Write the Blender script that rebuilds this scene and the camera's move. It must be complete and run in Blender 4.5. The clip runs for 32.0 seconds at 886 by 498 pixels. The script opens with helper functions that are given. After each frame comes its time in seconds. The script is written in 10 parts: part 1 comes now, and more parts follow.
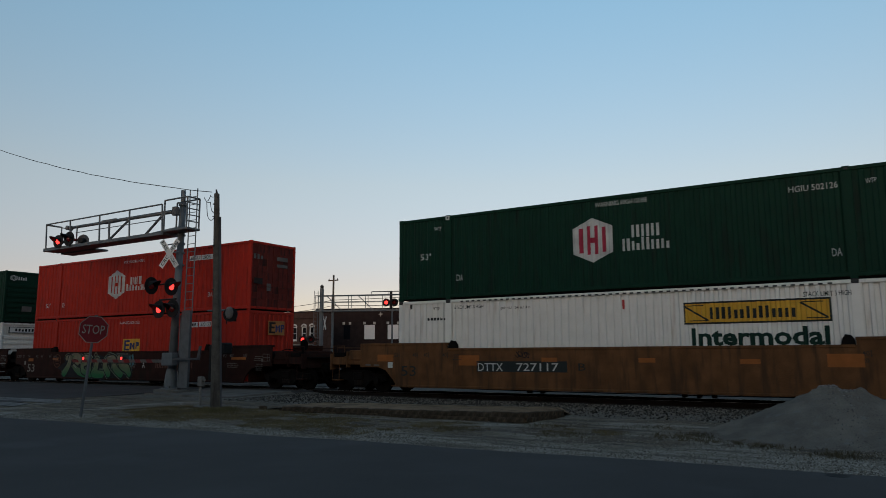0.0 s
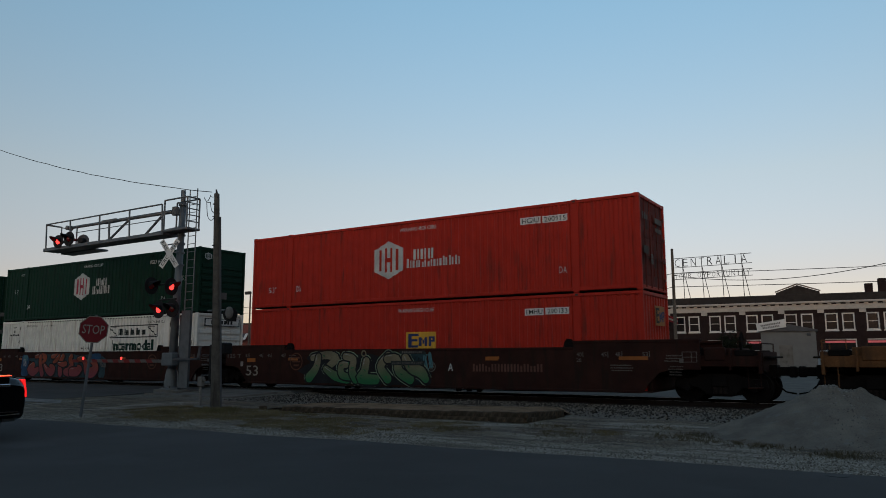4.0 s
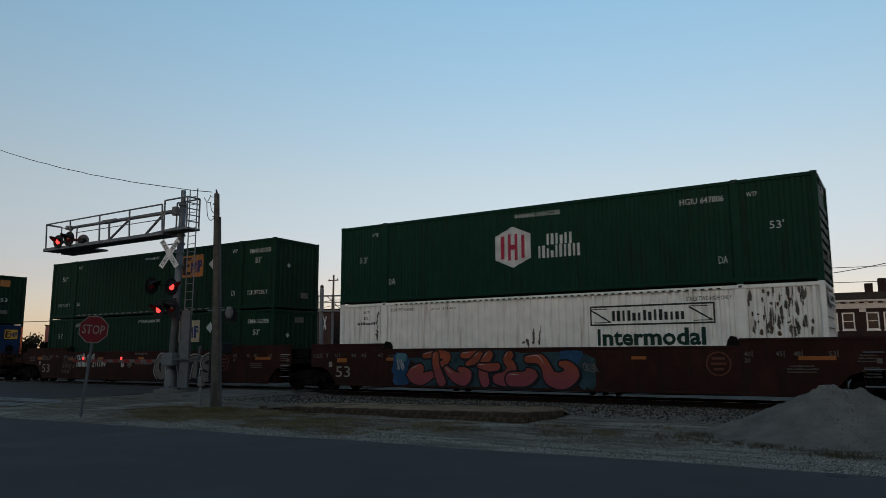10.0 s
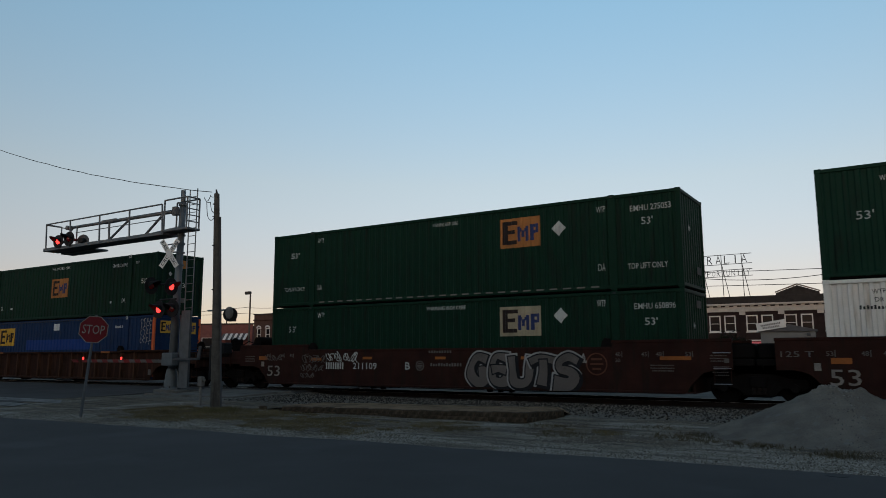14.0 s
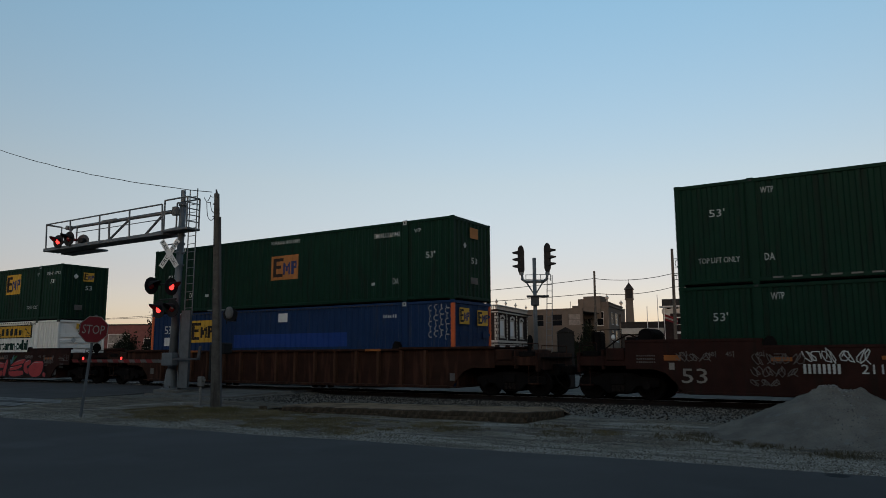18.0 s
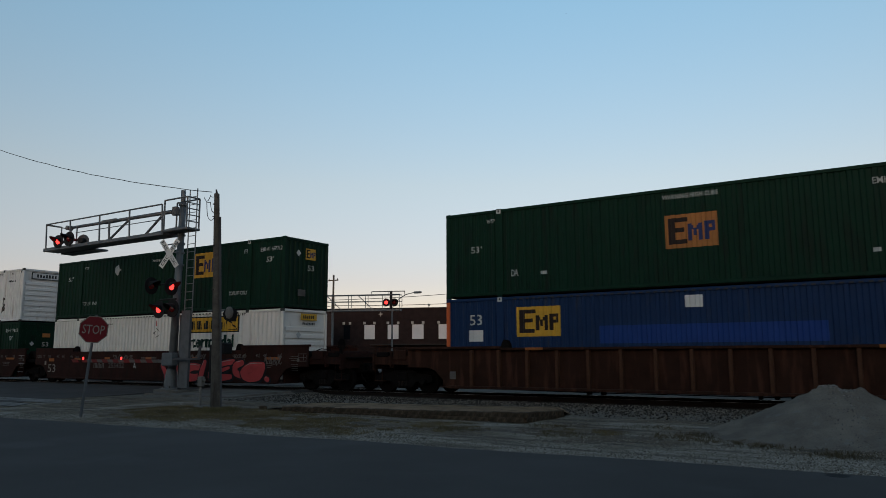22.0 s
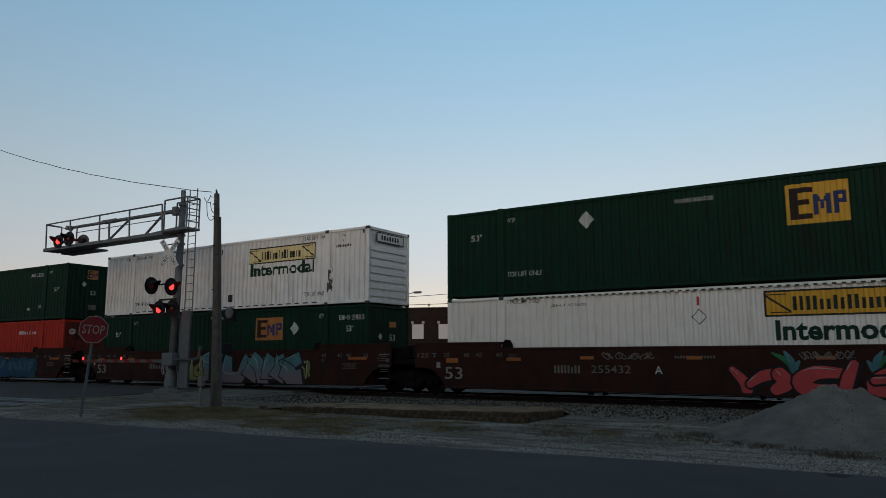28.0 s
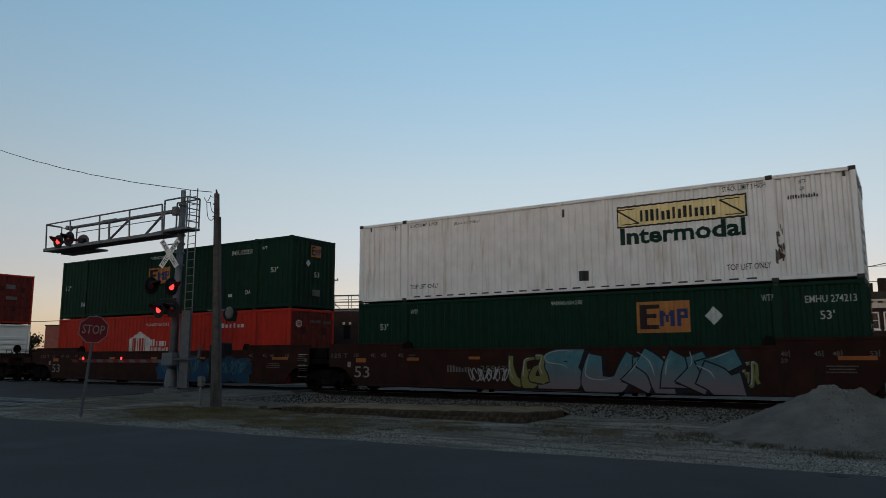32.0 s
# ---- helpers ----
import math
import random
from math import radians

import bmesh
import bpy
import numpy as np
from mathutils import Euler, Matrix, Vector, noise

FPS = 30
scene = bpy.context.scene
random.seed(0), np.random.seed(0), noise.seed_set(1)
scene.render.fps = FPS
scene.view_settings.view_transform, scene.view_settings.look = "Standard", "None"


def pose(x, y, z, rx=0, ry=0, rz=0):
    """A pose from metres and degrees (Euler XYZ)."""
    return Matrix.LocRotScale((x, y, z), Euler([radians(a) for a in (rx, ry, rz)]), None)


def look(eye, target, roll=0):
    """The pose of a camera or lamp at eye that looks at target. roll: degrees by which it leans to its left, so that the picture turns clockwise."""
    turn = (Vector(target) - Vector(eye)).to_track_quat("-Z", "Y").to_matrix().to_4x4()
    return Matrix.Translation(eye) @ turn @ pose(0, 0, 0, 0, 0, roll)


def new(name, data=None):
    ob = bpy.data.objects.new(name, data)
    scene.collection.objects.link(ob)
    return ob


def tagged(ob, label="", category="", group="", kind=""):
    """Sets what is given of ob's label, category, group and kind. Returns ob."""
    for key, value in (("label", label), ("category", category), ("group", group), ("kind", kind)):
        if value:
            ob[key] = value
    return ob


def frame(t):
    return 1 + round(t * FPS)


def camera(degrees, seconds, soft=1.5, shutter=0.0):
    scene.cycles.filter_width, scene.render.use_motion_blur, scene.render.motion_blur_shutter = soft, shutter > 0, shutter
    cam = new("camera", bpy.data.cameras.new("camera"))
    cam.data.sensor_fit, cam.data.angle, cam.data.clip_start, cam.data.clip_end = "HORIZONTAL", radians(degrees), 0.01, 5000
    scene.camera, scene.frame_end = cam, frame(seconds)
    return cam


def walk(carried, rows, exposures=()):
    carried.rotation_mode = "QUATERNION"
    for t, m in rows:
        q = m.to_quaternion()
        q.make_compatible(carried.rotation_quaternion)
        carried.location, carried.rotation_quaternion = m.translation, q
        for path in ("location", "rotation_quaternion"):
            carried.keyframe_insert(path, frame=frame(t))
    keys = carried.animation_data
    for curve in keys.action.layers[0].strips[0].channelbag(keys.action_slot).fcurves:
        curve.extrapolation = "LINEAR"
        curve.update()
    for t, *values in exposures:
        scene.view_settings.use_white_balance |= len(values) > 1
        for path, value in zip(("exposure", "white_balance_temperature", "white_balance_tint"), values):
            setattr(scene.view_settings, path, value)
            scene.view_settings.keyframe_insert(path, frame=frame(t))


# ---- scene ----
# ---- camera ----
SECONDS = 32.0
EYE = (0.0, 0.0, 1.43)
YAW, PITCH = -0.5668, 0.1456
AIM = (EYE[0] + math.sin(YAW) * math.cos(PITCH), EYE[1] + math.cos(YAW) * math.cos(PITCH), EYE[2] + math.sin(PITCH))
cam = camera(62.89, SECONDS, soft=0.5, shutter=0.2)
walk(cam, [(0.0, look(EYE, AIM, -0.18)), (SECONDS, look(EYE, AIM, -0.18))],
     [(0.0, 0.88), (2.0, 0.86), (3.5, 0.84), (6.0, 0.96), (12.0, 0.95), (14.0, 0.92), (17.0, 0.95), (19.0, 0.84), (20.0, 0.83), (21.0, 0.94), (23.0, 0.96), (25.0, 0.86), (28.0, 0.90), (30.0, 0.91), (32.0, 0.90)])

# ---- world, sun, exposure ----
SUN_AZ, SUN_EL = radians(163.0), radians(10.0)
world = bpy.data.worlds.new("dusk_sky")
scene.world = world
world.use_nodes = True
wn = world.node_tree
sky = wn.nodes.new("ShaderNodeTexSky")
sky.sky_type, sky.sun_disc = "NISHITA", False
sky.sun_elevation, sky.sun_rotation = SUN_EL, SUN_AZ
sky.altitude, sky.air_density, sky.dust_density, sky.ozone_density = 150, 1.0, 0.8, 1.4
back = wn.nodes["Background"]
tone = wn.nodes.new("ShaderNodeHueSaturation")
tone.inputs["Saturation"].default_value = 0.86
# dusk haze: warm towards the horizon, clear blue overhead, the same all round
spot = wn.nodes.new("ShaderNodeTexCoord")
axis = wn.nodes.new("ShaderNodeSeparateXYZ")
haze = wn.nodes.new("ShaderNodeValToRGB")
while len(haze.color_ramp.elements) < 5:
    haze.color_ramp.elements.new(0.5)
for stop, (height, shade_of) in zip(haze.color_ramp.elements, ((0.0, (0.58, 0.458, 0.495)), (0.10, (0.620, 0.479, 0.492)), (0.23, (0.752, 0.646, 0.582)), (0.47, (0.752, 0.922, 0.908)), (1.0, (0.80, 0.828, 0.795)))):
    stop.position, stop.color = height, (*shade_of, 1)
wash = wn.nodes.new("ShaderNodeMix")
wash.data_type, wash.blend_type = "RGBA", "MULTIPLY"
wash.inputs[0].default_value = 1.0
wn.links.new(spot.outputs["Generated"], axis.inputs[0])
wn.links.new(axis.outputs[2], haze.inputs[0])
wn.links.new(haze.outputs[0], wash.inputs[7])
wn.links.new(sky.outputs[0], tone.inputs["Color"])
wn.links.new(tone.outputs[0], wash.inputs[6])
wn.links.new(wash.outputs[2], back.inputs[0])
back.inputs[1].default_value = 0.13
sun_data = bpy.data.lights.new("sun", "SUN")
sun_data.energy, sun_data.angle, sun_data.color = 0.1, radians(20), (1.0, 0.82, 0.66)
sun = new("sun", sun_data)
sun_dir = Vector((math.sin(SUN_AZ) * math.cos(SUN_EL), math.cos(SUN_AZ) * math.cos(SUN_EL), math.sin(SUN_EL)))
sun.matrix_world = look(sun_dir * 50, (0, 0, 0))


# ---- materials ----
def mat(name, col, rough=0.6, metal=0.0, var=0.12, scale=2.0, fine=40.0, bump=0.1, dirt=None, amount=0.0, streak=False, rnd=0.0, emit=0.0, dist=0.004, spec=None):
    """Painted or raw surface: two scales of tone, fine relief, and stains of another colour."""
    m = bpy.data.materials.new(name)
    m.use_nodes = True
    nt = m.node_tree
    b = nt.nodes["Principled BSDF"]
    b.inputs["Roughness"].default_value, b.inputs["Metallic"].default_value = rough, metal
    b.inputs["Specular IOR Level"].default_value = (0.5 if metal or rough < 0.3 else 0.1) if spec is None else spec
    tc = nt.nodes.new("ShaderNodeTexCoord")

    def noise_of(s, detail, stretch=None):
        n = nt.nodes.new("ShaderNodeTexNoise")
        n.inputs["Scale"].default_value, n.inputs["Detail"].default_value = s, detail
        if stretch:
            mp = nt.nodes.new("ShaderNodeMapping")
            mp.inputs["Scale"].default_value = stretch
            nt.links.new(tc.outputs["Object"], mp.inputs["Vector"])
            nt.links.new(mp.outputs[0], n.inputs["Vector"])
        else:
            nt.links.new(tc.outputs["Object"], n.inputs["Vector"])
        return n.outputs["Fac"]

    def ramp_of(fac, lo, hi, a=0.0, z=1.0):
        r = nt.nodes.new("ShaderNodeMapRange")
        r.inputs["From Min"].default_value, r.inputs["From Max"].default_value = lo, hi
        r.inputs["To Min"].default_value, r.inputs["To Max"].default_value = a, z
        nt.links.new(fac, r.inputs["Value"])
        return r.outputs[0]

    big, small = noise_of(scale, 5), noise_of(fine, 3)
    hsv = nt.nodes.new("ShaderNodeHueSaturation")
    hsv.inputs["Color"].default_value = (*col, 1)
    add = nt.nodes.new("ShaderNodeMath")
    add.operation = "MULTIPLY"
    nt.links.new(ramp_of(big, 0.3, 0.7, 1 - var, 1 + var), add.inputs[0])
    nt.links.new(ramp_of(small, 0.3, 0.7, 1 - var * 0.6, 1 + var * 0.6), add.inputs[1])
    val = add.outputs[0]
    if rnd:
        info = nt.nodes.new("ShaderNodeObjectInfo")
        mul = nt.nodes.new("ShaderNodeMath")
        mul.operation = "MULTIPLY"
        nt.links.new(ramp_of(info.outputs["Random"], 0, 1, 1 - rnd, 1 + rnd), mul.inputs[0])
        nt.links.new(val, mul.inputs[1])
        val = mul.outputs[0]
    nt.links.new(val, hsv.inputs["Value"])
    out = hsv.outputs[0]
    if dirt:
        mix = nt.nodes.new("ShaderNodeMix")
        mix.data_type = "RGBA"
        f = noise_of(1.0 if streak else scale * 1.7, 6, (5.0, 5.0, 0.7) if streak else None)
        nt.links.new(ramp_of(f, 0.62 - amount * 0.3, 0.78 - amount * 0.3), mix.inputs[0])
        nt.links.new(out, mix.inputs[6])
        mix.inputs[7].default_value = (*dirt, 1)
        out = mix.outputs[2]
    nt.links.new(out, b.inputs["Base Color"])
    if bump:
        bp = nt.nodes.new("ShaderNodeBump")
        bp.inputs["Strength"].default_value, bp.inputs["Distance"].default_value = bump, dist
        nt.links.new(small, bp.inputs["Height"])
        nt.links.new(bp.outputs[0], b.inputs["Normal"])
    if emit:
        b.inputs["Emission Color"].default_value, b.inputs["Emission Strength"].default_value = (*col, 1), emit
    m["tint"] = col
    return m


M_GREEN = mat("green_container_paint", (0.0019, 0.0208, 0.0120), 0.6, var=0.14, dirt=(0.004, 0.013, 0.0085), amount=0.25, streak=True)
M_GREEN2 = mat("dark_green_container_paint", (0.0018, 0.0178, 0.0097), 0.6, var=0.14, dirt=(0.004, 0.012, 0.0075), amount=0.3, streak=True)
M_RED = mat("red_container_paint", (0.275, 0.0175, 0.0095), 0.55, var=0.10, dirt=(0.13, 0.018, 0.012), amount=0.15, streak=True)
M_WHITE = mat("white_container_paint", (0.55, 0.535, 0.505), 0.6, var=0.05, dirt=(0.40, 0.365, 0.32), amount=0.06, streak=True)
M_CHALK = mat("chalky_white_container_paint", (0.54, 0.54, 0.53), 0.65, var=0.08, dirt=(0.40, 0.37, 0.33), amount=0.15, streak=True)
M_WHITE_OLD = mat("weathered_white_container_paint", (0.55, 0.535, 0.50), 0.65, var=0.10, dirt=(0.38, 0.345, 0.30), amount=0.20, streak=True)
M_BLUE = mat("blue_container_paint", (0.0065, 0.021, 0.062), 0.6, var=0.10, dirt=(0.02, 0.03, 0.055), amount=0.15, streak=True)
M_ORANGE = mat("orange_corner_paint", (0.42, 0.09, 0.03), 0.5)
M_WELL = mat("oxide_brown_railcar_paint", (0.021, 0.008, 0.006), 0.9, var=0.25, dirt=(0.014, 0.0085, 0.0065), amount=0.35, streak=True)
M_YELLOW_WELL = mat("ochre_railcar_paint", (0.088, 0.040, 0.0165), 0.8, var=0.28, dirt=(0.045, 0.024, 0.013), amount=0.38, streak=True)
M_RIB_WELL = mat("rusty_brown_railcar_paint", (0.022, 0.0095, 0.006), 0.9, var=0.22, dirt=(0.045, 0.019, 0.012), amount=0.35, streak=True)
# Lighter than the plates: light on the ribs is put into this brown.
M_RIB = mat("lit_brown_rib_paint", (0.058, 0.027, 0.016), 0.9, var=0.25, dirt=(0.03, 0.015, 0.010), amount=0.3, streak=True)
# Near-black shared by trucks, brake gear, shared end decks and container undersides.
M_TRUCK = mat("near_black_steel", (0.006, 0.0052, 0.005), 0.9, var=0.3, spec=0.03)
M_STEEL = mat("worn_steel", (0.30, 0.29, 0.28), 0.35, 0.9, var=0.1)
M_RAILSIDE = mat("rusty_rail_steel", (0.011, 0.008, 0.007), 0.9, var=0.2)
M_CAST = mat("dark_casting_steel", (0.03, 0.03, 0.03), 0.6)
M_ASPHALT = mat("worn_asphalt", (0.053, 0.0503, 0.0493), 0.95, var=0.16, scale=0.4, fine=90, bump=0.5, dirt=(0.063, 0.061, 0.060), amount=0.25)
M_CONCRETE = mat("weathered_concrete", (0.115, 0.108, 0.098), 0.95, var=0.15, scale=1.2, fine=30, bump=0.4, dirt=(0.075, 0.068, 0.06), amount=0.3)
M_GALV = mat("galvanised_steel", (0.088, 0.098, 0.106), 0.6, 0.3, var=0.12, scale=5, fine=60)
M_WOOD = mat("weathered_pole_wood", (0.070, 0.062, 0.054), 0.95, var=0.25, scale=6, fine=50, bump=0.5, dirt=(0.035, 0.029, 0.025), amount=0.3, streak=True)
M_BLACK = mat("matt_black_paint", (0.012, 0.012, 0.013), 0.6, var=0.2)
M_GUARD = mat("dull_grey_sheet", (0.085, 0.088, 0.092), 0.7, var=0.15, scale=4)
M_DARKGREY = mat("dark_grey_paint", (0.06, 0.06, 0.065), 0.6)
# Container doors: darker than the red sides, with dark streaks.
M_DOORRED = mat("streaked_maroon_door_paint", (0.095, 0.016, 0.012), 0.7, var=0.2, dirt=(0.03, 0.012, 0.010), amount=0.4, streak=True)
M_SIGNRED = mat("faded_stop_red", (0.10, 0.008, 0.011), 0.6, var=0.08)
M_WORNLINE = mat("worn_road_paint", (0.150, 0.145, 0.138), 0.9, var=0.2, scale=1.5, fine=50, bump=0.3, dirt=(0.06, 0.058, 0.055), amount=0.45)
M_YARD = mat("grey_yard_concrete", (0.088, 0.083, 0.076), 0.95, var=0.18, scale=0.8, fine=30, bump=0.4, dirt=(0.06, 0.055, 0.05), amount=0.35)
M_SIGNWHITE = mat("sign_white", (0.46, 0.46, 0.45), 0.6, var=0.06)
M_DECALWHITE = mat("white_lettering", (0.34, 0.35, 0.34), 0.7, var=0.2)
M_STENCIL = mat("worn_white_and_sky_gap", (0.155, 0.14, 0.128), 0.8, var=0.25)
M_DECALDIM = mat("faded_white_lettering", (0.085, 0.078, 0.074), 0.8, var=0.25)
M_DECALBLACK = mat("black_lettering", (0.016, 0.020, 0.020), 0.6, var=0.1)
M_DECALGREEN = mat("dark_green_lettering", (0.006, 0.024, 0.018), 0.6, var=0.1)
M_YELLOW = mat("yellow_logo_paint", (0.44, 0.25, 0.03), 0.55, var=0.08)
M_BEIGE = mat("faded_beige_logo_paint", (0.26, 0.225, 0.155), 0.7, var=0.15)
M_PEACH = mat("faded_orange_logo_paint", (0.27, 0.115, 0.036), 0.65, var=0.12)
M_LOGONAVY = mat("navy_logo_paint", (0.02, 0.03, 0.09), 0.6)
M_LOGODARK = mat("dark_logo_paint", (0.018, 0.013, 0.012), 0.6)
M_LOGORED = mat("maroon_logo_paint", (0.24, 0.02, 0.04), 0.6)
M_REFLECT = mat("orange_reflector_patch", (0.20, 0.068, 0.018), 0.6, var=0.2)
M_BRICK = mat("dark_red_brick", (0.018, 0.012, 0.0115), 0.95, var=0.22, scale=1.5, fine=20, bump=0.3)
M_TERRACOTTA = mat("cream_terracotta", (0.30, 0.285, 0.26), 0.8, var=0.1)
M_STUCCO = mat("grey_stone", (0.096, 0.080, 0.067), 0.95, var=0.12, scale=0.8)
M_ROOF = mat("dark_roofing", (0.025, 0.023, 0.022), 0.95, var=0.2)
M_BLIND = mat("white_window_board", (0.46, 0.46, 0.47), 0.8, var=0.04)
M_FRAME = mat("white_window_frame", (0.42, 0.42, 0.41), 0.7, var=0.05)
M_GLASS = mat("dark_window_glass", (0.005, 0.006, 0.008), 0.15, var=0.05, bump=0, spec=0.06)
M_LEAF = mat("dark_foliage", (0.008, 0.011, 0.006), 0.9, var=0.35, scale=3)
M_DRYGRASS = mat("dry_grass", (0.115, 0.088, 0.045), 0.95, var=0.4, scale=1.2)
M_GRASS = mat("dull_green_grass", (0.092, 0.078, 0.038), 0.95, var=0.35, scale=1.2)
M_WEED = mat("brown_weeds", (0.065, 0.052, 0.030), 0.95, var=0.35, scale=1.2)
M_SAND = mat("crushed_stone_pile", (0.143, 0.126, 0.107), 0.95, var=0.22, scale=2.4, fine=48, bump=1.0, dist=0.035, dirt=(0.16, 0.155, 0.15), amount=0.1)
M_TIE = mat("creosoted_timber", (0.035, 0.028, 0.023), 0.9, var=0.3)
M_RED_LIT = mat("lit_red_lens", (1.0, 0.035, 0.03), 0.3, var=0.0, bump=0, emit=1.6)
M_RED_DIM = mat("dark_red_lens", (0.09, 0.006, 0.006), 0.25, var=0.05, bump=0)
M_TAIL = mat("lit_tail_lamp", (1.0, 0.012, 0.012), 0.3, var=0.0, bump=0, emit=0.62)
M_AMBER = mat("lit_amber_marker", (1.0, 0.16, 0.03), 0.3, var=0.0, bump=0, emit=1.5)
M_PINK = mat("pink_shop_sign", (0.60, 0.14, 0.16), 0.5, var=0.05, bump=0, emit=0.03)
M_WARM = mat("lit_shop_window", (1.0, 0.85, 0.65), 0.5, var=0.0, bump=0, emit=1.0)
M_CARPAINT = mat("black_car_paint", (0.0015, 0.0017, 0.0025), 0.10, var=0.05, bump=0, spec=0.24)
M_CHROME = mat("bright_chrome", (0.75, 0.75, 0.76), 0.12, 1.0, var=0.02, bump=0)
M_ALLOY = mat("silver_alloy", (0.66, 0.66, 0.67), 0.24, 0.85, var=0.03, bump=0)
M_RIMDARK = mat("shaded_alloy_rim", (0.10, 0.10, 0.105), 0.35, 0.8, var=0.05, bump=0)
M_TYRE = mat("black_rubber", (0.014, 0.014, 0.014), 0.85, var=0.15)
M_REARGLASS = mat("dark_rear_glass", (0.003, 0.004, 0.005), 0.08, var=0.0, bump=0, spec=0.05)
M_CARGLASS = mat("tinted_car_glass", (0.006, 0.008, 0.010), 0.04, var=0.0, bump=0, spec=0.16)


# ---- mesh tools ----
class Shape:
    """Gathers vertices and faces for one mesh."""

    def __init__(self):
        self.v, self.f = [], []

    def add(self, verts, faces, convex=True):
        n = len(self.v)
        verts = [Vector(p) for p in verts]
        if convex:
            c = sum(verts, Vector()) / len(verts)
            fixed = []
            for fc in faces:
                p = [verts[i] for i in fc]
                nor = Vector()
                for i in range(len(p)):
                    nor += (p[i] - c).cross(p[(i + 1) % len(p)] - c)
                mid = sum(p, Vector()) / len(p)
                fixed.append(fc if nor.dot(mid - c) >= 0 else fc[::-1])
            faces = fixed
        self.v += verts
        self.f += [tuple(i + n for i in fc) for fc in faces]
        return self

    def box(self, x0, x1, y0, y1, z0, z1, c=0.0):
        h = ((x1 - x0) / 2, (y1 - y0) / 2, (z1 - z0) / 2)
        m = Vector(((x0 + x1) / 2, (y0 + y1) / 2, (z0 + z1) / 2))
        if c <= 0:
            vs = [m + Vector((sx * h[0], sy * h[1], sz * h[2])) for sx in (-1, 1) for sy in (-1, 1) for sz in (-1, 1)]
            return self.add(vs, [(0, 1, 3, 2), (4, 6, 7, 5), (0, 4, 5, 1), (2, 3, 7, 6), (0, 2, 6, 4), (1, 5, 7, 3)])
        c = min(c, *[a * 0.45 for a in h])
        vs, ix = [], {}
        for sx in (-1, 1):
            for sy in (-1, 1):
                for sz in (-1, 1):
                    for k in range(3):
                        p = [sx * (h[0] - c), sy * (h[1] - c), sz * (h[2] - c)]
                        p[k] = (sx, sy, sz)[k] * h[k]
                        ix[sx, sy, sz, k] = len(vs)
                        vs.append(m + Vector(p))
        fs = []
        for k in range(3):
            a, b = [i for i in range(3) if i != k]
            for s in (-1, 1):
                q = []
                for sa, sb in ((-1, -1), (1, -1), (1, 1), (-1, 1)):
                    w = [0, 0, 0]
                    w[k], w[a], w[b] = s, sa, sb
                    q.append(ix[(*w, k)])
                fs.append(tuple(q))
            for sa in (-1, 1):
                for sb in (-1, 1):
                    w0, w1 = [0, 0, 0], [0, 0, 0]
                    w0[k], w0[a], w0[b] = -1, sa, sb
                    w1[k], w1[a], w1[b] = 1, sa, sb
                    fs.append((ix[(*w0, a)], ix[(*w1, a)], ix[(*w1, b)], ix[(*w0, b)]))
        for sx in (-1, 1):
            for sy in (-1, 1):
                for sz in (-1, 1):
                    fs.append((ix[sx, sy, sz, 0], ix[sx, sy, sz, 1], ix[sx, sy, sz, 2]))
        return self.add(vs, fs)

    def cyl(self, p0, p1, r0, r1=None, seg=12):
        p0, p1 = Vector(p0), Vector(p1)
        r1 = r0 if r1 is None else r1
        d = (p1 - p0).normalized()
        a = d.orthogonal().normalized()
        b = d.cross(a)
        vs = []
        for p, r in ((p0, r0), (p1, r1)):
            vs += [p + (a * math.cos(2 * math.pi * i / seg) + b * math.sin(2 * math.pi * i / seg)) * r for i in range(seg)]
        fs = [(i, (i + 1) % seg, seg + (i + 1) % seg, seg + i) for i in range(seg)]
        fs += [tuple(range(seg))[::-1], tuple(range(seg, 2 * seg))]
        return self.add(vs, fs)

    def tube(self, pts, r, seg=6):
        """A pipe along a line of points, in one piece."""
        pts = [Vector(p) for p in pts]
        n0 = len(self.v)
        for j, p in enumerate(pts):
            d = (pts[min(j + 1, len(pts) - 1)] - pts[max(j - 1, 0)]).normalized()
            a = d.cross(Vector((0.0137, 0.0213, 1.0)) if abs(d.z) < 0.95 else Vector((0, 1, 0.02))).normalized()
            b = d.cross(a)
            self.v += [p + (a * math.cos(2 * math.pi * i / seg) + b * math.sin(2 * math.pi * i / seg)) * r for i in range(seg)]
        for j in range(len(pts) - 1):
            for i in range(seg):
                k = n0 + j * seg
                self.f.append((k + i, k + (i + 1) % seg, k + seg + (i + 1) % seg, k + seg + i))
        k = n0 + (len(pts) - 1) * seg
        self.f += [tuple(range(n0, n0 + seg))[::-1], tuple(range(k, k + seg))]
        return self

    def prism(self, poly, axis, lo, hi):
        """A flat outline pushed along an axis; the outline's two coordinates are the other axes in order."""
        n = len(poly)

        def at(p, d):
            w = list(p)
            w.insert(axis, d)
            return w

        area = sum(poly[i][0] * poly[(i + 1) % n][1] - poly[(i + 1) % n][0] * poly[i][1] for i in range(n))
        if (area < 0) != (axis == 1):
            poly = poly[::-1]
        vs = [at(p, lo) for p in poly] + [at(p, hi) for p in poly]
        fs = [(i, (i + 1) % n, n + (i + 1) % n, n + i) for i in range(n)] + [tuple(range(n))[::-1], tuple(range(n, 2 * n))]
        return self.add(vs, fs, convex=False)

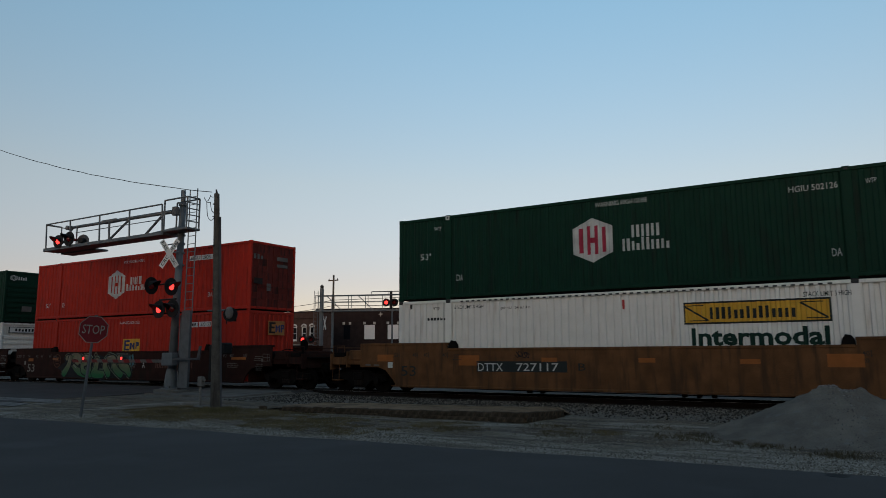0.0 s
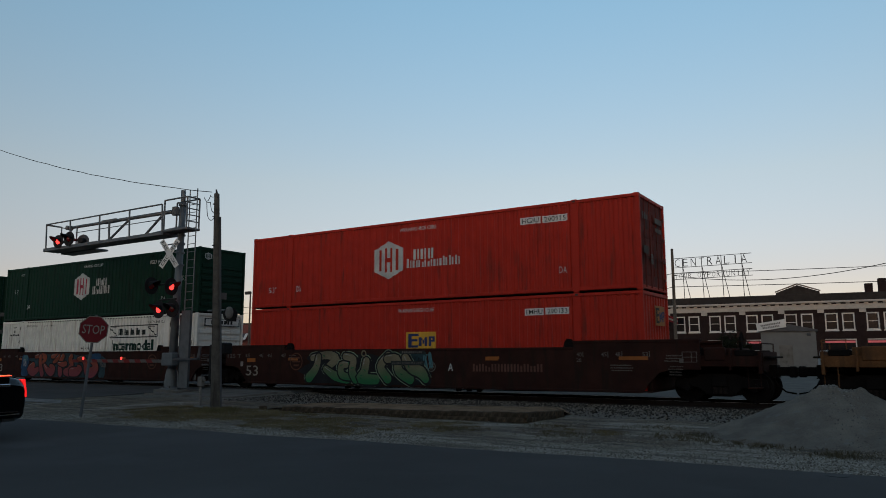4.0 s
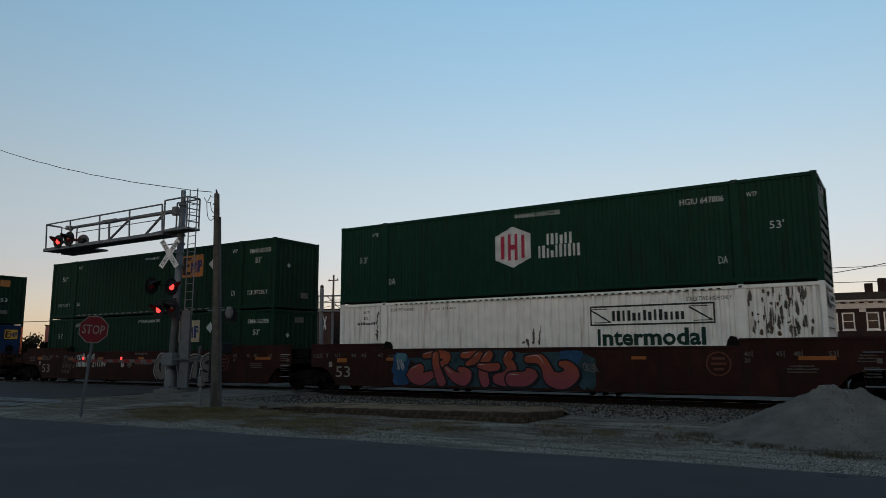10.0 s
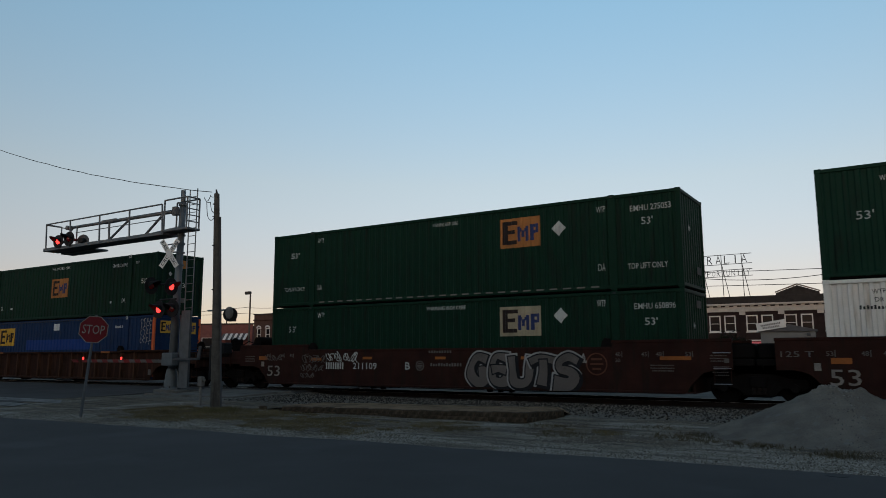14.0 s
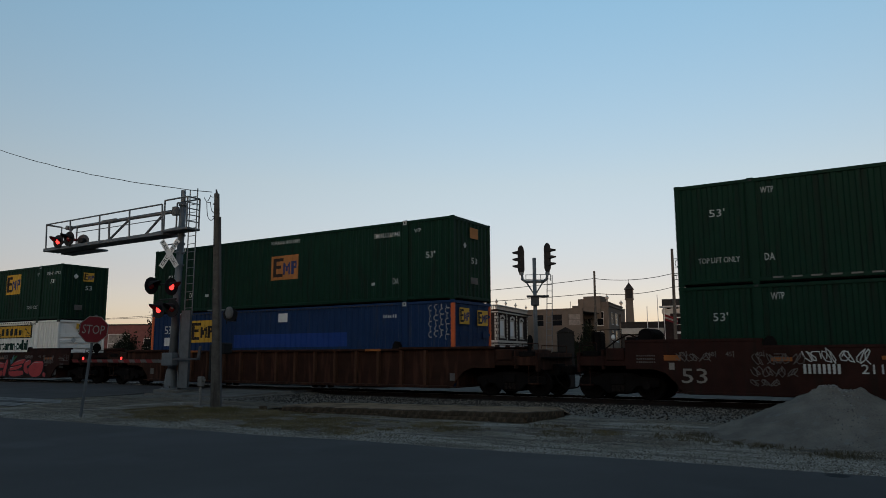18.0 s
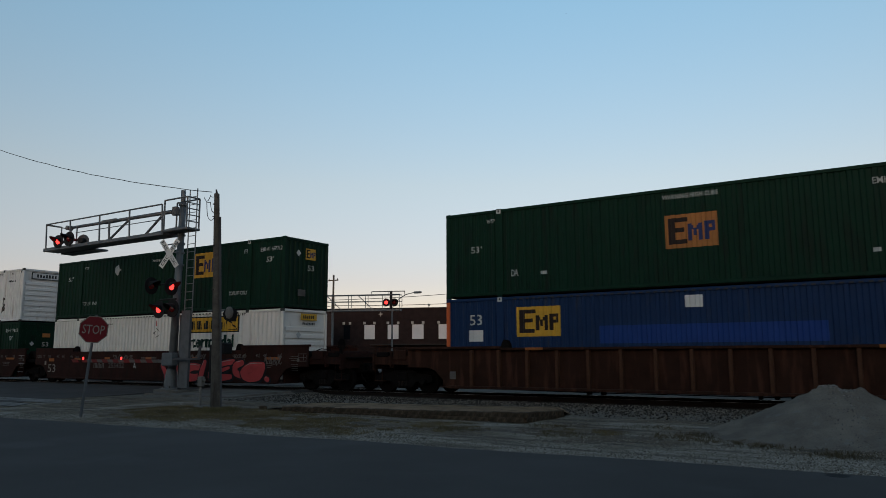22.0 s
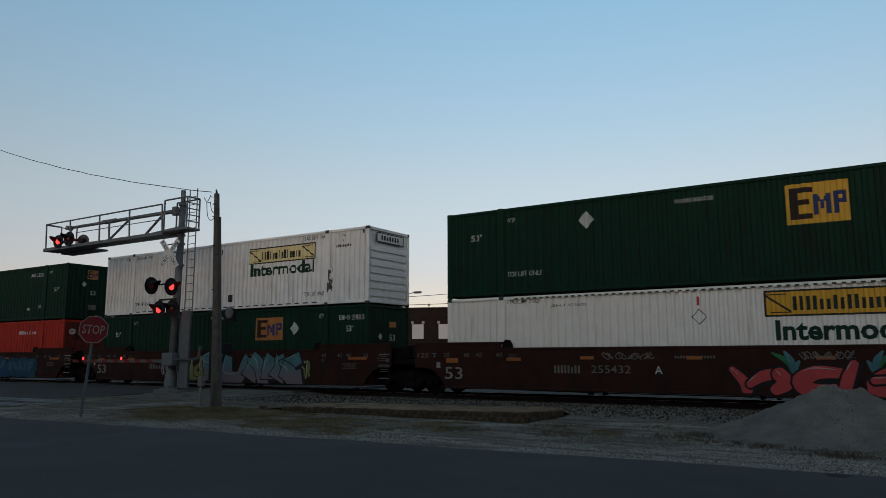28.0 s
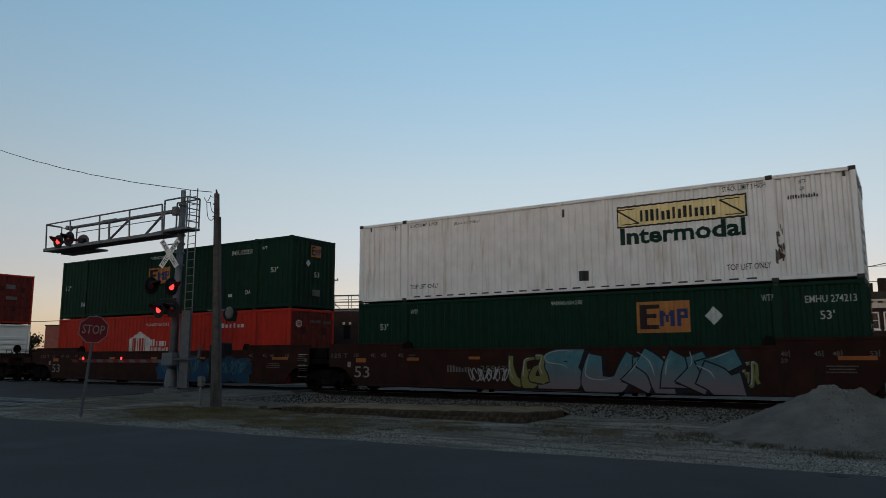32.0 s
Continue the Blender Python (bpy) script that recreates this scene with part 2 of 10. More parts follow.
    def lathe(self, prof, centre, axis=2, seg=16):
        """(radius, height) pairs turned round an axis."""
        c, vs = Vector(centre), []
        for r, hgt in prof:
            for i in range(seg):
                a = 2 * math.pi * i / seg
                w = [r * math.cos(a), r * math.sin(a)]
                w.insert(axis, hgt)
                vs.append(c + Vector(w))
        n, fs = len(prof), []
        for j in range(n - 1):
            for i in range(seg):
                q = (j * seg + i, j * seg + (i + 1) % seg, (j + 1) * seg + (i + 1) % seg, (j + 1) * seg + i)
                fs.append(q if axis != 1 else q[::-1])
        lo, hi = tuple(range(seg))[::-1], tuple(range((n - 1) * seg, n * seg))
        fs += [lo, hi] if axis != 1 else [lo[::-1], hi[::-1]]
        return self.add(vs, fs, convex=False)

    def hollow(self):
        """Leaves out the two end caps added last."""
        self.f = self.f[:-2]
        return self

    def mesh(self, name, material, smooth=False):
        me = bpy.data.meshes.new(name)
        me.from_pydata([tuple(p) for p in self.v], [], self.f)
        if smooth:
            me.polygons.foreach_set("use_smooth", [True] * len(me.polygons))
        me.materials.append(material)
        me.update()
        return me


def part(name, shape, material, parent, label="", smooth=False, at=None):
    """One mesh object under a thing or a part. at: its place there."""
    me = shape if isinstance(shape, bpy.types.Mesh) else shape.mesh(name, material, smooth)
    ob = new(name, me)
    ob.parent = parent
    if at:
        ob.location = at
    return tagged(ob, label)


def thing(name, place, label, category, group="", turn=0.0):
    """An empty at a thing's base."""
    ob = new(name)
    ob.empty_display_size = 0.2
    ob.matrix_basis = pose(*place, 0, 0, turn)
    return tagged(ob, label, category, group)


def setting(name, shape, material, label="", smooth=False):
    me = shape if isinstance(shape, bpy.types.Mesh) else shape.mesh(name, material, smooth)
    return tagged(new(name, me), label, "", "", "structure")


TEXTS = {}


def text_mesh(words, material, bold=0.004):
    """Lettering in a unit box: x to the right, z up, facing -y."""
    key = (words, material.name, bold)
    if key not in TEXTS:
        cu = bpy.data.curves.new("lettering", "FONT")
        cu.body, cu.extrude, cu.resolution_u, cu.offset = words, 0.0, 2, bold
        ob = bpy.data.objects.new("lettering", cu)
        scene.collection.objects.link(ob)
        me = bpy.data.meshes.new_from_object(ob)
        bpy.data.objects.remove(ob)
        xs, ys = [v.co.x for v in me.vertices], [v.co.y for v in me.vertices]
        x0, y0, w, h = min(xs), min(ys), max(xs) - min(xs), max(ys) - min(ys)
        for v in me.vertices:
            v.co = ((v.co.x - x0) / w - 0.5, 0, (v.co.y - y0) / h - 0.5)
        me.materials.clear()
        me.materials.append(material)
        TEXTS[key] = me
    return TEXTS[key]


def letters(parent, words, x, z, w, h, material, y=-0.004, name="lettering", end=False, bold=0.004):
    """Lettering centred at (x, z) on a face that looks to -y, or, with end, at (y, z) on one that looks to +x."""
    ob = new(name, text_mesh(words, material, bold))
    ob.parent = parent
    ob.scale = (w, 1, h)
    if end:
        ob.location, ob.rotation_euler = (y, x, z), (0, 0, radians(90))
    else:
        ob.location = (x, y, z)
    return ob


def flat(parent, name, x, z, w, h, material, y=-0.004, end=False, thick=0.003):
    """A thin painted plate centred at (x, z)."""
    s = Shape()
    if end:
        s.box(y - thick, y, x - w / 2, x + w / 2, z - h / 2, z + h / 2)
    else:
        s.box(x - w / 2, x + w / 2, y, y + thick, z - h / 2, z + h / 2)
    return part(name, s, material, parent)


def bars(parent, x, z, w, h, count, material, y=-0.004, end=False, name="lettering", gap=0.40, seed=1):
    """A row of plain upright bars that stand for letters."""
    rng, s, step = random.Random(seed), Shape(), w / count
    for i in range(count):
        a, b = x - w / 2 + i * step, x - w / 2 + (i + 1 - gap) * step
        top = z + h / 2 - (0.0 if i == 0 else rng.choice((0, 0, 0.25)) * h)
        if h > 0.2 and not end:
            # two uprights to each letter of a large name
            b = a + (1 - gap * 0.55) * step
            wide = (b - a) * 0.36
            s.box(a, a + wide, y, y + 0.003, z - h / 2, top)
            s.box(b - wide, b, y, y + 0.003, z - h / 2, top - rng.choice((0, 0, 0.2)) * h)
        elif end:
            s.box(y - 0.003, y, a, b, z - h / 2, top)
        else:
            s.box(a, b, y, y + 0.003, z - h / 2, top)
    return part(name, s, material, parent)


# ---- ground ----
TRACK_Y = 22.11
RAIL_Z = 0.12


def road_edge(x):
    return 10.17 + 0.055 * x + 0.0006 * x * abs(x) * 0.2 + 0.10 * noise.noise((x * 0.45, 3.1, 0)) + 0.05 * noise.noise((x * 2.1, 8.3, 0))


def ramp(y):
    """Rise of the side street to the level of the rails."""
    f = min(1.0, max(0.0, (y - 15.5) / 5.0)) if y < 24 else min(1.0, max(0.0, (31.0 - y) / 5.0))
    return 0.105 * f * f * (3 - 2 * f)


def ground_height(x, y):
    """Lie of the land: flat, rising gently to the track; ballast beside the rails."""
    h = 0.0
    if y > road_edge(x) + 0.2 and y < 20:
        h += 0.025 * noise.noise((x * 0.8, y * 0.8, 0)) + 0.012 * noise.noise((x * 3, y * 3, 5))
    side = min(1.0, max(0.0, (-18.4 - x) / 1.4))
    bed = 0.03 * min(1.0, max(0.0, (y - 15.5) / 2.0)) - 0.10 * min(1.0, max(0.0, (y - 19.9) / 0.9)) if y < 27 else 0.0
    return h + side * max(0.0, ramp(y) - 0.03) + (1 - side) * bed


def ground_sheet():
    xs = [-2000, -700, -250, -110, -70, -50] + [-40 + 0.25 * i for i in range(185)] + [10, 18, 30, 60, 120, 300, 800, 2000]
    ys = [-2000, -600, -150, -40, -10, 0, 5, 8] + [8.6 + 0.2 * i for i in range(80)] + [25, 27, 30, 36, 45, 60, 90, 150, 300, 700, 2500]
    s = Shape()
    for y in ys:
        for x in xs:
            s.v.append(Vector((x, y, ground_height(x, y))))
    n = len(xs)
    for j in range(len(ys) - 1):
        for i in range(n - 1):
            s.f.append((j * n + i, j * n + i + 1, (j + 1) * n + i + 1, (j + 1) * n + i))
    return s


def ground_material():
    """Packed gravel and dirt with dry grass in patches."""
    m = bpy.data.materials.new("gravel_and_dirt")
    m.use_nodes = True
    nt = m.node_tree
    b = nt.nodes["Principled BSDF"]
    b.inputs["Roughness"].default_value = 0.95
    tc = nt.nodes.new("ShaderNodeTexCoord")

    def noise_of(s, d):
        n = nt.nodes.new("ShaderNodeTexNoise")
        n.inputs["Scale"].default_value, n.inputs["Detail"].default_value = s, d
        nt.links.new(tc.outputs["Object"], n.inputs["Vector"])
        return n.outputs["Fac"]

    def ramp_of(fac, stops):
        r = nt.nodes.new("ShaderNodeValToRGB")
        while len(r.color_ramp.elements) < len(stops):
            r.color_ramp.elements.new(0.5)
        for e, (p, c) in zip(r.color_ramp.elements, stops):
            e.position, e.color = p, (*c, 1)
        nt.links.new(fac, r.inputs[0])
        return r.outputs[0]

    stone = ramp_of(noise_of(34, 8), [(0.36, (0.070, 0.062, 0.052)), (0.5, (0.205, 0.185, 0.157)), (0.66, (0.40, 0.365, 0.315))])
    soil = ramp_of(noise_of(9, 6), [(0.3, (0.034, 0.027, 0.018)), (0.7, (0.150, 0.115, 0.072))])
    mix = nt.nodes.new("ShaderNodeMix")
    mix.data_type = "RGBA"
    # bare gravel follows the edge of the street, soil lies further in
    axis_of = nt.nodes.new("ShaderNodeSeparateXYZ")
    nt.links.new(tc.outputs["Object"], axis_of.inputs[0])
    slant = nt.nodes.new("ShaderNodeMath")
    slant.operation = "MULTIPLY_ADD"
    slant.inputs[1].default_value = -0.055
    nt.links.new(axis_of.outputs[0], slant.inputs[0])
    nt.links.new(axis_of.outputs[1], slant.inputs[2])
    far = nt.nodes.new("ShaderNodeMapRange")
    far.inputs["From Min"].default_value, far.inputs["From Max"].default_value = 10.4, 12.4
    far.inputs["To Min"].default_value, far.inputs["To Max"].default_value = -0.14, 0.05
    nt.links.new(slant.outputs[0], far.inputs["Value"])
    total = nt.nodes.new("ShaderNodeMath")
    grown = nt.nodes.new("ShaderNodeMapRange")
    grown.inputs["From Min"].default_value, grown.inputs["From Max"].default_value = -7.0, -10.5
    grown.inputs["To Min"].default_value, grown.inputs["To Max"].default_value = -0.03, 0.07
    nt.links.new(axis_of.outputs[0], grown.inputs["Value"])
    patch = nt.nodes.new("ShaderNodeMath")
    nt.links.new(noise_of(0.55, 7), patch.inputs[0])
    nt.links.new(grown.outputs[0], patch.inputs[1])
    nt.links.new(patch.outputs[0], total.inputs[0])
    nt.links.new(far.outputs[0], total.inputs[1])
    nt.links.new(ramp_of(total.outputs[0], [(0.42, (0, 0, 0)), (0.58, (1, 1, 1))]), mix.inputs[0])
    nt.links.new(stone, mix.inputs[6])
    nt.links.new(soil, mix.inputs[7])
    # long smears of dirt and wheel tracks along the street
    lay = nt.nodes.new("ShaderNodeMapping")
    lay.inputs["Scale"].default_value = (0.55, 3.6, 1.0)
    nt.links.new(tc.outputs["Object"], lay.inputs["Vector"])
    smear = nt.nodes.new("ShaderNodeTexNoise")
    smear.inputs["Scale"].default_value, smear.inputs["Detail"].default_value = 1.0, 7
    nt.links.new(lay.outputs[0], smear.inputs["Vector"])
    stain = nt.nodes.new("ShaderNodeMix")
    stain.data_type, stain.blend_type = "RGBA", "MULTIPLY"
    stain.inputs[0].default_value = 1.0
    nt.links.new(mix.outputs[2], stain.inputs[6])
    nt.links.new(ramp_of(smear.outputs["Fac"], [(0.38, (0.36, 0.33, 0.29)), (0.50, (0.95, 0.94, 0.92)), (0.66, (1.0, 1.0, 1.0))]), stain.inputs[7])
    # dark oily ballast bed under and beside the rails
    bed = nt.nodes.new("ShaderNodeMix")
    bed.data_type = "RGBA"
    ragged = nt.nodes.new("ShaderNodeMath")
    ragged.operation = "MULTIPLY_ADD"
    ragged.inputs[1].default_value = 1.6
    nt.links.new(noise_of(0.9, 6), ragged.inputs[0])
    nt.links.new(axis_of.outputs[1], ragged.inputs[2])
    edge = nt.nodes.new("ShaderNodeMapRange")
    edge.inputs["From Min"].default_value, edge.inputs["From Max"].default_value = 16.6, 17.6
    nt.links.new(ragged.outputs[0], edge.inputs["Value"])
    nt.links.new(edge.outputs[0], bed.inputs[0])
    nt.links.new(stain.outputs[2], bed.inputs[6])
    nt.links.new(ramp_of(noise_of(30, 6), [(0.38, (0.026, 0.023, 0.019)), (0.52, (0.090, 0.080, 0.068)), (0.68, (0.21, 0.19, 0.163))]), bed.inputs[7])
    nt.links.new(bed.outputs[2], b.inputs["Base Color"])
    bp = nt.nodes.new("ShaderNodeBump")
    bp.inputs["Strength"].default_value, bp.inputs["Distance"].default_value = 1.0, 0.045
    nt.links.new(noise_of(32, 5), bp.inputs["Height"])
    nt.links.new(bp.outputs[0], b.inputs["Normal"])
    return m


M_GROUND = ground_material()
# plain unseen wall behind the camera, added to block low sky light
setting("wall_behind", Shape().box(-70, 60, -17.0, -16.5, -0.1, 8.5), M_BRICK, "plain unseen wall added to block low sky light")
setting("ground", ground_sheet(), M_GROUND, "packed gravel and dirt lot beside the railway")


def strip(outline_lo, outline_hi, z, thick):
    """A slab between two edge lines given as lists of (x, y)."""
    s, n = Shape(), len(outline_lo)
    for dz in (z, z - thick):
        s.v += [Vector((x, y, dz)) for x, y in outline_lo] + [Vector((x, y, dz)) for x, y in outline_hi]
    for i in range(n - 1):
        s.f.append((i, i + 1, n + i + 1, n + i))
        s.f.append((n + i, n + i + 1, 3 * n + i + 1, 3 * n + i))
        s.f.append((i + 1, i, 2 * n + i, 2 * n + i + 1))
    s.f.append((0, n, 3 * n, 2 * n))
    s.f.append((n - 1, 3 * n - 1, 4 * n - 1, 2 * n - 1))
    return s


near_x = [-120, -70, -50] + [-40 + 0.3 * i for i in range(160)] + [15, 40, 120]
setting("road_near", strip([(x, -8.0) for x in near_x], [(x, road_edge(x)) for x in near_x], 0.012, 0.1), M_ASPHALT, "dark worn asphalt street without kerb")
cross_y = [9.0 + 0.5 * i for i in range(23)] + [20.3]


def risen(shape):
    """Lifts a slab to the level of the rails where it nears them."""
    shape.v = [Vector((p.x, p.y, p.z + ramp(p.y))) for p in shape.v]
    return shape


setting("road_crossing", risen(strip([(-42.0 + 0.2 * noise.noise((y, 1, 1)), y) for y in cross_y][::-1], [(-24.6 + 0.12 * noise.noise((y * 1.3, 5, 1)) + max(0, 13.5 - y) * 0.9, y) for y in cross_y][::-1], 0.016, 0.3)), M_ASPHALT, "asphalt side street that crosses the railway")
far_y = [24.0 + 0.5 * i for i in range(16)] + [40, 130]
setting("road_far", risen(strip([(-42, y) for y in far_y][::-1], [(-19.4, y) for y in far_y][::-1], 0.018, 0.3)), M_ASPHALT, "asphalt street beyond the railway")
setting("pavement_far", Shape().box(-19.3, 60, 25.0, 58, -0.3, 0.012), M_YARD, "pale concrete parking area beyond the railway")
setting("pavement_corner", risen(strip([(-24.3, y) for y in (17.3, 17.8, 18.3, 18.8, 19.3, 20.2)][::-1], [(-19.6, y) for y in (17.3, 17.8, 18.3, 18.8, 19.3, 20.2)][::-1], 0.02, 0.3)), M_CONCRETE, "concrete footing area beside the crossing")
# crossing panels between and beside the rails
for k, (a, b) in enumerate(((20.3, 21.28), (21.48, 22.74), (22.94, 24.0))):
    setting("crossing_panel", Shape().box(-40, -19.5, a, b, -0.2, RAIL_Z - 0.008, 0.01), M_ASPHALT, "dark crossing panel between the rails")
# painted road markings
for outline_of in (((-34.0, 12.5), (-21.9, 12.7), (-23.5, 13.68), (-34.0, 13.5)), ((-30.0, 10.9), (-21.9, 11.3), (-22.6, 12.2), (-30.0, 11.7))):
    setting("road_marking", Shape().prism(list(outline_of), 2, 0.010, 0.023), M_WORNLINE, "worn pale painted line across the side street")

setting("road_patch", Shape().lathe([(0.13, 0.0), (0.13, 0.006), (0.115, 0.009)], (-0.83, 9.94, 0.008), 2, 20), M_BLACK, "small dark round cover in the asphalt")

# ---- track ----
for yy in (TRACK_Y - 0.7525, TRACK_Y + 0.7525):
    prof = [(yy - 0.07, RAIL_Z - 0.17), (yy + 0.07, RAIL_Z - 0.17), (yy + 0.07, RAIL_Z - 0.155), (yy + 0.012, RAIL_Z - 0.13), (yy + 0.012, RAIL_Z - 0.035), (yy + 0.036, RAIL_Z - 0.03), (yy + 0.036, RAIL_Z - 0.004),
            (yy + 0.03, RAIL_Z), (yy - 0.03, RAIL_Z), (yy - 0.036, RAIL_Z - 0.004), (yy - 0.036, RAIL_Z - 0.03), (yy - 0.012, RAIL_Z - 0.035), (yy - 0.012, RAIL_Z - 0.13), (yy - 0.07, RAIL_Z - 0.155)]
    rail = setting("rail", Shape().prism(prof, 0, -140, 60), M_RAILSIDE, "rusty steel rail with a polished head")
    setting("rail_head", Shape().box(-140, 60, yy - 0.03, yy + 0.03, RAIL_Z - 0.002, RAIL_Z + 0.003), M_STEEL)


def rock(rng, c, r):
    """Vertices and faces of one angular stone."""
    pts = [Vector((0, 0, 1)), Vector((0, 0, -1))] + [Vector((math.cos(a), math.sin(a), 0)) for a in (0, 1.57, 3.14, 4.71)]
    t = Euler((rng.uniform(0, 3), rng.uniform(0, 3), rng.uniform(0, 3))).to_matrix()
    sx, sy, sz = rng.uniform(0.6, 1.2), rng.uniform(0.6, 1.2), rng.uniform(0.45, 0.9)
    vs = [t @ Vector((p.x * sx, p.y * sy, p.z * sz)) * r * rng.uniform(0.8, 1.15) + c for p in pts]
    return vs, [(0, 2, 3), (0, 3, 4), (0, 4, 5), (0, 5, 2), (1, 3, 2), (1, 4, 3), (1, 5, 4), (1, 2, 5)]


def stones(seed, count, where, size):
    rng, vs, fs = random.Random(seed), [], []
    for _ in range(count):
        x, y = where(rng)
        r = rng.uniform(*size)
        v, f = rock(rng, Vector((x, y, ground_height(x, y) + r * 0.25)), r)
        fs += [tuple(i + len(vs) for i in q) for q in f]
        vs += v
    s = Shape()
    s.v, s.f = vs, fs
    return s


def stone_material(name, dark, mid, pale):
    m = mat(name, mid, 0.95, var=0.2, scale=20, fine=80)
    nt = m.node_tree
    b = nt.nodes["Principled BSDF"]
    g = nt.nodes.new("ShaderNodeNewGeometry")
    r = nt.nodes.new("ShaderNodeValToRGB")
    r.color_ramp.elements[0].color, r.color_ramp.elements[1].color = (*dark, 1), (*pale, 1)
    e = r.color_ramp.elements.new(0.6)
    e.color = (*mid, 1)
    nt.links.new(g.outputs["Random Per Island"], r.inputs[0])
    nt.links.new(r.outputs[0], b.inputs["Base Color"])
    return m


M_STONES = stone_material("ballast_stones", (0.012, 0.010, 0.0085), (0.046, 0.040, 0.034), (0.185, 0.165, 0.14))
M_CLOD = stone_material("dry_clods", (0.10, 0.094, 0.088), (0.17, 0.16, 0.15), (0.24, 0.23, 0.215))
M_SCREE = stone_material("scree_stones", (0.07, 0.065, 0.06), (0.12, 0.112, 0.102), (0.20, 0.19, 0.175))
M_PEBBLES = stone_material("pale_gravel_stones", (0.060, 0.053, 0.044), (0.16, 0.144, 0.122), (0.28, 0.255, 0.22))


def on_ballast(rng):
    x = rng.uniform(-19.0, 3.0)
    return x, rng.choice((rng.uniform(16.2, 21.25), rng.uniform(16.7, 21.25), rng.uniform(18.4, 21.25), rng.uniform(20.0, 24.4)))


def on_verge(rng):
    x = rng.uniform(-19, 3)
    return x, road_edge(x) + (abs(rng.gauss(0, 1.5)) if rng.random() < 0.6 else rng.uniform(0, 6.0)) - 0.03


tagged(new("ballast", stones(3, 24000, on_ballast, (0.014, 0.040)).mesh("ballast", M_STONES)), "grey and rusty track ballast along the rails", "ballast", "", "stuff")
tagged(new("gravel", stones(4, 30000, on_verge, (0.005, 0.018)).mesh("gravel", M_PEBBLES)), "pale loose gravel along the street edge", "gravel", "", "stuff")
tie_mesh = Shape().box(-0.11, 0.11, -1.3, 1.3, -0.13, 0.0, 0.012).mesh("tie", M_TIE)
track_ties = thing("railway_ties", (0, TRACK_Y, 0), "dark creosoted wooden ties under the rails", "ties")
for i in range(44):
    part("tie", tie_mesh, M_TIE, track_ties, at=(-19.0 + i * 0.53, 0.02 * ((i * 7) % 5 - 2), RAIL_Z - 0.172))


def tufts(seed, count, where, height, material, name, label):
    """Blades of grass, three to a tuft."""
    rng, s = random.Random(seed), Shape()
    for _ in range(count):
        x, y = where(rng)
        z = ground_height(x, y) - 0.01
        for _ in range(4):
            a, hgt = rng.uniform(0, 6.28), rng.uniform(*height)
            dx, dy, w = math.cos(a), math.sin(a), rng.uniform(0.004, 0.012)
            px, py = x + rng.gauss(0, 0.03), y + rng.gauss(0, 0.03)
            lean = rng.uniform(0.1, 0.9) * hgt
            n = len(s.v)
            s.v += [Vector((px - dy * w, py + dx * w, z)), Vector((px + dy * w, py - dx * w, z)), Vector((px + dx * lean * 0.4, py + dy * lean * 0.4, z + hgt * 0.6)), Vector((px + dx * lean, py + dy * lean, z + hgt))]
            s.f += [(n, n + 1, n + 2), (n, n + 2, n + 3)]
    return tagged(new(name, s.mesh(name, material)), label, "grass", "", "stuff")


def on_grass(rng):
    while True:
        x, y = rng.uniform(-18.0, -4.5), rng.uniform(10.3, 14.1)
        if y < road_edge(x) + 0.9 + 0.6 * noise.noise((x * 0.7, 2, 2)):
            continue
        if noise.noise((x * 0.55, y * 0.9, 7.7)) + 0.6 * noise.noise((x * 2.1, y * 3.0, 1.7)) > -0.12 + max(0, x + 9) * 0.16 + max(0, 12.2 - y) * 0.12:
            return x, y


def on_weeds(rng):
    cx, cy = rng.choice(((-4.4, 14.6), (-3.2, 13.6), (-5.4, 12.4), (-2.2, 13.0), (-6.3, 13.8), (-7.5, 12.2), (-0.9, 11.9), (-2.9, 12.75), (-2.1, 12.5), (-3.6, 13.1)))
    return cx + rng.gauss(0, 0.30), cy + rng.gauss(0, 0.22)


tufts(11, 6200, on_grass, (0.015, 0.06), M_DRYGRASS, "dry_grass", "short dry yellowish grass on the verge")
tufts(12, 4200, on_grass, (0.015, 0.055), M_GRASS, "green_grass", "short dull green grass on the verge")
tufts(13, 900, on_weeds, (0.02, 0.08), M_WEED, "weeds", "small dark weeds in the gravel")
tufts(14, 300, lambda r: (-15.45 + r.gauss(0, 0.25), 13.2 + r.gauss(0, 0.2)), (0.04, 0.16), M_GRASS, "pole_weeds", "weeds round the foot of the wooden pole")


M_OLDBRICK = mat("old_brown_paving_brick", (0.060, 0.043, 0.030), 0.95, var=0.3, scale=3.0, fine=30, bump=0.6, dirt=(0.024, 0.020, 0.014), amount=0.35, rnd=0.35)
M_OLDTOP = mat("trodden_brown_earth", (0.165, 0.112, 0.070), 0.95, var=0.3, scale=1.6, fine=34, bump=0.8, dist=0.02, dirt=(0.085, 0.060, 0.038), amount=0.35)


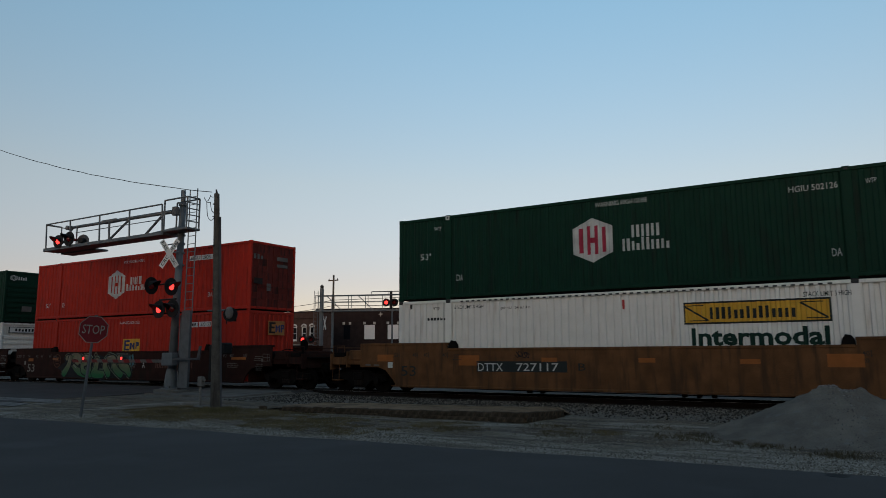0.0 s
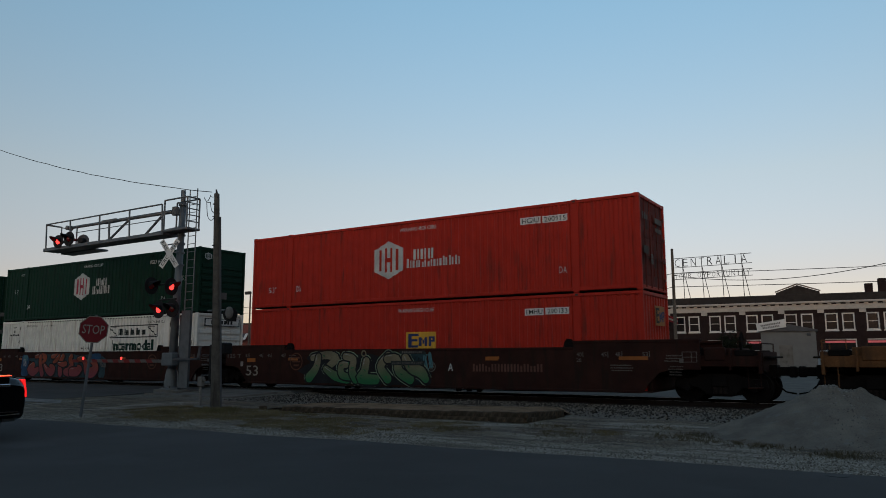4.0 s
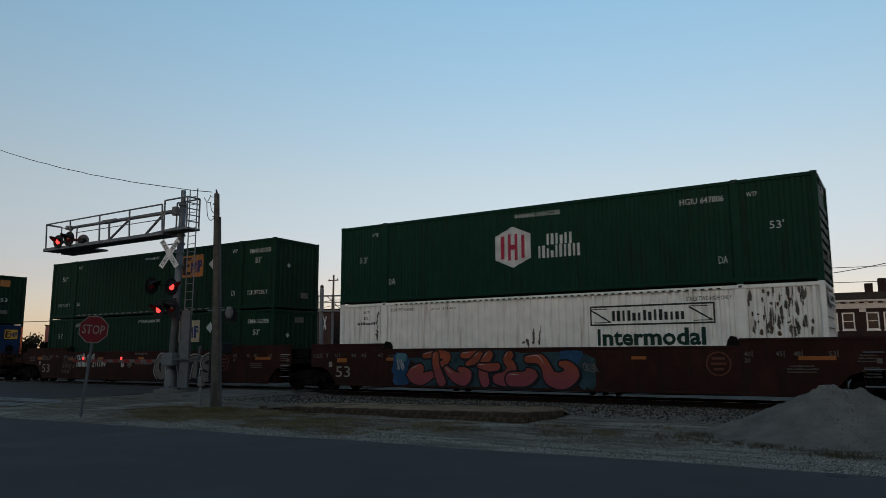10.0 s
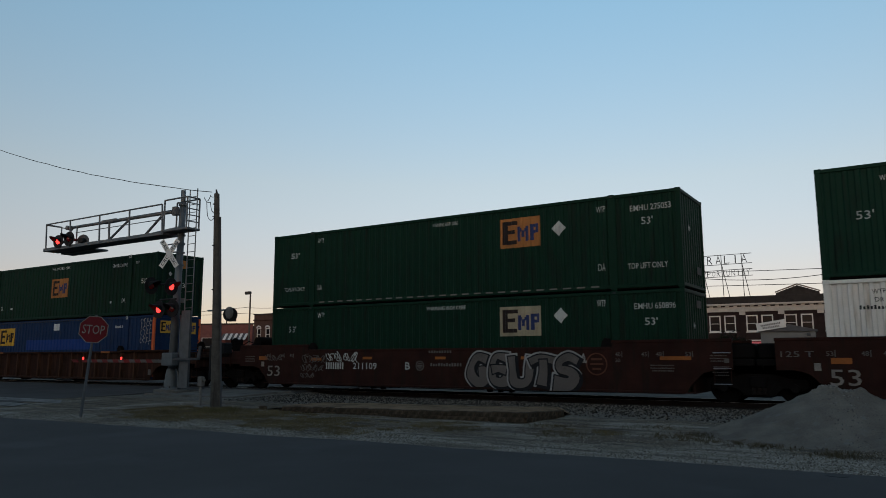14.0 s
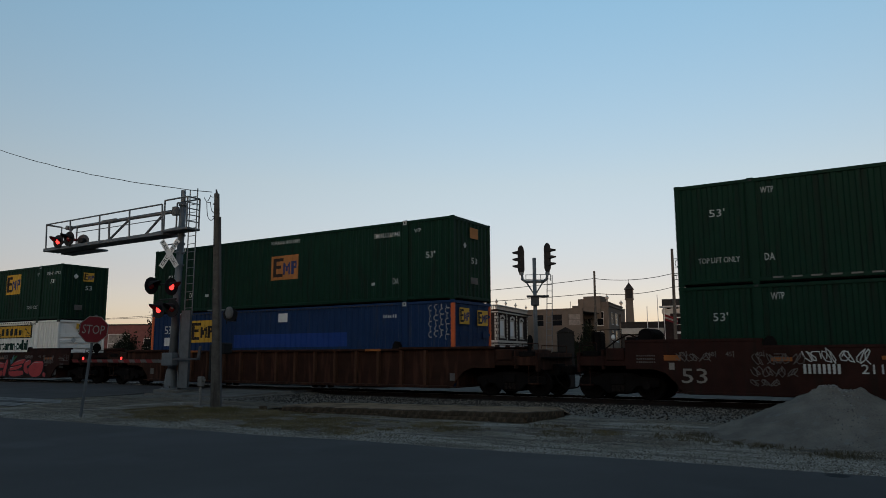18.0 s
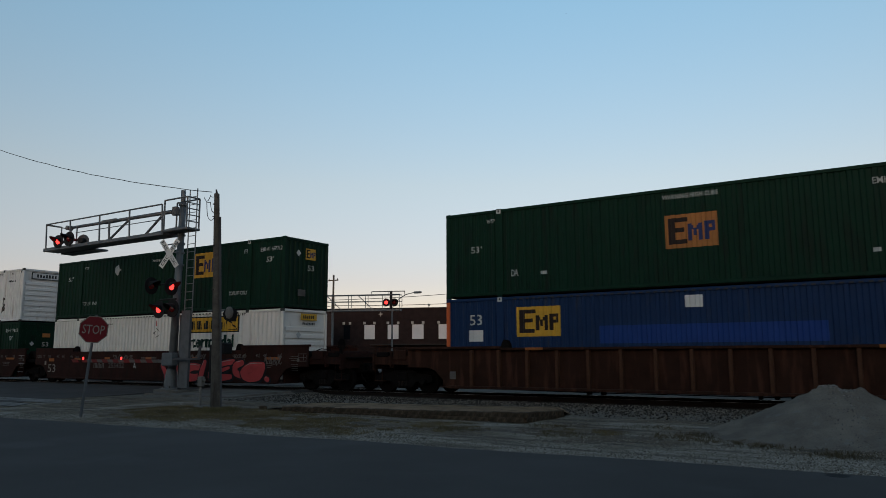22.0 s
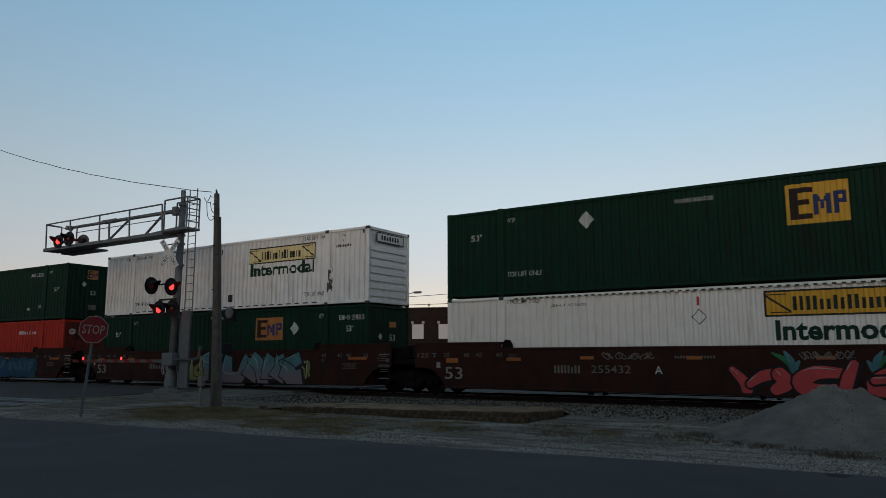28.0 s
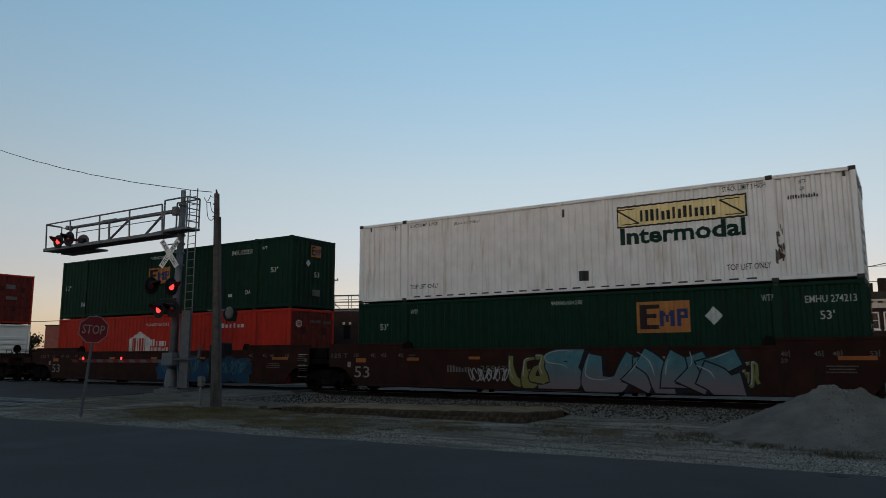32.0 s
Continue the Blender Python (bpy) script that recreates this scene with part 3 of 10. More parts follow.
def old_platform():
    """Low earth platform held by a worn edge of paving bricks, beside the ballast."""
    t = thing("brick_platform", (0, 0, 0), "low brown earth platform with a worn edge of paving bricks", "platform")
    rng, x0, x1, y0 = random.Random(5), -14.9, -6.95, 14.05

    def top(x):
        return 0.10 + 0.12 * (x - x0) / (x1 - x0)

    s, n, rows = Shape(), 60, 10
    for j in range(rows + 1):
        for i in range(n + 1):
            y = y0 + 0.09 + 2.6 * j / rows
            x = x0 + (x1 + 0.02 * (y - y0) - x0) * i / n
            y += 0.25 * noise.noise((x * 0.9, 3, 3)) * j / rows
            drop = 0.22 * max(0.0, j / rows - 0.72) / 0.28
            s.v.append(Vector((x, y, top(x) + 0.015 * noise.noise((x * 2.2, y * 2.2, 4)) - drop - (0.04 * (y - y0) if i == n else 0) - 0.06 * max(0.0, (0.6 - (x - x0)) / 0.6))))
    for j in range(rows):
        for i in range(n):
            k = j * (n + 1) + i
            s.f.append((k, k + 1, k + n + 2, k + n + 1))
    part("earth_top", s, M_OLDTOP, t, "trodden brown earth", True)
    meshes = [Shape().box(-0.107, 0.107, -0.05, 0.05, -0.0535, 0.0535, c).mesh("brick", M_OLDBRICK) for c in (0.004, 0.008, 0.014)]
    for course in range(2):
        x = x0 + (0.11 if course else 0.0)
        while x < x1 - 0.1:
            if not (x < x0 + 1.2 and rng.random() < 0.4):
                b = part("brick", rng.choice(meshes), M_OLDBRICK, t, at=(x + 0.105, y0 + 0.04 + rng.uniform(-0.016, 0.016), top(x) - 0.045 - 0.107 * (1 - course) + rng.uniform(-0.008, 0.008)))
                b.rotation_euler = (rng.uniform(-0.05, 0.05), rng.uniform(-0.04, 0.04), rng.uniform(-0.06, 0.06))
            x += 0.215
        y = y0 + 0.06
        while y < y0 + 1.9:
            b = part("brick", rng.choice(meshes), M_OLDBRICK, t, at=(x1 + 0.02 * (y - y0) + rng.uniform(-0.015, 0.015), y + 0.1, top(x1) - 0.045 - 0.107 * (1 - course) - 0.04 * (y - y0)))
            b.rotation_euler = (0, rng.uniform(-0.04, 0.04), radians(89) + rng.uniform(-0.06, 0.06))
            y += 0.21


old_platform()


def gravel_mound():
    """Heap of crushed stone with a blunt top and scree at its foot."""
    s, n, rings = Shape(), 150, 60
    for j in range(rings + 1):
        f = j / rings
        for i in range(n):
            a = 2 * math.pi * i / n
            reach = 2.70 + 0.2 * noise.noise((math.cos(a) * 1.4, math.sin(a) * 1.4, 4))
            r = reach * f
            x, y = r * math.cos(a), r * math.sin(a) * 0.9
            h = min(0.98 * max(0.0, 1 - f) ** 1.42, 0.80)
            # crusted, broken rim round the blunt top
            crust = noise.noise((x * 3.1, y * 3.1, 9))
            if f < 0.16:
                h += 0.05 * (1 if crust > 0.05 else 0)
            h += (0.05 * noise.noise((x * 2.2, y * 2.2, 1)) + 0.03 * noise.noise((x * 7, y * 7, 2)) + 0.022 * noise.noise((x * 19, y * 19, 3))) * min(1, (1 - f) * 4)
            s.v.append(Vector((x, y, h - 0.05 * f)))
    for j in range(rings):
        for i in range(n):
            s.f.append((j * n + i, (j + 1) * n + i, (j + 1) * n + (i + 1) % n, j * n + (i + 1) % n))
    ob = new("gravel_mound", s.mesh("gravel_mound", M_SAND, True))
    ob.location = (-1.12, 14.75, 0.0)
    rng, clods, pebbles = random.Random(21), Shape(), Shape()
    for k in range(3400):
        a, f = rng.uniform(0, 6.28), rng.random() ** 0.75
        if k < 700:
            f = abs(rng.gauss(0.05, 0.10))
        x, y = 2.6 * f * math.cos(a), 2.6 * f * math.sin(a) * 0.9
        h = min(0.98 * max(0.0, 1 - f) ** 1.42, 0.80) - 0.05 * f + (0.05 * noise.noise((x * 2.2, y * 2.2, 1)) + 0.03 * noise.noise((x * 7, y * 7, 2)) + 0.022 * noise.noise((x * 19, y * 19, 3))) * min(1, (1 - f) * 4)
        h += 0.05 if f < 0.16 and noise.noise((x * 3.1, y * 3.1, 9)) > 0.05 else 0
        r = rng.uniform(0.007, 0.020) * (1.4 if k < 700 else 1) * (1.5 if rng.random() < 0.04 else 1)
        v, q = rock(rng, Vector((x, y, h + r * 0.1)), r)
        s2 = clods if k < 700 else pebbles
        base = len(s2.v)
        s2.v += v
        s2.f += [tuple(i + base for i in face) for face in q]
    for name, s2, m2, words in (("dry_crust", clods, M_CLOD, "paler dry clods on the top"), ("scree", pebbles, M_SCREE, "loose stones on the slope")):
        tagged(part(name, s2, m2, ob), words, "", "", "stuff")
    return tagged(ob, "grey heap of crushed stone on the verge", "gravel pile")


gravel_mound()


# ---- crossing signal with cantilever ----
def ladder(parent, x, y, z0, z1, w, name="ladder", along=(1, 0)):
    s = Shape()
    ax, ay = along
    for k in (-0.5, 0.5):
        s.cyl((x + ax * w * k, y + ay * w * k, z0), (x + ax * w * k, y + ay * w * k, z1), 0.022, seg=6)
    rail_part = part(name, s, M_GALV, parent)
    rung = Shape().cyl((-ax * w / 2, -ay * w / 2, 0), (ax * w / 2, ay * w / 2, 0), 0.014, seg=6).mesh("rung", M_GALV)
    n = int((z1 - z0) / 0.31)
    for i in range(n):
        part("rung", rung, M_GALV, rail_part, at=(x, y, z0 + 0.25 + i * 0.31))
    return rail_part


SHADES = []


def disc_xy(shape, c, facing, r, thick, seg=24):
    c, f = Vector(c), Vector(facing).normalized()
    return shape.cyl(c - f * thick / 2, c + f * thick / 2, r, seg=seg)


def flasher(parent, c, facing, lit, r=0.27, lens_r=0.155):
    """Round black backing, hood and red lens of one crossing lamp."""
    c, f = Vector(c), Vector(facing).normalized()
    side = Vector((0, 0, 1)).cross(f).normalized()
    ob = part("lamp_background", disc_xy(Shape(), c, f, r, 0.02), M_BLACK, parent, "round black lamp background")
    part("lamp_housing", Shape().cyl(c - f * 0.03, c - f * 0.22, 0.14, 0.10), M_BLACK, ob)
    hood, n = Shape(), 16
    for i in range(n + 1):
        a = math.pi * (-0.11 + 1.22 * i / n)
        d = 0.02 + 0.42 * max(0, math.sin(a) + 0.35) / 1.35
        out = side * math.cos(a) + Vector((0, 0, 1)) * math.sin(a)
        hood.v += [c + out * (lens_r + 0.02), c + out * (lens_r + 0.02) + f * d, c + out * (lens_r + 0.03) + f * d, c + out * (lens_r + 0.03)]
    for i in range(n):
        for k in range(4):
            hood.f.append((4 * i + k, 4 * i + (k + 1) % 4, 4 * i + 4 + (k + 1) % 4, 4 * i + 4 + k))
    hood.f += [(3, 2, 1, 0), (4 * n, 4 * n + 1, 4 * n + 2, 4 * n + 3)]
    part("hood", hood, M_BLACK, ob)
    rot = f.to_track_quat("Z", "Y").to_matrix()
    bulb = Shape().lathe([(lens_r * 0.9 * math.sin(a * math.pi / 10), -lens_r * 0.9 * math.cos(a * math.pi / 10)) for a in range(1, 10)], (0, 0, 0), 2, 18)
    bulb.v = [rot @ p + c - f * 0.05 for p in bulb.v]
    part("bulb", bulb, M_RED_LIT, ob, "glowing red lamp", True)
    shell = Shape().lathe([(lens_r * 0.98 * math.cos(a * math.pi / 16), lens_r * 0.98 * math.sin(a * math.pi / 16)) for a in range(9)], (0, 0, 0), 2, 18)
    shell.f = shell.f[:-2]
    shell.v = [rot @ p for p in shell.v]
    # Added half shell: covers the bulb to stand in for its off state.
    shade = part("turning_shade", shell, M_RED_DIM, ob, "added dark red shade that turns to cover the lit lamp", True, at=c - f * 0.05)
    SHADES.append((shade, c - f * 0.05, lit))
    return ob


def crossbuck(parent, c, facing, size=1.2, wide=0.21):
    """Two white crossed boards with black words."""
    c, f = Vector(c), Vector(facing).normalized()
    ang = math.degrees(math.atan2(f.x, -f.y))
    for k, (turn, words) in enumerate(((55, ("CROSSING",)), (-55, ("RAIL", "ROAD")))):
        board = new("crossbuck_board", Shape().box(-size / 2, size / 2, -0.012, 0.0, -wide / 2, wide / 2, 0.004).mesh("crossbuck_board", M_SIGNWHITE))
        board.parent = parent
        off = f * (0.016 * k)
        board.matrix_basis = Matrix.Translation(c + off) @ pose(0, 0, 0, 0, 0, ang) @ pose(0, 0, 0, 0, -turn, 0)
        tagged(board, "white crossbuck board with black lettering")
        if k == 0:
            letters(board, words[0], 0, 0, size * 0.88, wide * 0.62, M_DECALBLACK, -0.016)
        else:
            letters(board, words[0], -size * 0.28, 0, size * 0.34, wide * 0.62, M_DECALBLACK, -0.016)
            letters(board, words[1], size * 0.28, 0, size * 0.34, wide * 0.62, M_DECALBLACK, -0.016)


def cantilever_signal():
    mx, my = -23.86, 18.38
    t = thing("crossing_signal", (0, 0, 0), "galvanised railway crossing signal with cantilever gantry and lowered gate", "crossing signal")
    part("footing", Shape().box(mx - 0.75, mx + 0.7, my - 0.5, my + 0.5, -0.2, 0.17, 0.03), M_CONCRETE, t, "concrete footing")
    part("base_flange", Shape().lathe([(0.40, 0.17), (0.40, 0.21), (0.27, 0.25), (0.21, 0.75), (0.17, 0.95)], (mx - 0.28, my - 0.05, 0), 2, 20), M_GALV, t)
    for a in range(8):
        part("anchor_bolt", Shape().cyl((mx - 0.28 + 0.33 * math.cos(a * 0.785), my - 0.05 + 0.33 * math.sin(a * 0.785), 0.2), (mx - 0.28 + 0.33 * math.cos(a * 0.785), my - 0.05 + 0.33 * math.sin(a * 0.785), 0.29), 0.022, seg=6), M_CAST, t)
    part("mast", Shape().cyl((mx - 0.28, my - 0.05, 0.2), (mx - 0.14, my, 7.5), 0.165, 0.125, 20), M_GALV, t, "thick galvanised mast", True)
    part("mast_top", Shape().cyl((mx - 0.15, my, 7.4), (mx - 0.16, my, 8.0), 0.095, 0.095, 14), M_GALV, t, "", True)
    part("mast_collar", Shape().cyl((mx - 0.14, my, 7.36), (mx - 0.14, my, 7.46), 0.17, 0.17, 20), M_GALV, t)
    for z in (4.95, 5.45, 5.8, 6.15):
        part("mast_band", Shape().cyl((mx - 0.17, my, z), (mx - 0.17, my, z + 0.06), 0.17, 0.17, 18), M_GALV, t)
    # ladder guard on the back of the mast
    part("ladder_guard", Shape().box(mx + 0.50, mx + 0.54, my - 0.32, my + 0.15, 0.25, 3.15, 0.006), M_GUARD, t, "grey sheet ladder guard")
    part("ladder_guard", Shape().box(mx + 0.54, mx + 1.02, my - 0.34, my - 0.32, 0.25, 3.15, 0.006), M_GUARD, t, "grey sheet ladder guard")
    ladder(t, mx + 0.76, my - 0.22, 3.0, 7.9, 0.44)
    part("conduit", Shape().cyl((mx + 0.26, my - 0.15, 0.2), (mx + 0.26, my - 0.15, 3.0), 0.035, seg=8), M_GALV, t)
    # gantry
    x1, zb, zt = -33.12, 6.40, 7.45
    part("arm", Shape().cyl((mx - 0.1, my, 6.40), (-26.4, my, 6.30), 0.17, 0.13, 14), M_GALV, t, "tubular lower arm", True)
    part("walkway", Shape().box(x1 - 0.15, -24.6, my - 0.42, my + 0.30, zb - 0.20, zb - 0.10, 0.01), M_GALV, t, "narrow steel walkway")
    part("kick_plate", Shape().box(x1 - 0.1, -24.7, my - 0.435, my - 0.422, zb - 0.19, zb - 0.06), M_GALV, t)
    part("lamp_platform", Shape().box(x1 + 0.05, -30.3, my + 0.302, 19.3, zb - 0.26, zb - 0.18, 0.01), M_GALV, t, "steel step under the lamps")
    part("upper_chord", Shape().cyl((mx - 0.1, my, 7.20), (-31.97, my, 7.24), 0.085, 0.065, 10), M_GALV, t, "", True)
    part("chord_end", Shape().cyl((-31.97, my - 0.14, 7.24), (-31.97, my + 0.14, 7.24), 0.10, seg=10), M_GALV, t)
    part("chord_clamp", Shape().box(-29.3, -28.3, my - 0.14, my + 0.1, 7.16, 7.30, 0.02), M_GALV, t)
    rail_y = my - 0.42
    part("guard_rail", Shape().cyl((x1, rail_y, zt), (-24.78, rail_y, zt), 0.034, seg=8), M_GALV, t)
    part("mid_rail", Shape().cyl((-30.7, rail_y, 6.85), (-24.61, rail_y, 6.83), 0.018, seg=6), M_GALV, t)
    for xx in (x1, -31.2, -28.98, -26.88, -24.74):
        part("guard_post", Shape().cyl((xx + 0.08, rail_y, zb - 0.12), (xx, rail_y, zt), 0.036, seg=8), M_GALV, t)
    part("inner_post", Shape().cyl((-28.7, my - 0.1, zb - 0.1), (-28.75, my - 0.1, 7.2), 0.045, seg=8), M_GALV, t)
    for xa, xb in ((-28.65, -27.27), (-26.13, -25.0)):
        part("brace", Shape().cyl((xa, my - 0.2, 6.30), (xb, my - 0.15, 7.12), 0.05, seg=8), M_GALV, t)
    part("end_rail", Shape().tube([(x1, rail_y, zt), (x1, my + 0.30, zt), (x1, my + 0.30, zb - 0.1)], 0.030), M_GALV, t)
    part("end_rail", Shape().cyl((x1, rail_y, 7.42), (-31.97, my, 7.2), 0.022, seg=6), M_GALV, t)
    # mast platform with cage
    part("platform", Shape().box(-24.52, -23.06, my - 0.52, my + 0.12, 6.28, 6.36, 0.01), M_GALV, t, "small steel platform round the mast")
    cage = [(-24.47, my - 0.5), (-23.1, my - 0.5), (-23.1, my + 0.08), (-24.47, my + 0.08)]
    for i in range(4):
        a, b = cage[i], cage[(i + 1) % 4]
        part("cage_post", Shape().cyl((*a, 6.3), (*a, 7.55), 0.034, seg=8), M_GALV, t)
        if i != 3:
            part("cage_rail", Shape().cyl((*a, 7.55), (*b, 7.55), 0.034, seg=8), M_GALV, t)
        if i == 1:
            for z in (6.6, 6.85, 7.1, 7.33):
                part("cage_rail", Shape().cyl((*a, z), (*b, z), 0.022, seg=8), M_GALV, t)
    part("junction_box", Shape().box(-24.25, -24.02, my - 0.34, my - 0.14, 6.95, 7.3, 0.02), M_GUARD, t)
    # lamps on the gantry
    part("lamp_bar", Shape().cyl((-32.3, my - 0.3, 6.55), (-30.5, my - 0.3, 6.55), 0.05, seg=8), M_BLACK, t)
    part("lamp_hanger", Shape().cyl((-31.35, my - 0.28, 6.2), (-31.35, my - 0.28, 7.24), 0.045, seg=8), M_GALV, t)
    part("lamp_hanger", Shape().cyl((-31.0, my - 0.2, 6.2), (-31.0, my - 0.2, 7.2), 0.03, seg=8), M_GALV, t)
    face = Vector((0.17, -1, 0))
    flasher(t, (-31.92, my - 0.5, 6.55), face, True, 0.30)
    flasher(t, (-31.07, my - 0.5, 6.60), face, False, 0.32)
    away = part("lamp_background", disc_xy(Shape(), (-30.64, my - 0.1, 6.52), (-0.4, 1, 0), 0.29, 0.02), M_DARKGREY, t, "round lamp background seen from behind")
    part("lamp_housing", Shape().cyl((-30.61, my - 0.12, 6.50), (-30.40, my - 0.38, 6.50), 0.15, 0.11), M_BLACK, away)
    part("lamp_visor", Shape().cyl((-30.5, my + 0.05, 6.42), (-30.0, my + 0.25, 6.42), 0.07, 0.06, 8), M_BLACK, away)
    # crossbuck and mast lamps
    crossbuck(t, (mx - 0.23, my - 0.45, 5.40), (0.30, -1, 0), 1.28, 0.22)
    part("crossbuck_clamp", Shape().box(mx - 0.45, mx + 0.2, my - 0.40, my - 0.36, 5.42, 5.47), M_GALV, t)
    part("crossbuck_clamp", Shape().box(mx - 0.45, mx + 0.2, my - 0.40, my - 0.36, 5.75, 5.80), M_GALV, t)
    part("cross_arm", Shape().cyl((mx - 1.0, my - 0.38, 4.22), (mx + 0.1, my - 0.38, 4.22), 0.035, seg=8), M_BLACK, t)
    part("cross_arm", Shape().cyl((mx - 0.9, my - 0.3, 3.62), (mx + 0.1, my - 0.3, 3.62), 0.035, seg=8), M_BLACK, t)
    f1, f2 = Vector((0.08, -1, 0)), Vector((1.0, 0.15, 0))
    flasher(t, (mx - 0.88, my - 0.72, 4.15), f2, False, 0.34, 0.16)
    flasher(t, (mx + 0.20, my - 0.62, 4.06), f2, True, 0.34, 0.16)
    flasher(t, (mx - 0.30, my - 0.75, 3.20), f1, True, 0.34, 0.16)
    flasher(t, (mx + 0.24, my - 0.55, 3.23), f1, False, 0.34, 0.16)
    # gate mechanism and arm
    part("gate_mechanism", Shape().box(mx - 0.18, mx + 0.42, my - 0.62, my - 0.30, 1.06, 1.56, 0.03), M_GALV, t, "grey gate mechanism box")
    part("gate_bracket", Shape().box(mx - 0.4, mx + 0.1, my - 0.4, my + 0.2, 1.2, 1.5, 0.02), M_GALV, t)
    gx = mx - 0.3
    arm = part("gate_arm", Shape().box(-29.35, gx, my - 0.52, my - 0.47, 1.18, 1.30, 0.01), M_DECALDIM, t, "red and white striped gate arm")
    for i in range(8):
        xa = gx - 0.5 - i * 0.72
        part("gate_stripe", Shape().prism([(xa, 1.178), (xa - 0.36, 1.178), (xa - 0.48, 1.302), (xa - 0.12, 1.302)], 1, my - 0.523, my - 0.467), mat("gate_stripe_red", (0.11, 0.012, 0.012), 0.5) if "gate_stripe_red" not in bpy.data.materials else bpy.data.materials["gate_stripe_red"], arm)
    for xx in (-29.19, -26.57):
        part("gate_lamp", Shape().cyl((xx, my - 0.6, 1.30), (xx, my - 0.6, 1.40), 0.03, seg=10), M_RED_LIT, arm, "small glowing red gate lamp")
    part("counterweight_arm", Shape().box(mx + 0.35, mx + 1.9, my - 0.55, my - 0.5, 1.28, 1.36, 0.01), M_DARKGREY, t)
    part("counterweight_arm", Shape().prism([(mx + 1.75, 1.28), (mx + 1.9, 1.28), (mx + 1.97, 1.8), (mx + 1.87, 1.8)], 1, my - 0.55, my - 0.5), M_DARKGREY, t)
    return t


cantilever_signal()


def wood_pole():
    t = thing("utility_pole", (-15.58, 13.28, 0), "weathered grey wooden utility pole", "utility pole")
    s, n, rings = Shape(), 14, 18
    for j in range(rings + 1):
        f = j / rings
        r = 0.155 - 0.085 * f ** 0.7
        for i in range(n):
            a = 2 * math.pi * i / n
            k = r * (1 + 0.05 * noise.noise((math.cos(a) * 2, math.sin(a) * 2, f * 3)))
            s.v.append(Vector((k * math.cos(a) - 0.19 * f, k * math.sin(a) - 0.12 * f, 5.86 * f - 0.1 * (1 - f))))
    for j in range(rings):
        for i in range(n):
            s.f.append((j * n + i, j * n + (i + 1) % n, (j + 1) * n + (i + 1) % n, (j + 1) * n + i))
    s.f.append(tuple(range(rings * n, (rings + 1) * n)))
    part("pole", s, M_WOOD, t, "", True)
    part("top_pin", Shape().cyl((-0.19, -0.12, 5.84), (-0.22, -0.12, 5.98), 0.035, 0.02, 8), M_CAST, t)
    for z in (5.55, 5.2, 4.4, 3.2):
        f = z / 5.86
        part("bolt", Shape().cyl((-0.19 * f, -0.12 * f - 0.19 + 0.06 * f, z), (-0.19 * f, -0.12 * f, z), 0.018, seg=6), M_CAST, t)
    part("conduit", Shape().cyl((0.16, 0.02, 0.0), (-0.06, -0.08, 5.2), 0.025, seg=8), M_DARKGREY, t)


wood_pole()


def cable(name, pts, r, label, sag=0.0, n=18, wiggle=0.0):
    """A hanging wire through the given points."""
    rng, s = random.Random(len(name) + int(abs(pts[0][0]) * 10)), Shape()
    line = []
    for a, b in zip(pts, pts[1:]):
        a, b = Vector(a), Vector(b)
        for i in range(0 if not line else 1, n + 1):
            f = i / n
            p = a.lerp(b, f)
            p.z -= 4 * sag * f * (1 - f)
            if wiggle and 0 < i < n:
                p.z += rng.uniform(-wiggle, wiggle)
            line.append(p)
    s.tube(line, r, 5)
    return tagged(new(name, s.mesh(name, M_BLACK)), label, "cable")


cable("service_wire", [(-16.03, 13.2, 5.95), (-40.03, 13.3, 13.85)], 0.011, "thin black wire that sags from the wooden pole", 0.835, 44, 0.010)
cable("loop_wire", [(-15.7, 13.1, 5.3), (-16.0, 13.2, 5.15), (-16.3, 13.3, 5.35), (-16.35, 13.3, 5.75), (-16.2, 13.3, 5.9)], 0.010, "loose loop of black wire at the pole top", 0.05, 8)
cable("loop_wire", [(-15.7, 13.1, 5.42), (-15.95, 13.2, 5.38), (-16.2, 13.3, 5.7), (-16.6, 13.4, 5.92)], 0.009, "loose loop of black wire at the pole top", 0.07, 8)
cable("loop_wire", [(-15.65, 13.1, 5.75), (-15.85, 13.2, 5.82), (-16.25, 13.35, 5.88)], 0.008, "loose loop of black wire at the pole top", 0.03, 6)


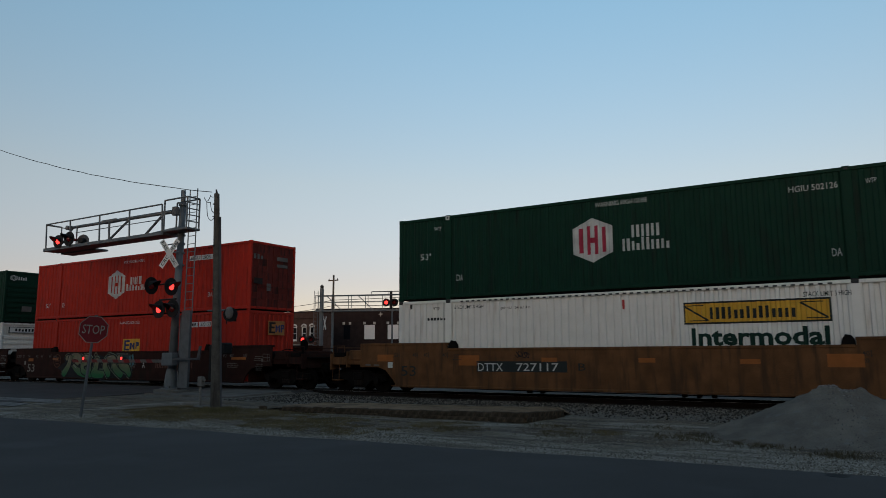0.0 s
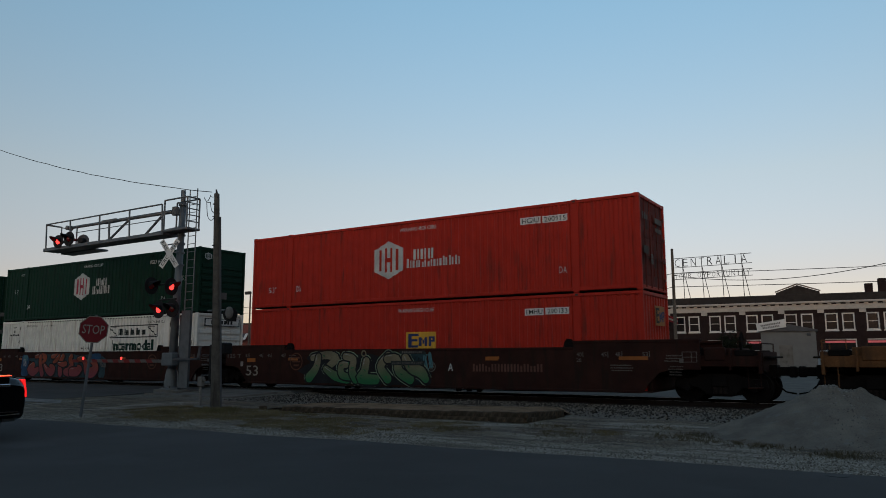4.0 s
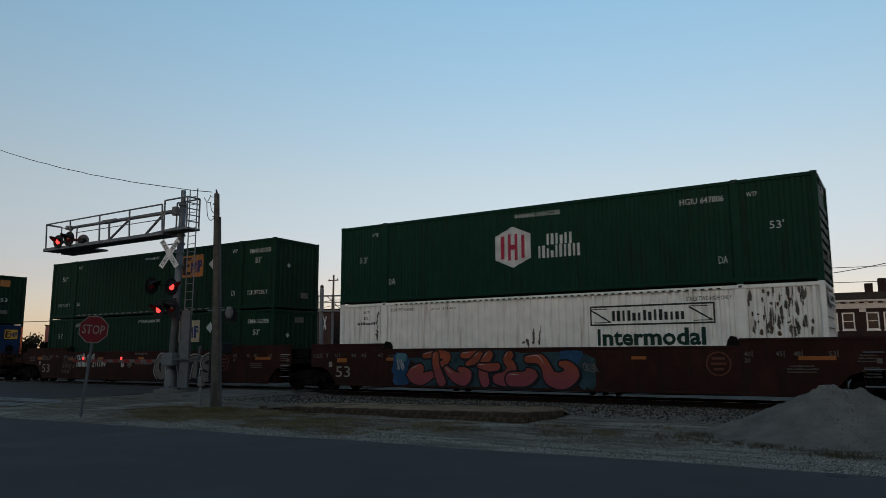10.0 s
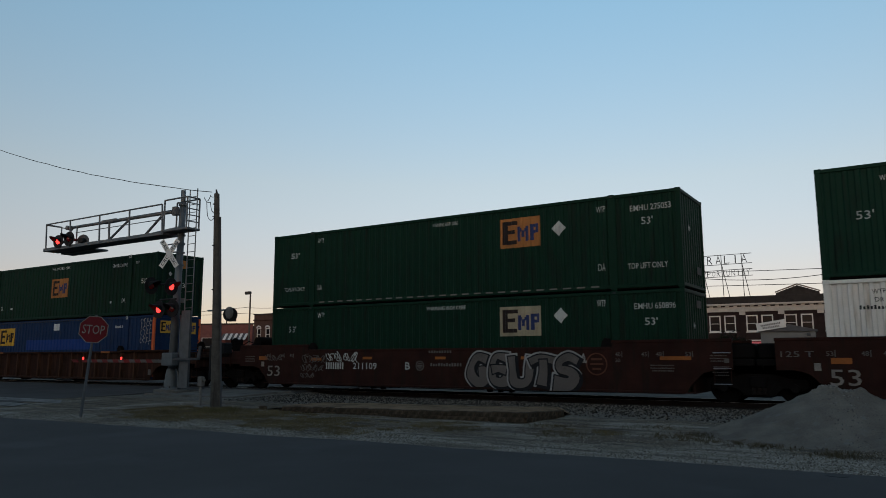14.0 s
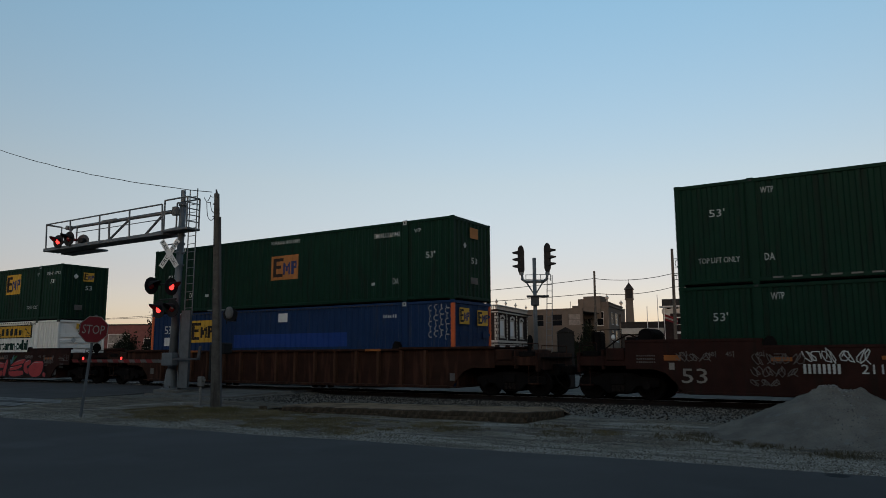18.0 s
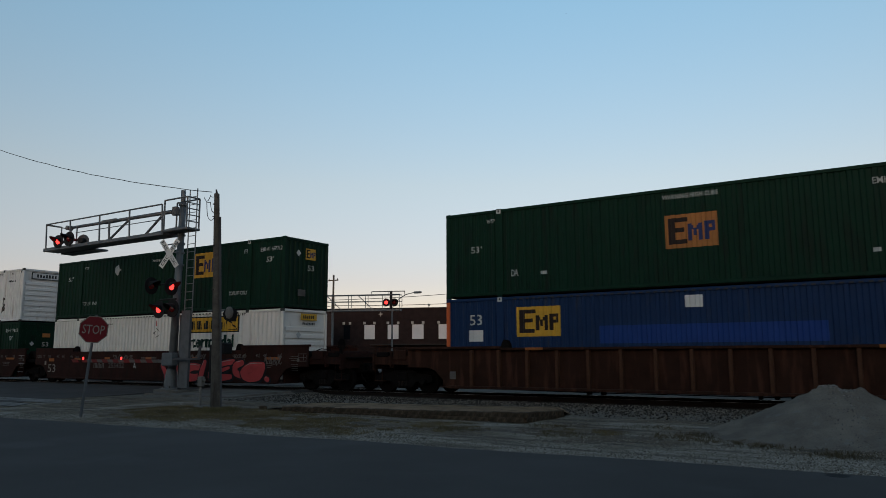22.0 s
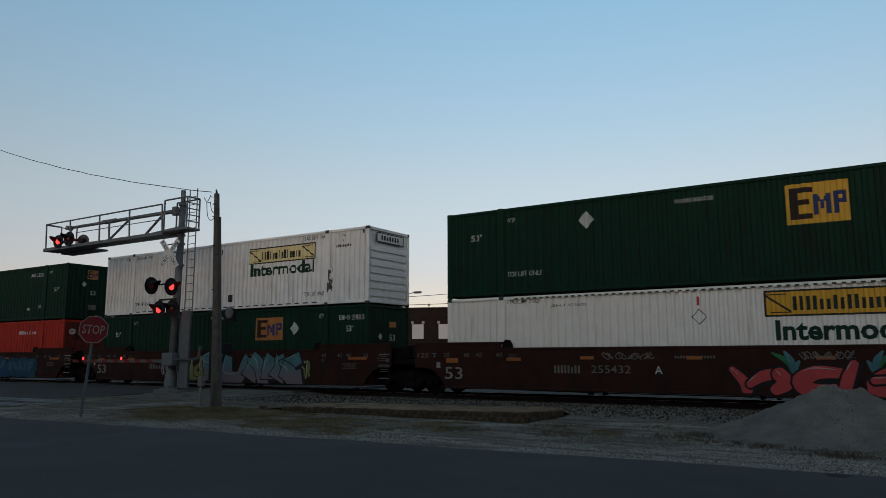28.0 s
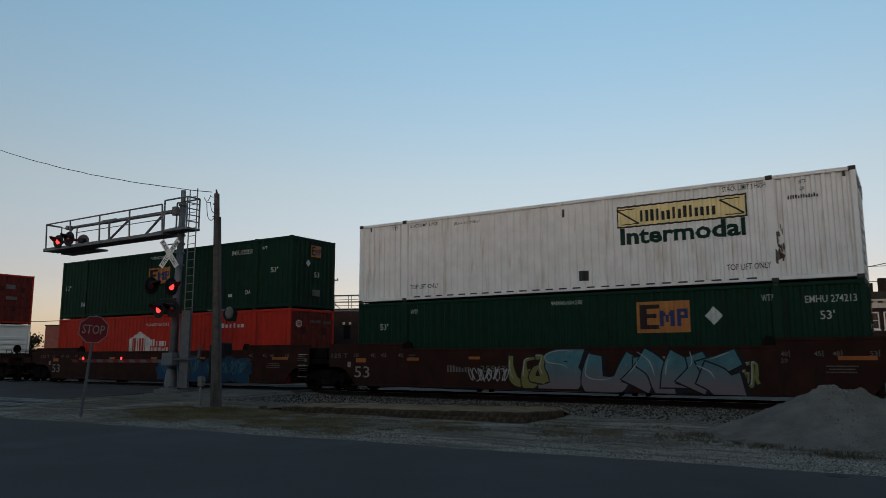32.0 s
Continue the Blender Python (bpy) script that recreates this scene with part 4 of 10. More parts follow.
def back_signal():
    """Signal whose lamps face away, half hidden by the wooden pole."""
    px, py = -16.62, 14.02
    t = thing("crossing_signal", (px, py, 0), "dark crossing signal beside the wooden pole with lamps turned away", "crossing signal")
    part("footing", Shape().box(-0.4, 0.4, -0.35, 0.35, -0.2, 0.06, 0.02), M_CONCRETE, t)
    part("mast", Shape().cyl((0, 0, 0), (0, 0, 2.9), 0.06, seg=12), M_DARKGREY, t)
    part("cross_arm", Shape().cyl((-0.35, 0, 2.72), (0.62, 0.05, 2.72), 0.025, seg=8), M_GALV, t)
    lamp = part("lamp_background", disc_xy(Shape(), (0.32, 0.12, 2.56), (0.7, 0.75, 0), 0.24, 0.02), M_BLACK, t)
    part("hood", Shape().cyl((0.32, 0.12, 2.56), (0.5, 0.32, 2.54), 0.16, 0.14, 16), M_BLACK, lamp)
    lamp = part("lamp_background", disc_xy(Shape(), (0.62, -0.02, 2.58), (0.8, -1, 0), 0.20, 0.02), M_BLACK, t)
    part("reflector", Shape().lathe([(0.17, 0), (0.16, 0.03), (0.1, 0.055), (0.01, 0.065)], (0, 0, 0), 1, 18), M_STENCIL, lamp, "pale round reflector cap", True, at=(0.62, -0.06, 2.63)).scale = (1, -1, 1)
    part("mechanism_box", Shape().box(0.16, 0.56, -0.18, 0.18, 1.48, 1.80, 0.04), M_BLACK, t, "black gate mechanism box")
    part("mechanism_box", Shape().box(-0.17, -0.07, -0.05, 0.05, 0.75, 1.75, 0.02), M_BLACK, t)
    part("tag", Shape().box(0.30, 0.36, -0.26, -0.25, 1.15, 1.42), M_SIGNWHITE, t)


back_signal()


def stop_sign():
    t = thing("stop_sign", (-16.90, 10.32, 0), "faded red octagonal stop sign on a leaning steel post", "stop sign")
    top = Vector((0.06, 0.20, 2.44))
    part("post", Shape().add([(-0.03, -0.02, -0.05), (0.03, -0.02, -0.05), (0.03, 0.02, -0.05), (-0.03, 0.02, -0.05), tuple(top + Vector((-0.03, -0.02, 0))), tuple(top + Vector((0.03, -0.02, 0))), tuple(top + Vector((0.03, 0.02, 0))), tuple(top + Vector((-0.03, 0.02, 0)))],
                           [(0, 1, 2, 3), (4, 5, 6, 7), (0, 1, 5, 4), (1, 2, 6, 5), (2, 3, 7, 6), (3, 0, 4, 7)]), M_GUARD, t, "thin leaning steel post")
    plate = new("plate", Shape().prism([(0.325 / math.cos(math.pi / 8) * math.cos(math.pi / 8 + k * math.pi / 4), 0.325 / math.cos(math.pi / 8) * math.sin(math.pi / 8 + k * math.pi / 4)) for k in range(8)], 1, -0.004, 0.0).mesh("plate", M_STENCIL))
    plate.parent = t
    plate.matrix_basis = Matrix.Translation((0.11, 0.125, 2.08)) @ pose(0, 0, 0, 0, 0, 48) @ pose(0, 0, 0, -3, 4, 0)
    tagged(plate, "white border plate")
    part("red_face", Shape().prism([(0.306 / math.cos(math.pi / 8) * math.cos(math.pi / 8 + k * math.pi / 4), 0.306 / math.cos(math.pi / 8) * math.sin(math.pi / 8 + k * math.pi / 4)) for k in range(8)], 1, -0.009, -0.004), M_SIGNRED, plate, "red octagon face")
    letters(plate, "STOP", 0, 0, 0.50, 0.22, M_STENCIL, -0.013)


stop_sign()


def marker_post():
    t = thing("marker_post", (-16.8, 13.75, 0), "thin white marker post with a small white box", "marker post")
    part("post", Shape().cyl((0, 0, -0.05), (0, 0, 0.62), 0.035, seg=10), M_STENCIL, t)
    part("cap_box", Shape().box(-0.085, 0.085, -0.07, 0.07, 0.58, 0.86, 0.02), M_STENCIL, t)
    part("side_lug", Shape().box(0.085, 0.16, -0.03, 0.03, 0.72, 0.80, 0.01), M_STENCIL, t)


marker_post()


# ---- train ----
SIDE_Y = 20.816
TOP_BASE, LOW_BASE = 3.307, 0.405
CL, CW, CH = 16.15, 2.59, 2.896
MOVERS = []
WHEELS = []


FOLD = ((0, 0), (0.34, 0), (0.45, 1), (0.89, 1))
FOLDS = {}


def corrugated(length, z0, z1, pitch, depth, flip=False):
    """A sheet with trapezoid folds; runs along x, its outer face at y = 0, folds towards +y (or -y when flipped)."""
    s, n = Shape(), max(1, int(round(length / pitch)))
    p = length / n
    line = []
    for i in range(n):
        a = i * p
        line += [(a + f * p, d * depth) for f, d in FOLD]
    line.append((length, 0))
    k = -1 if flip else 1
    for x, d in line:
        s.v += [Vector((x, k * d, z0)), Vector((x, k * d, z1))]
    for i in range(len(line) - 1):
        q = (2 * i, 2 * i + 2, 2 * i + 3, 2 * i + 1)
        s.f.append(q[::-1] if flip else q)
    return s


CACHE = {}


def cached(key, build):
    if key not in CACHE:
        CACHE[key] = build()
    return CACHE[key]


def container(car_x, base, material, label, end="corr", pitch=0.28, depth=0.036, rail_mat=None, post_mat=None, slots=False, cast_mat=None, group="containers on the train", door_mat=None):
    """A 53 foot container: origin at its lower corner on the street side."""
    t = thing("container", (car_x, SIDE_Y, base), label, "container", group)
    MOVERS.append((t, car_x, base))
    FOLDS[t.name] = (pitch, depth)
    m, rm, pm, cm = material, rail_mat or material, post_mat or material, cast_mat or material
    dm = door_mat or material
    name = m.name
    part("side_panel", cached(("side", name, pitch, depth), lambda: _shift(corrugated(CL - 0.16, 0.15, CH - 0.10, pitch, depth), 0.08, 0.03).mesh("side_panel", m)), m, t)
    part("side_panel", cached(("back", name, pitch, depth), lambda: _shift(corrugated(CL - 0.16, 0.15, CH - 0.10, pitch, depth, True), 0.08, CW - 0.03).mesh("side_panel", m)), m, t)
    for y0, y1 in ((0.0, 0.09), (CW - 0.09, CW)):
        part("top_rail", cached(("tr", rm.name, y0), lambda: Shape().box(0.1, CL - 0.1, y0 + 0.006, y1 - 0.006, CH - 0.11, CH - 0.012, 0.01).mesh("top_rail", rm)), rm, t)
        part("bottom_rail", cached(("br", rm.name, y0), lambda: Shape().box(0.1, CL - 0.1, y0 + 0.004, y1 - 0.004, 0.058, 0.17, 0.012).mesh("bottom_rail", rm)), rm, t)
        for x in (0.0, CL - 0.14):
            part("corner_post", cached(("cp", pm.name), lambda: Shape().box(0, 0.14, 0, 0.09, 0.1, CH - 0.1, 0.012).mesh("corner_post", pm)), pm, t, at=(x, y0, 0))
            for z in (0.0, CH - 0.12):
                part("corner_casting", cached(("cc", cm.name), lambda: Shape().box(-0.004, 0.172, -0.004, 0.094, 0, 0.122, 0.012).mesh("corner_casting", cm)), cm, t, at=(x - (0.03 if x else 0), y0, z))
        for x in (2.05, CL - 2.05):
            part("stacking_post", cached(("sp", m.name), lambda: Shape().box(-0.13, 0.13, 0.004, 0.086, 0.12, CH - 0.1, 0.02).mesh("stacking_post", m)), m, t, at=(x, y0, 0))
            for z in (0.0, CH - 0.118):
                part("stacking_casting", cached(("sc", cm.name), lambda: Shape().box(-0.09, 0.09, -0.008, 0.098, 0, 0.125, 0.012).mesh("stacking_casting", cm)), cm, t, at=(x, y0, z))
            part("casting_hole", cached("hole", lambda: Shape().box(-0.045, 0.045, -0.010, -0.002, -0.03, 0.03, 0.004).mesh("casting_hole", M_CAST)), M_CAST, t, at=(x, y0 if y0 == 0 else CW + 0.012, CH - 0.055))
    part("roof", cached(("roof", name), lambda: Shape().box(0.08, CL - 0.08, 0.05, CW - 0.05, CH - 0.07, CH - 0.03).mesh("roof", m)), m, t)
    # Underside near-black, set back behind the bottom rails.
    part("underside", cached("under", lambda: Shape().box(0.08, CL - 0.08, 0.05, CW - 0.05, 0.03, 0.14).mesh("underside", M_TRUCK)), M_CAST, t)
    part("front_wall", cached(("front", name), lambda: Shape().box(0.02, 0.06, 0.08, CW - 0.08, 0.1, CH - 0.08).mesh("front_wall", m)), m, t)
    part("end_sill", cached(("es", rm.name), lambda: Shape().box(CL - 0.12, CL - 0.005, 0.09, CW - 0.09, 0.058, 0.16, 0.01).mesh("end_sill", rm)), rm, t)
    part("end_header", cached(("eh", rm.name), lambda: Shape().box(CL - 0.12, CL - 0.005, 0.09, CW - 0.09, CH - 0.12, CH - 0.012, 0.01).mesh("end_header", rm)), rm, t)
    if slots:
        # Dark top slots also stand in for the shadow of the container above.
        low = slots in ("low", "pale")
        for i in range(25 if low else 52):
            # Pale slots paint the sky light seen through the gaps as grey dashes.
            part("rail_slot", cached(("slot", slots == "pale", low), lambda: Shape().box(-0.13 if low else -0.055, 0.13 if low else 0.055, 0.0005, 0.003, -0.022, 0.022).mesh("rail_slot", M_STENCIL if slots == "pale" else M_CAST)), M_CAST, t, at=(2.6 + i * (0.455 if low else 0.2145), -0.001, 0.145 if low else CH - 0.085))
    ex = CL - 0.03
    if end == "corr":
        w = _shift(corrugated(CW - 0.18, 0.15, CH - 0.10, 0.26, 0.045), 0, 0)
        w.v = [Vector((ex - p.y, 0.09 + p.x, p.z)) for p in w.v]
        part("end_wall", cached(("ew", name), lambda: w.mesh("end_wall", m)), m, t)
    elif end == "ribs":
        part("end_wall", cached(("ewr", name), lambda: Shape().box(ex - 0.05, ex - 0.04, 0.09, CW - 0.09, 0.15, CH - 0.1).mesh("end_wall", m)), m, t)
        for i in range(7):
            part("end_rib", cached(("er", name), lambda: Shape().box(-0.045, 0.0, 0.16, CW - 0.16, -0.085, 0.085, 0.03).mesh("end_rib", m)), m, t, at=(ex + 0.01, 0, 0.38 + i * 0.285))
    else:
        for k in (0, 1):
            y0 = 0.10 + k * (CW / 2 - 0.095)
            door = part("door", cached(("dr", dm.name), lambda: Shape().box(0, 0.035, 0.0, CW / 2 - 0.11, 0.16, CH - 0.13, 0.008).mesh("door", dm)), dm, t, at=(ex - 0.05, y0, 0))
            for z in (0.62, 1.18, 1.74, 2.30):
                part("door_rib", cached(("drr", dm.name), lambda: Shape().box(0.034, 0.055, 0.06, CW / 2 - 0.17, -0.13, 0.13, 0.012).mesh("door_rib", dm)), dm, door, at=(0, 0, z))
            for yy in (0.30, 0.82):
                part("lock_rod", cached(("rod", dm.name), lambda: Shape().cyl((0.085, 0, 0.10), (0.085, 0, CH - 0.10), 0.017, seg=8).mesh("lock_rod", dm)), dm, door, at=(0, yy, 0))
                part("rod_handle", cached(("rodh", dm.name), lambda: Shape().box(0.08, 0.11, -0.02, 0.36, 0.98, 1.02, 0.008).mesh("rod_handle", dm)), dm, door, at=(0, yy, 0))
            for z in (0.45, 1.1, 1.75, 2.4):
                part("hinge", cached(("hg", dm.name), lambda: Shape().box(0.02, 0.075, -0.05, 0.10, -0.05, 0.05, 0.01).mesh("hinge", dm)), dm, door, at=(0, 0.0 if k == 0 else CW / 2 - 0.16, z))
    return t


def _shift(s, dx, dy):
    s.v = [p + Vector((dx, dy, 0)) for p in s.v]
    return s


def truck(car, x, z=RAIL_Z):
    """A two-axle truck under a car, centred at x."""
    cy = CW / 2
    tr = part("truck", cached("bolster", lambda: Shape().box(-0.22, 0.22, -1.15, 1.15, 0.42, 0.72, 0.04).mesh("truck", M_TRUCK)), M_TRUCK, car, "near-black two-axle truck", at=(x, cy, z))
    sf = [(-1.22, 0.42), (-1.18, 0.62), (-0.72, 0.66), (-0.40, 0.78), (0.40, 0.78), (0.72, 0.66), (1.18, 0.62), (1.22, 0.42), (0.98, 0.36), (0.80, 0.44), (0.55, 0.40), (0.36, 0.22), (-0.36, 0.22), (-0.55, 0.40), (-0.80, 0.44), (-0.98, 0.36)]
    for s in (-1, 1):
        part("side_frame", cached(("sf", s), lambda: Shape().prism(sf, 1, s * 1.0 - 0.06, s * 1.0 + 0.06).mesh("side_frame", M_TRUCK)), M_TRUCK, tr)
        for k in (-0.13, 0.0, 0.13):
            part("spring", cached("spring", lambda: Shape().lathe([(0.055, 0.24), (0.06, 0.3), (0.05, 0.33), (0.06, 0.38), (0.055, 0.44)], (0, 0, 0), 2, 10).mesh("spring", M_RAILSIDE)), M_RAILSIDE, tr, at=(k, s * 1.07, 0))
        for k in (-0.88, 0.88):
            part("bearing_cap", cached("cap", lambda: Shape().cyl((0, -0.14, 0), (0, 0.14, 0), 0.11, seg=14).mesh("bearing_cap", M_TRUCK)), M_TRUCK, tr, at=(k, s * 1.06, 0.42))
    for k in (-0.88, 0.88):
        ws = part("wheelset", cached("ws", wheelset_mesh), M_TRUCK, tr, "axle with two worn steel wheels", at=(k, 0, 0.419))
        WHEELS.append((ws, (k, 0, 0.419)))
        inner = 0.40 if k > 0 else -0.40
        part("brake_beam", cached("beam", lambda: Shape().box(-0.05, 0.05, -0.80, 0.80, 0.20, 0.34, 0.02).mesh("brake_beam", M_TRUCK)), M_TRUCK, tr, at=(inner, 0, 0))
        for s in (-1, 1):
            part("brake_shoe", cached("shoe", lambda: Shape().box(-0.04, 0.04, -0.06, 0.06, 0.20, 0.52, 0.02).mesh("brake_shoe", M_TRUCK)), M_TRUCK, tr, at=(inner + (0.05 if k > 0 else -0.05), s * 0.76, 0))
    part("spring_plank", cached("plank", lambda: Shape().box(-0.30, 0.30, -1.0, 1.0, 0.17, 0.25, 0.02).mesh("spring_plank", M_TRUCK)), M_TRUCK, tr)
    return tr


def wheelset_mesh():
    s = Shape()
    for k in (-1, 1):
        s.lathe([(0.05, k * 0.86), (0.10, k * 0.84), (0.13, k * 0.80), (0.36, k * 0.79), (0.37, k * 0.82), (0.419, k * 0.815), (0.425, k * 0.71), (0.445, k * 0.69), (0.36, k * 0.685), (0.34, k * 0.73), (0.12, k * 0.72), (0.05, k * 0.70)][::k], (0, 0, 0), 1, 24)
        for i in range(3):
            a = i * 2.094
            s.box(0.22 * math.cos(a) - 0.03, 0.22 * math.cos(a) + 0.03, k * 0.80 - 0.02, k * 0.80 + 0.02, 0.22 * math.sin(a) - 0.03, 0.22 * math.sin(a) + 0.03)
    s.cyl((0, -0.95, 0), (0, 0.95, 0), 0.07, seg=10)
    return s.mesh("wheelset", M_TRUCK)


def side_outline(lo=1.55, hi=1.55, top_mid=1.65, top_end=1.84, low=0.36):
    return [(-lo, 1.02), (-lo, top_end), (2.12, top_end), (2.12, top_mid), (CL - 2.12, top_mid), (CL - 2.12, top_end), (CL + hi, top_end), (CL + hi, 1.02), (CL + 0.75, 1.02), (CL + 0.42, 0.92), (CL + 0.12, 0.62), (CL - 0.06, low), (0.06, low), (-0.12, 0.62), (-0.42, 0.92), (-0.75, 1.02)]


def well_car(car_x, material, label, left="free", right="free", ribbed=False, chord=None, left_truck=True, brake_end=False):
    """A well car round one container; origin under the container's lower corner, on the ground."""
    t = thing("well_car", (car_x, SIDE_Y, 0), label, "well car", "well cars of the train")
    MOVERS.append((t, car_x, 0.0))
    m, ch, n = material, chord or material, material.name
    lo, hi = (1.20 if left == "share" else 1.55), (1.20 if right == "share" else 1.55)
    for sgn in (-1, 1):
        a, b = (-0.20, -0.14) if sgn < 0 else (CW + 0.14, CW + 0.20)
        if ribbed:
            a, b = (-0.07, -0.03) if sgn < 0 else (CW + 0.03, CW + 0.07)
        side = part("side_plate", cached(("plate", n, sgn, lo, hi), lambda: Shape().prism(side_outline(lo, hi, top_end=1.70 if ribbed else 1.84), 1, a, b).mesh("side_plate", m)), m, t)
        o = -0.215 if sgn < 0 else CW + 0.03
        o1 = o + 0.185
        part("top_chord", cached(("tc", ch.name, sgn), lambda: Shape().box(2.14, CL - 2.14, o, o1, 1.58, 1.662, 0.015).mesh("top_chord", ch)), ch, t)
        for x0, x1 in ((-lo - 0.01, 2.14), (CL - 2.14, CL + hi + 0.01)):
            part("end_chord", cached(("ec", ch.name, sgn, x0, x1), lambda: Shape().box(x0, x1, o, o1, 1.625 if ribbed else 1.765, 1.712 if ribbed else 1.852, 0.015).mesh("end_chord", ch)), ch, t)
        part("bottom_sill", cached(("bs", n, sgn), lambda: Shape().box(0.15, CL - 0.15, o + 0.0, o1 + 0.05, 0.345, 0.435, 0.02).mesh("bottom_sill", m)), m, t)
        if ribbed:
            for i in range(15):
                part("side_rib", cached(("rib", n, sgn), lambda: Shape().box(-0.05, 0.05, (-0.205 if sgn < 0 else CW + 0.06), (-0.06 if sgn < 0 else CW + 0.205), 0.36, 1.6, 0.01).mesh("side_rib", M_RIB)), M_RIB, t, at=(1.06 + i * 1.002, 0, 0))
    part("well_floor", cached(("wf", n), lambda: Shape().box(-0.2, CL + 0.2, -0.16, CW + 0.16, 0.365, 0.402).mesh("well_floor", m)), m, t)
    rig = part("brake_rod", Shape().tube([(2.2, 0.3, 0.33), (5.0, 0.3, 0.30), (CL - 5.0, 0.3, 0.30), (CL - 2.2, 0.3, 0.33)], 0.016), M_TRUCK, t)
    for x in (4.9, 5.35, 9.7, 10.1, 10.5):
        part("rod_hanger", cached("hanger", lambda: Shape().box(-0.05, 0.05, 0.18, 0.42, 0.24, 0.38, 0.01).mesh("rod_hanger", M_TRUCK)), M_TRUCK, rig, at=(x, 0, 0))
    for x in (2.05, CL - 2.05):
        part("locking_block", cached("lock", lambda: Shape().prism([(-0.17, 1.64), (0.17, 1.64), (0.15, 1.78), (0.07, 1.90), (-0.05, 1.92), (-0.13, 1.80)], 1, -0.16, -0.01).mesh("locking_block", M_TRUCK)), M_TRUCK, t, "black locking block", at=(x + (0.25 if x < 5 else -0.25), 0, 0))
    for kind, k, x0 in ((left, -1, 0.0), (right, 1, CL)):
        def at(d):
            return x0 + k * d

        def bx(d0, d1, y0, y1, z0, z1, c=0.02):
            return Shape().box(min(at(d0), at(d1)), max(at(d0), at(d1)), y0, y1, z0, z1, c)

        part("end_bulkhead", bx(0.06, 0.16, 0.0, CW, 0.4, 1.55), m, t)
        # Decks of shared ends take the trucks' near-black instead of the car's paint.
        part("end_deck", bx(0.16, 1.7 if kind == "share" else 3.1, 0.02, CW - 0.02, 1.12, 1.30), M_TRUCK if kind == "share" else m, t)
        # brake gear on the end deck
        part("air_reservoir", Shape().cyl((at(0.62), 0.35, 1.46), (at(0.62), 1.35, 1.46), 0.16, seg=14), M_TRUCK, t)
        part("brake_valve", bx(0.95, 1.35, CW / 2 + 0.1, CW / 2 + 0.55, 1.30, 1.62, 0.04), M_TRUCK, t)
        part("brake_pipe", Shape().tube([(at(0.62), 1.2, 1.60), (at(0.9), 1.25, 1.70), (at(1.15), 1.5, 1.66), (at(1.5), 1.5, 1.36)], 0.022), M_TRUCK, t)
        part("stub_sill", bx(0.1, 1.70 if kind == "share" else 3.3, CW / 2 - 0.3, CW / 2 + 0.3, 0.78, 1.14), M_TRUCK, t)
        if kind == "free":
            for y0, y1 in ((-0.04, 0.10), (CW - 0.10, CW + 0.04)):
                # boxed side of the end platform with its stake pockets
                wing = part("end_side", bx(1.50, 3.06, y0, y1, 1.10, 1.40, 0.015), m, t)
                part("end_side_box", bx(1.62, 2.18, y0 - 0.05, y1 + 0.05, 1.26, 1.62, 0.03), m, wing)
                part("end_side_box", bx(2.42, 2.92, y0 - 0.02, y1 + 0.02, 1.38, 1.54, 0.02), M_TRUCK, wing)
                part("end_side_rib", bx(2.26, 2.32, y0 - 0.04, y1 + 0.04, 1.00, 1.58, 0.01), m, wing)
                part("end_side_rib", bx(3.00, 3.08, y0 - 0.05, y1 + 0.05, 0.92, 1.50, 0.01), m, wing)
            part("crossover_platform", bx(2.35, 3.28, 0.15, CW - 0.15, 1.32, 1.37, 0.01), M_TRUCK, t)
            part("platform_bracket", bx(2.6, 2.9, 0.2, 0.5, 1.0, 1.32, 0.02), M_TRUCK, t)
            part("tool_box", bx(1.55, 2.0, 0.05, 0.32, 1.30, 1.58, 0.03), M_TRUCK, t)
            part("end_sheet", bx(3.0, 3.1, 0.05, CW - 0.05, 0.95, 1.5), m, t)
            part("deck_box", bx(1.6, 2.4, 0.3, CW - 0.3, 1.30, 1.60), m, t)
            part("step", bx(2.7, 3.05, 0.0, 0.3, 0.52, 0.56, 0.005), m, t)
            part("step_hanger", Shape().tube([(at(2.72), 0.02, 1.15), (at(2.72), 0.02, 0.54), (at(3.03), 0.02, 0.54), (at(3.03), 0.02, 1.15)], 0.014), m, t)
            part("handrail", Shape().tube([(at(2.5), 0.05, 1.3), (at(2.5), 0.05, 1.78), (at(3.05), 0.05, 1.78), (at(3.05), 0.05, 1.3)], 0.018), m, t)
            part("handrail", Shape().tube([(at(3.05), 0.3, 1.3), (at(3.05), 0.3, 1.72), (at(3.05), CW - 0.3, 1.72), (at(3.05), CW - 0.3, 1.3)], 0.018), m, t)
            cp = part("coupler", bx(3.05, 3.62, CW / 2 - 0.1, CW / 2 + 0.1, 0.84, 1.08, 0.03), M_TRUCK, t)
            part("coupler_knuckle", bx(3.56, 3.80, CW / 2 - 0.17 * k - 0.12, CW / 2 - 0.17 * k + 0.14, 0.80, 1.10, 0.05), M_TRUCK, cp)
            part("brake_hose", Shape().tube([(at(3.15), CW / 2 - 0.35, 0.9), (at(3.3), CW / 2 - 0.36, 0.6), (at(3.5), CW / 2 - 0.36, 0.42), (at(3.75), CW / 2 - 0.36, 0.38)], 0.025), M_TRUCK, cp)
            part("uncoupling_lever", Shape().tube([(at(3.1), 0.1, 1.0), (at(3.25), 0.5, 0.8), (at(3.25), 1.1, 0.8), (at(3.3), 1.15, 1.05)], 0.013), M_TRUCK, t)
            truck(t, at(1.95))
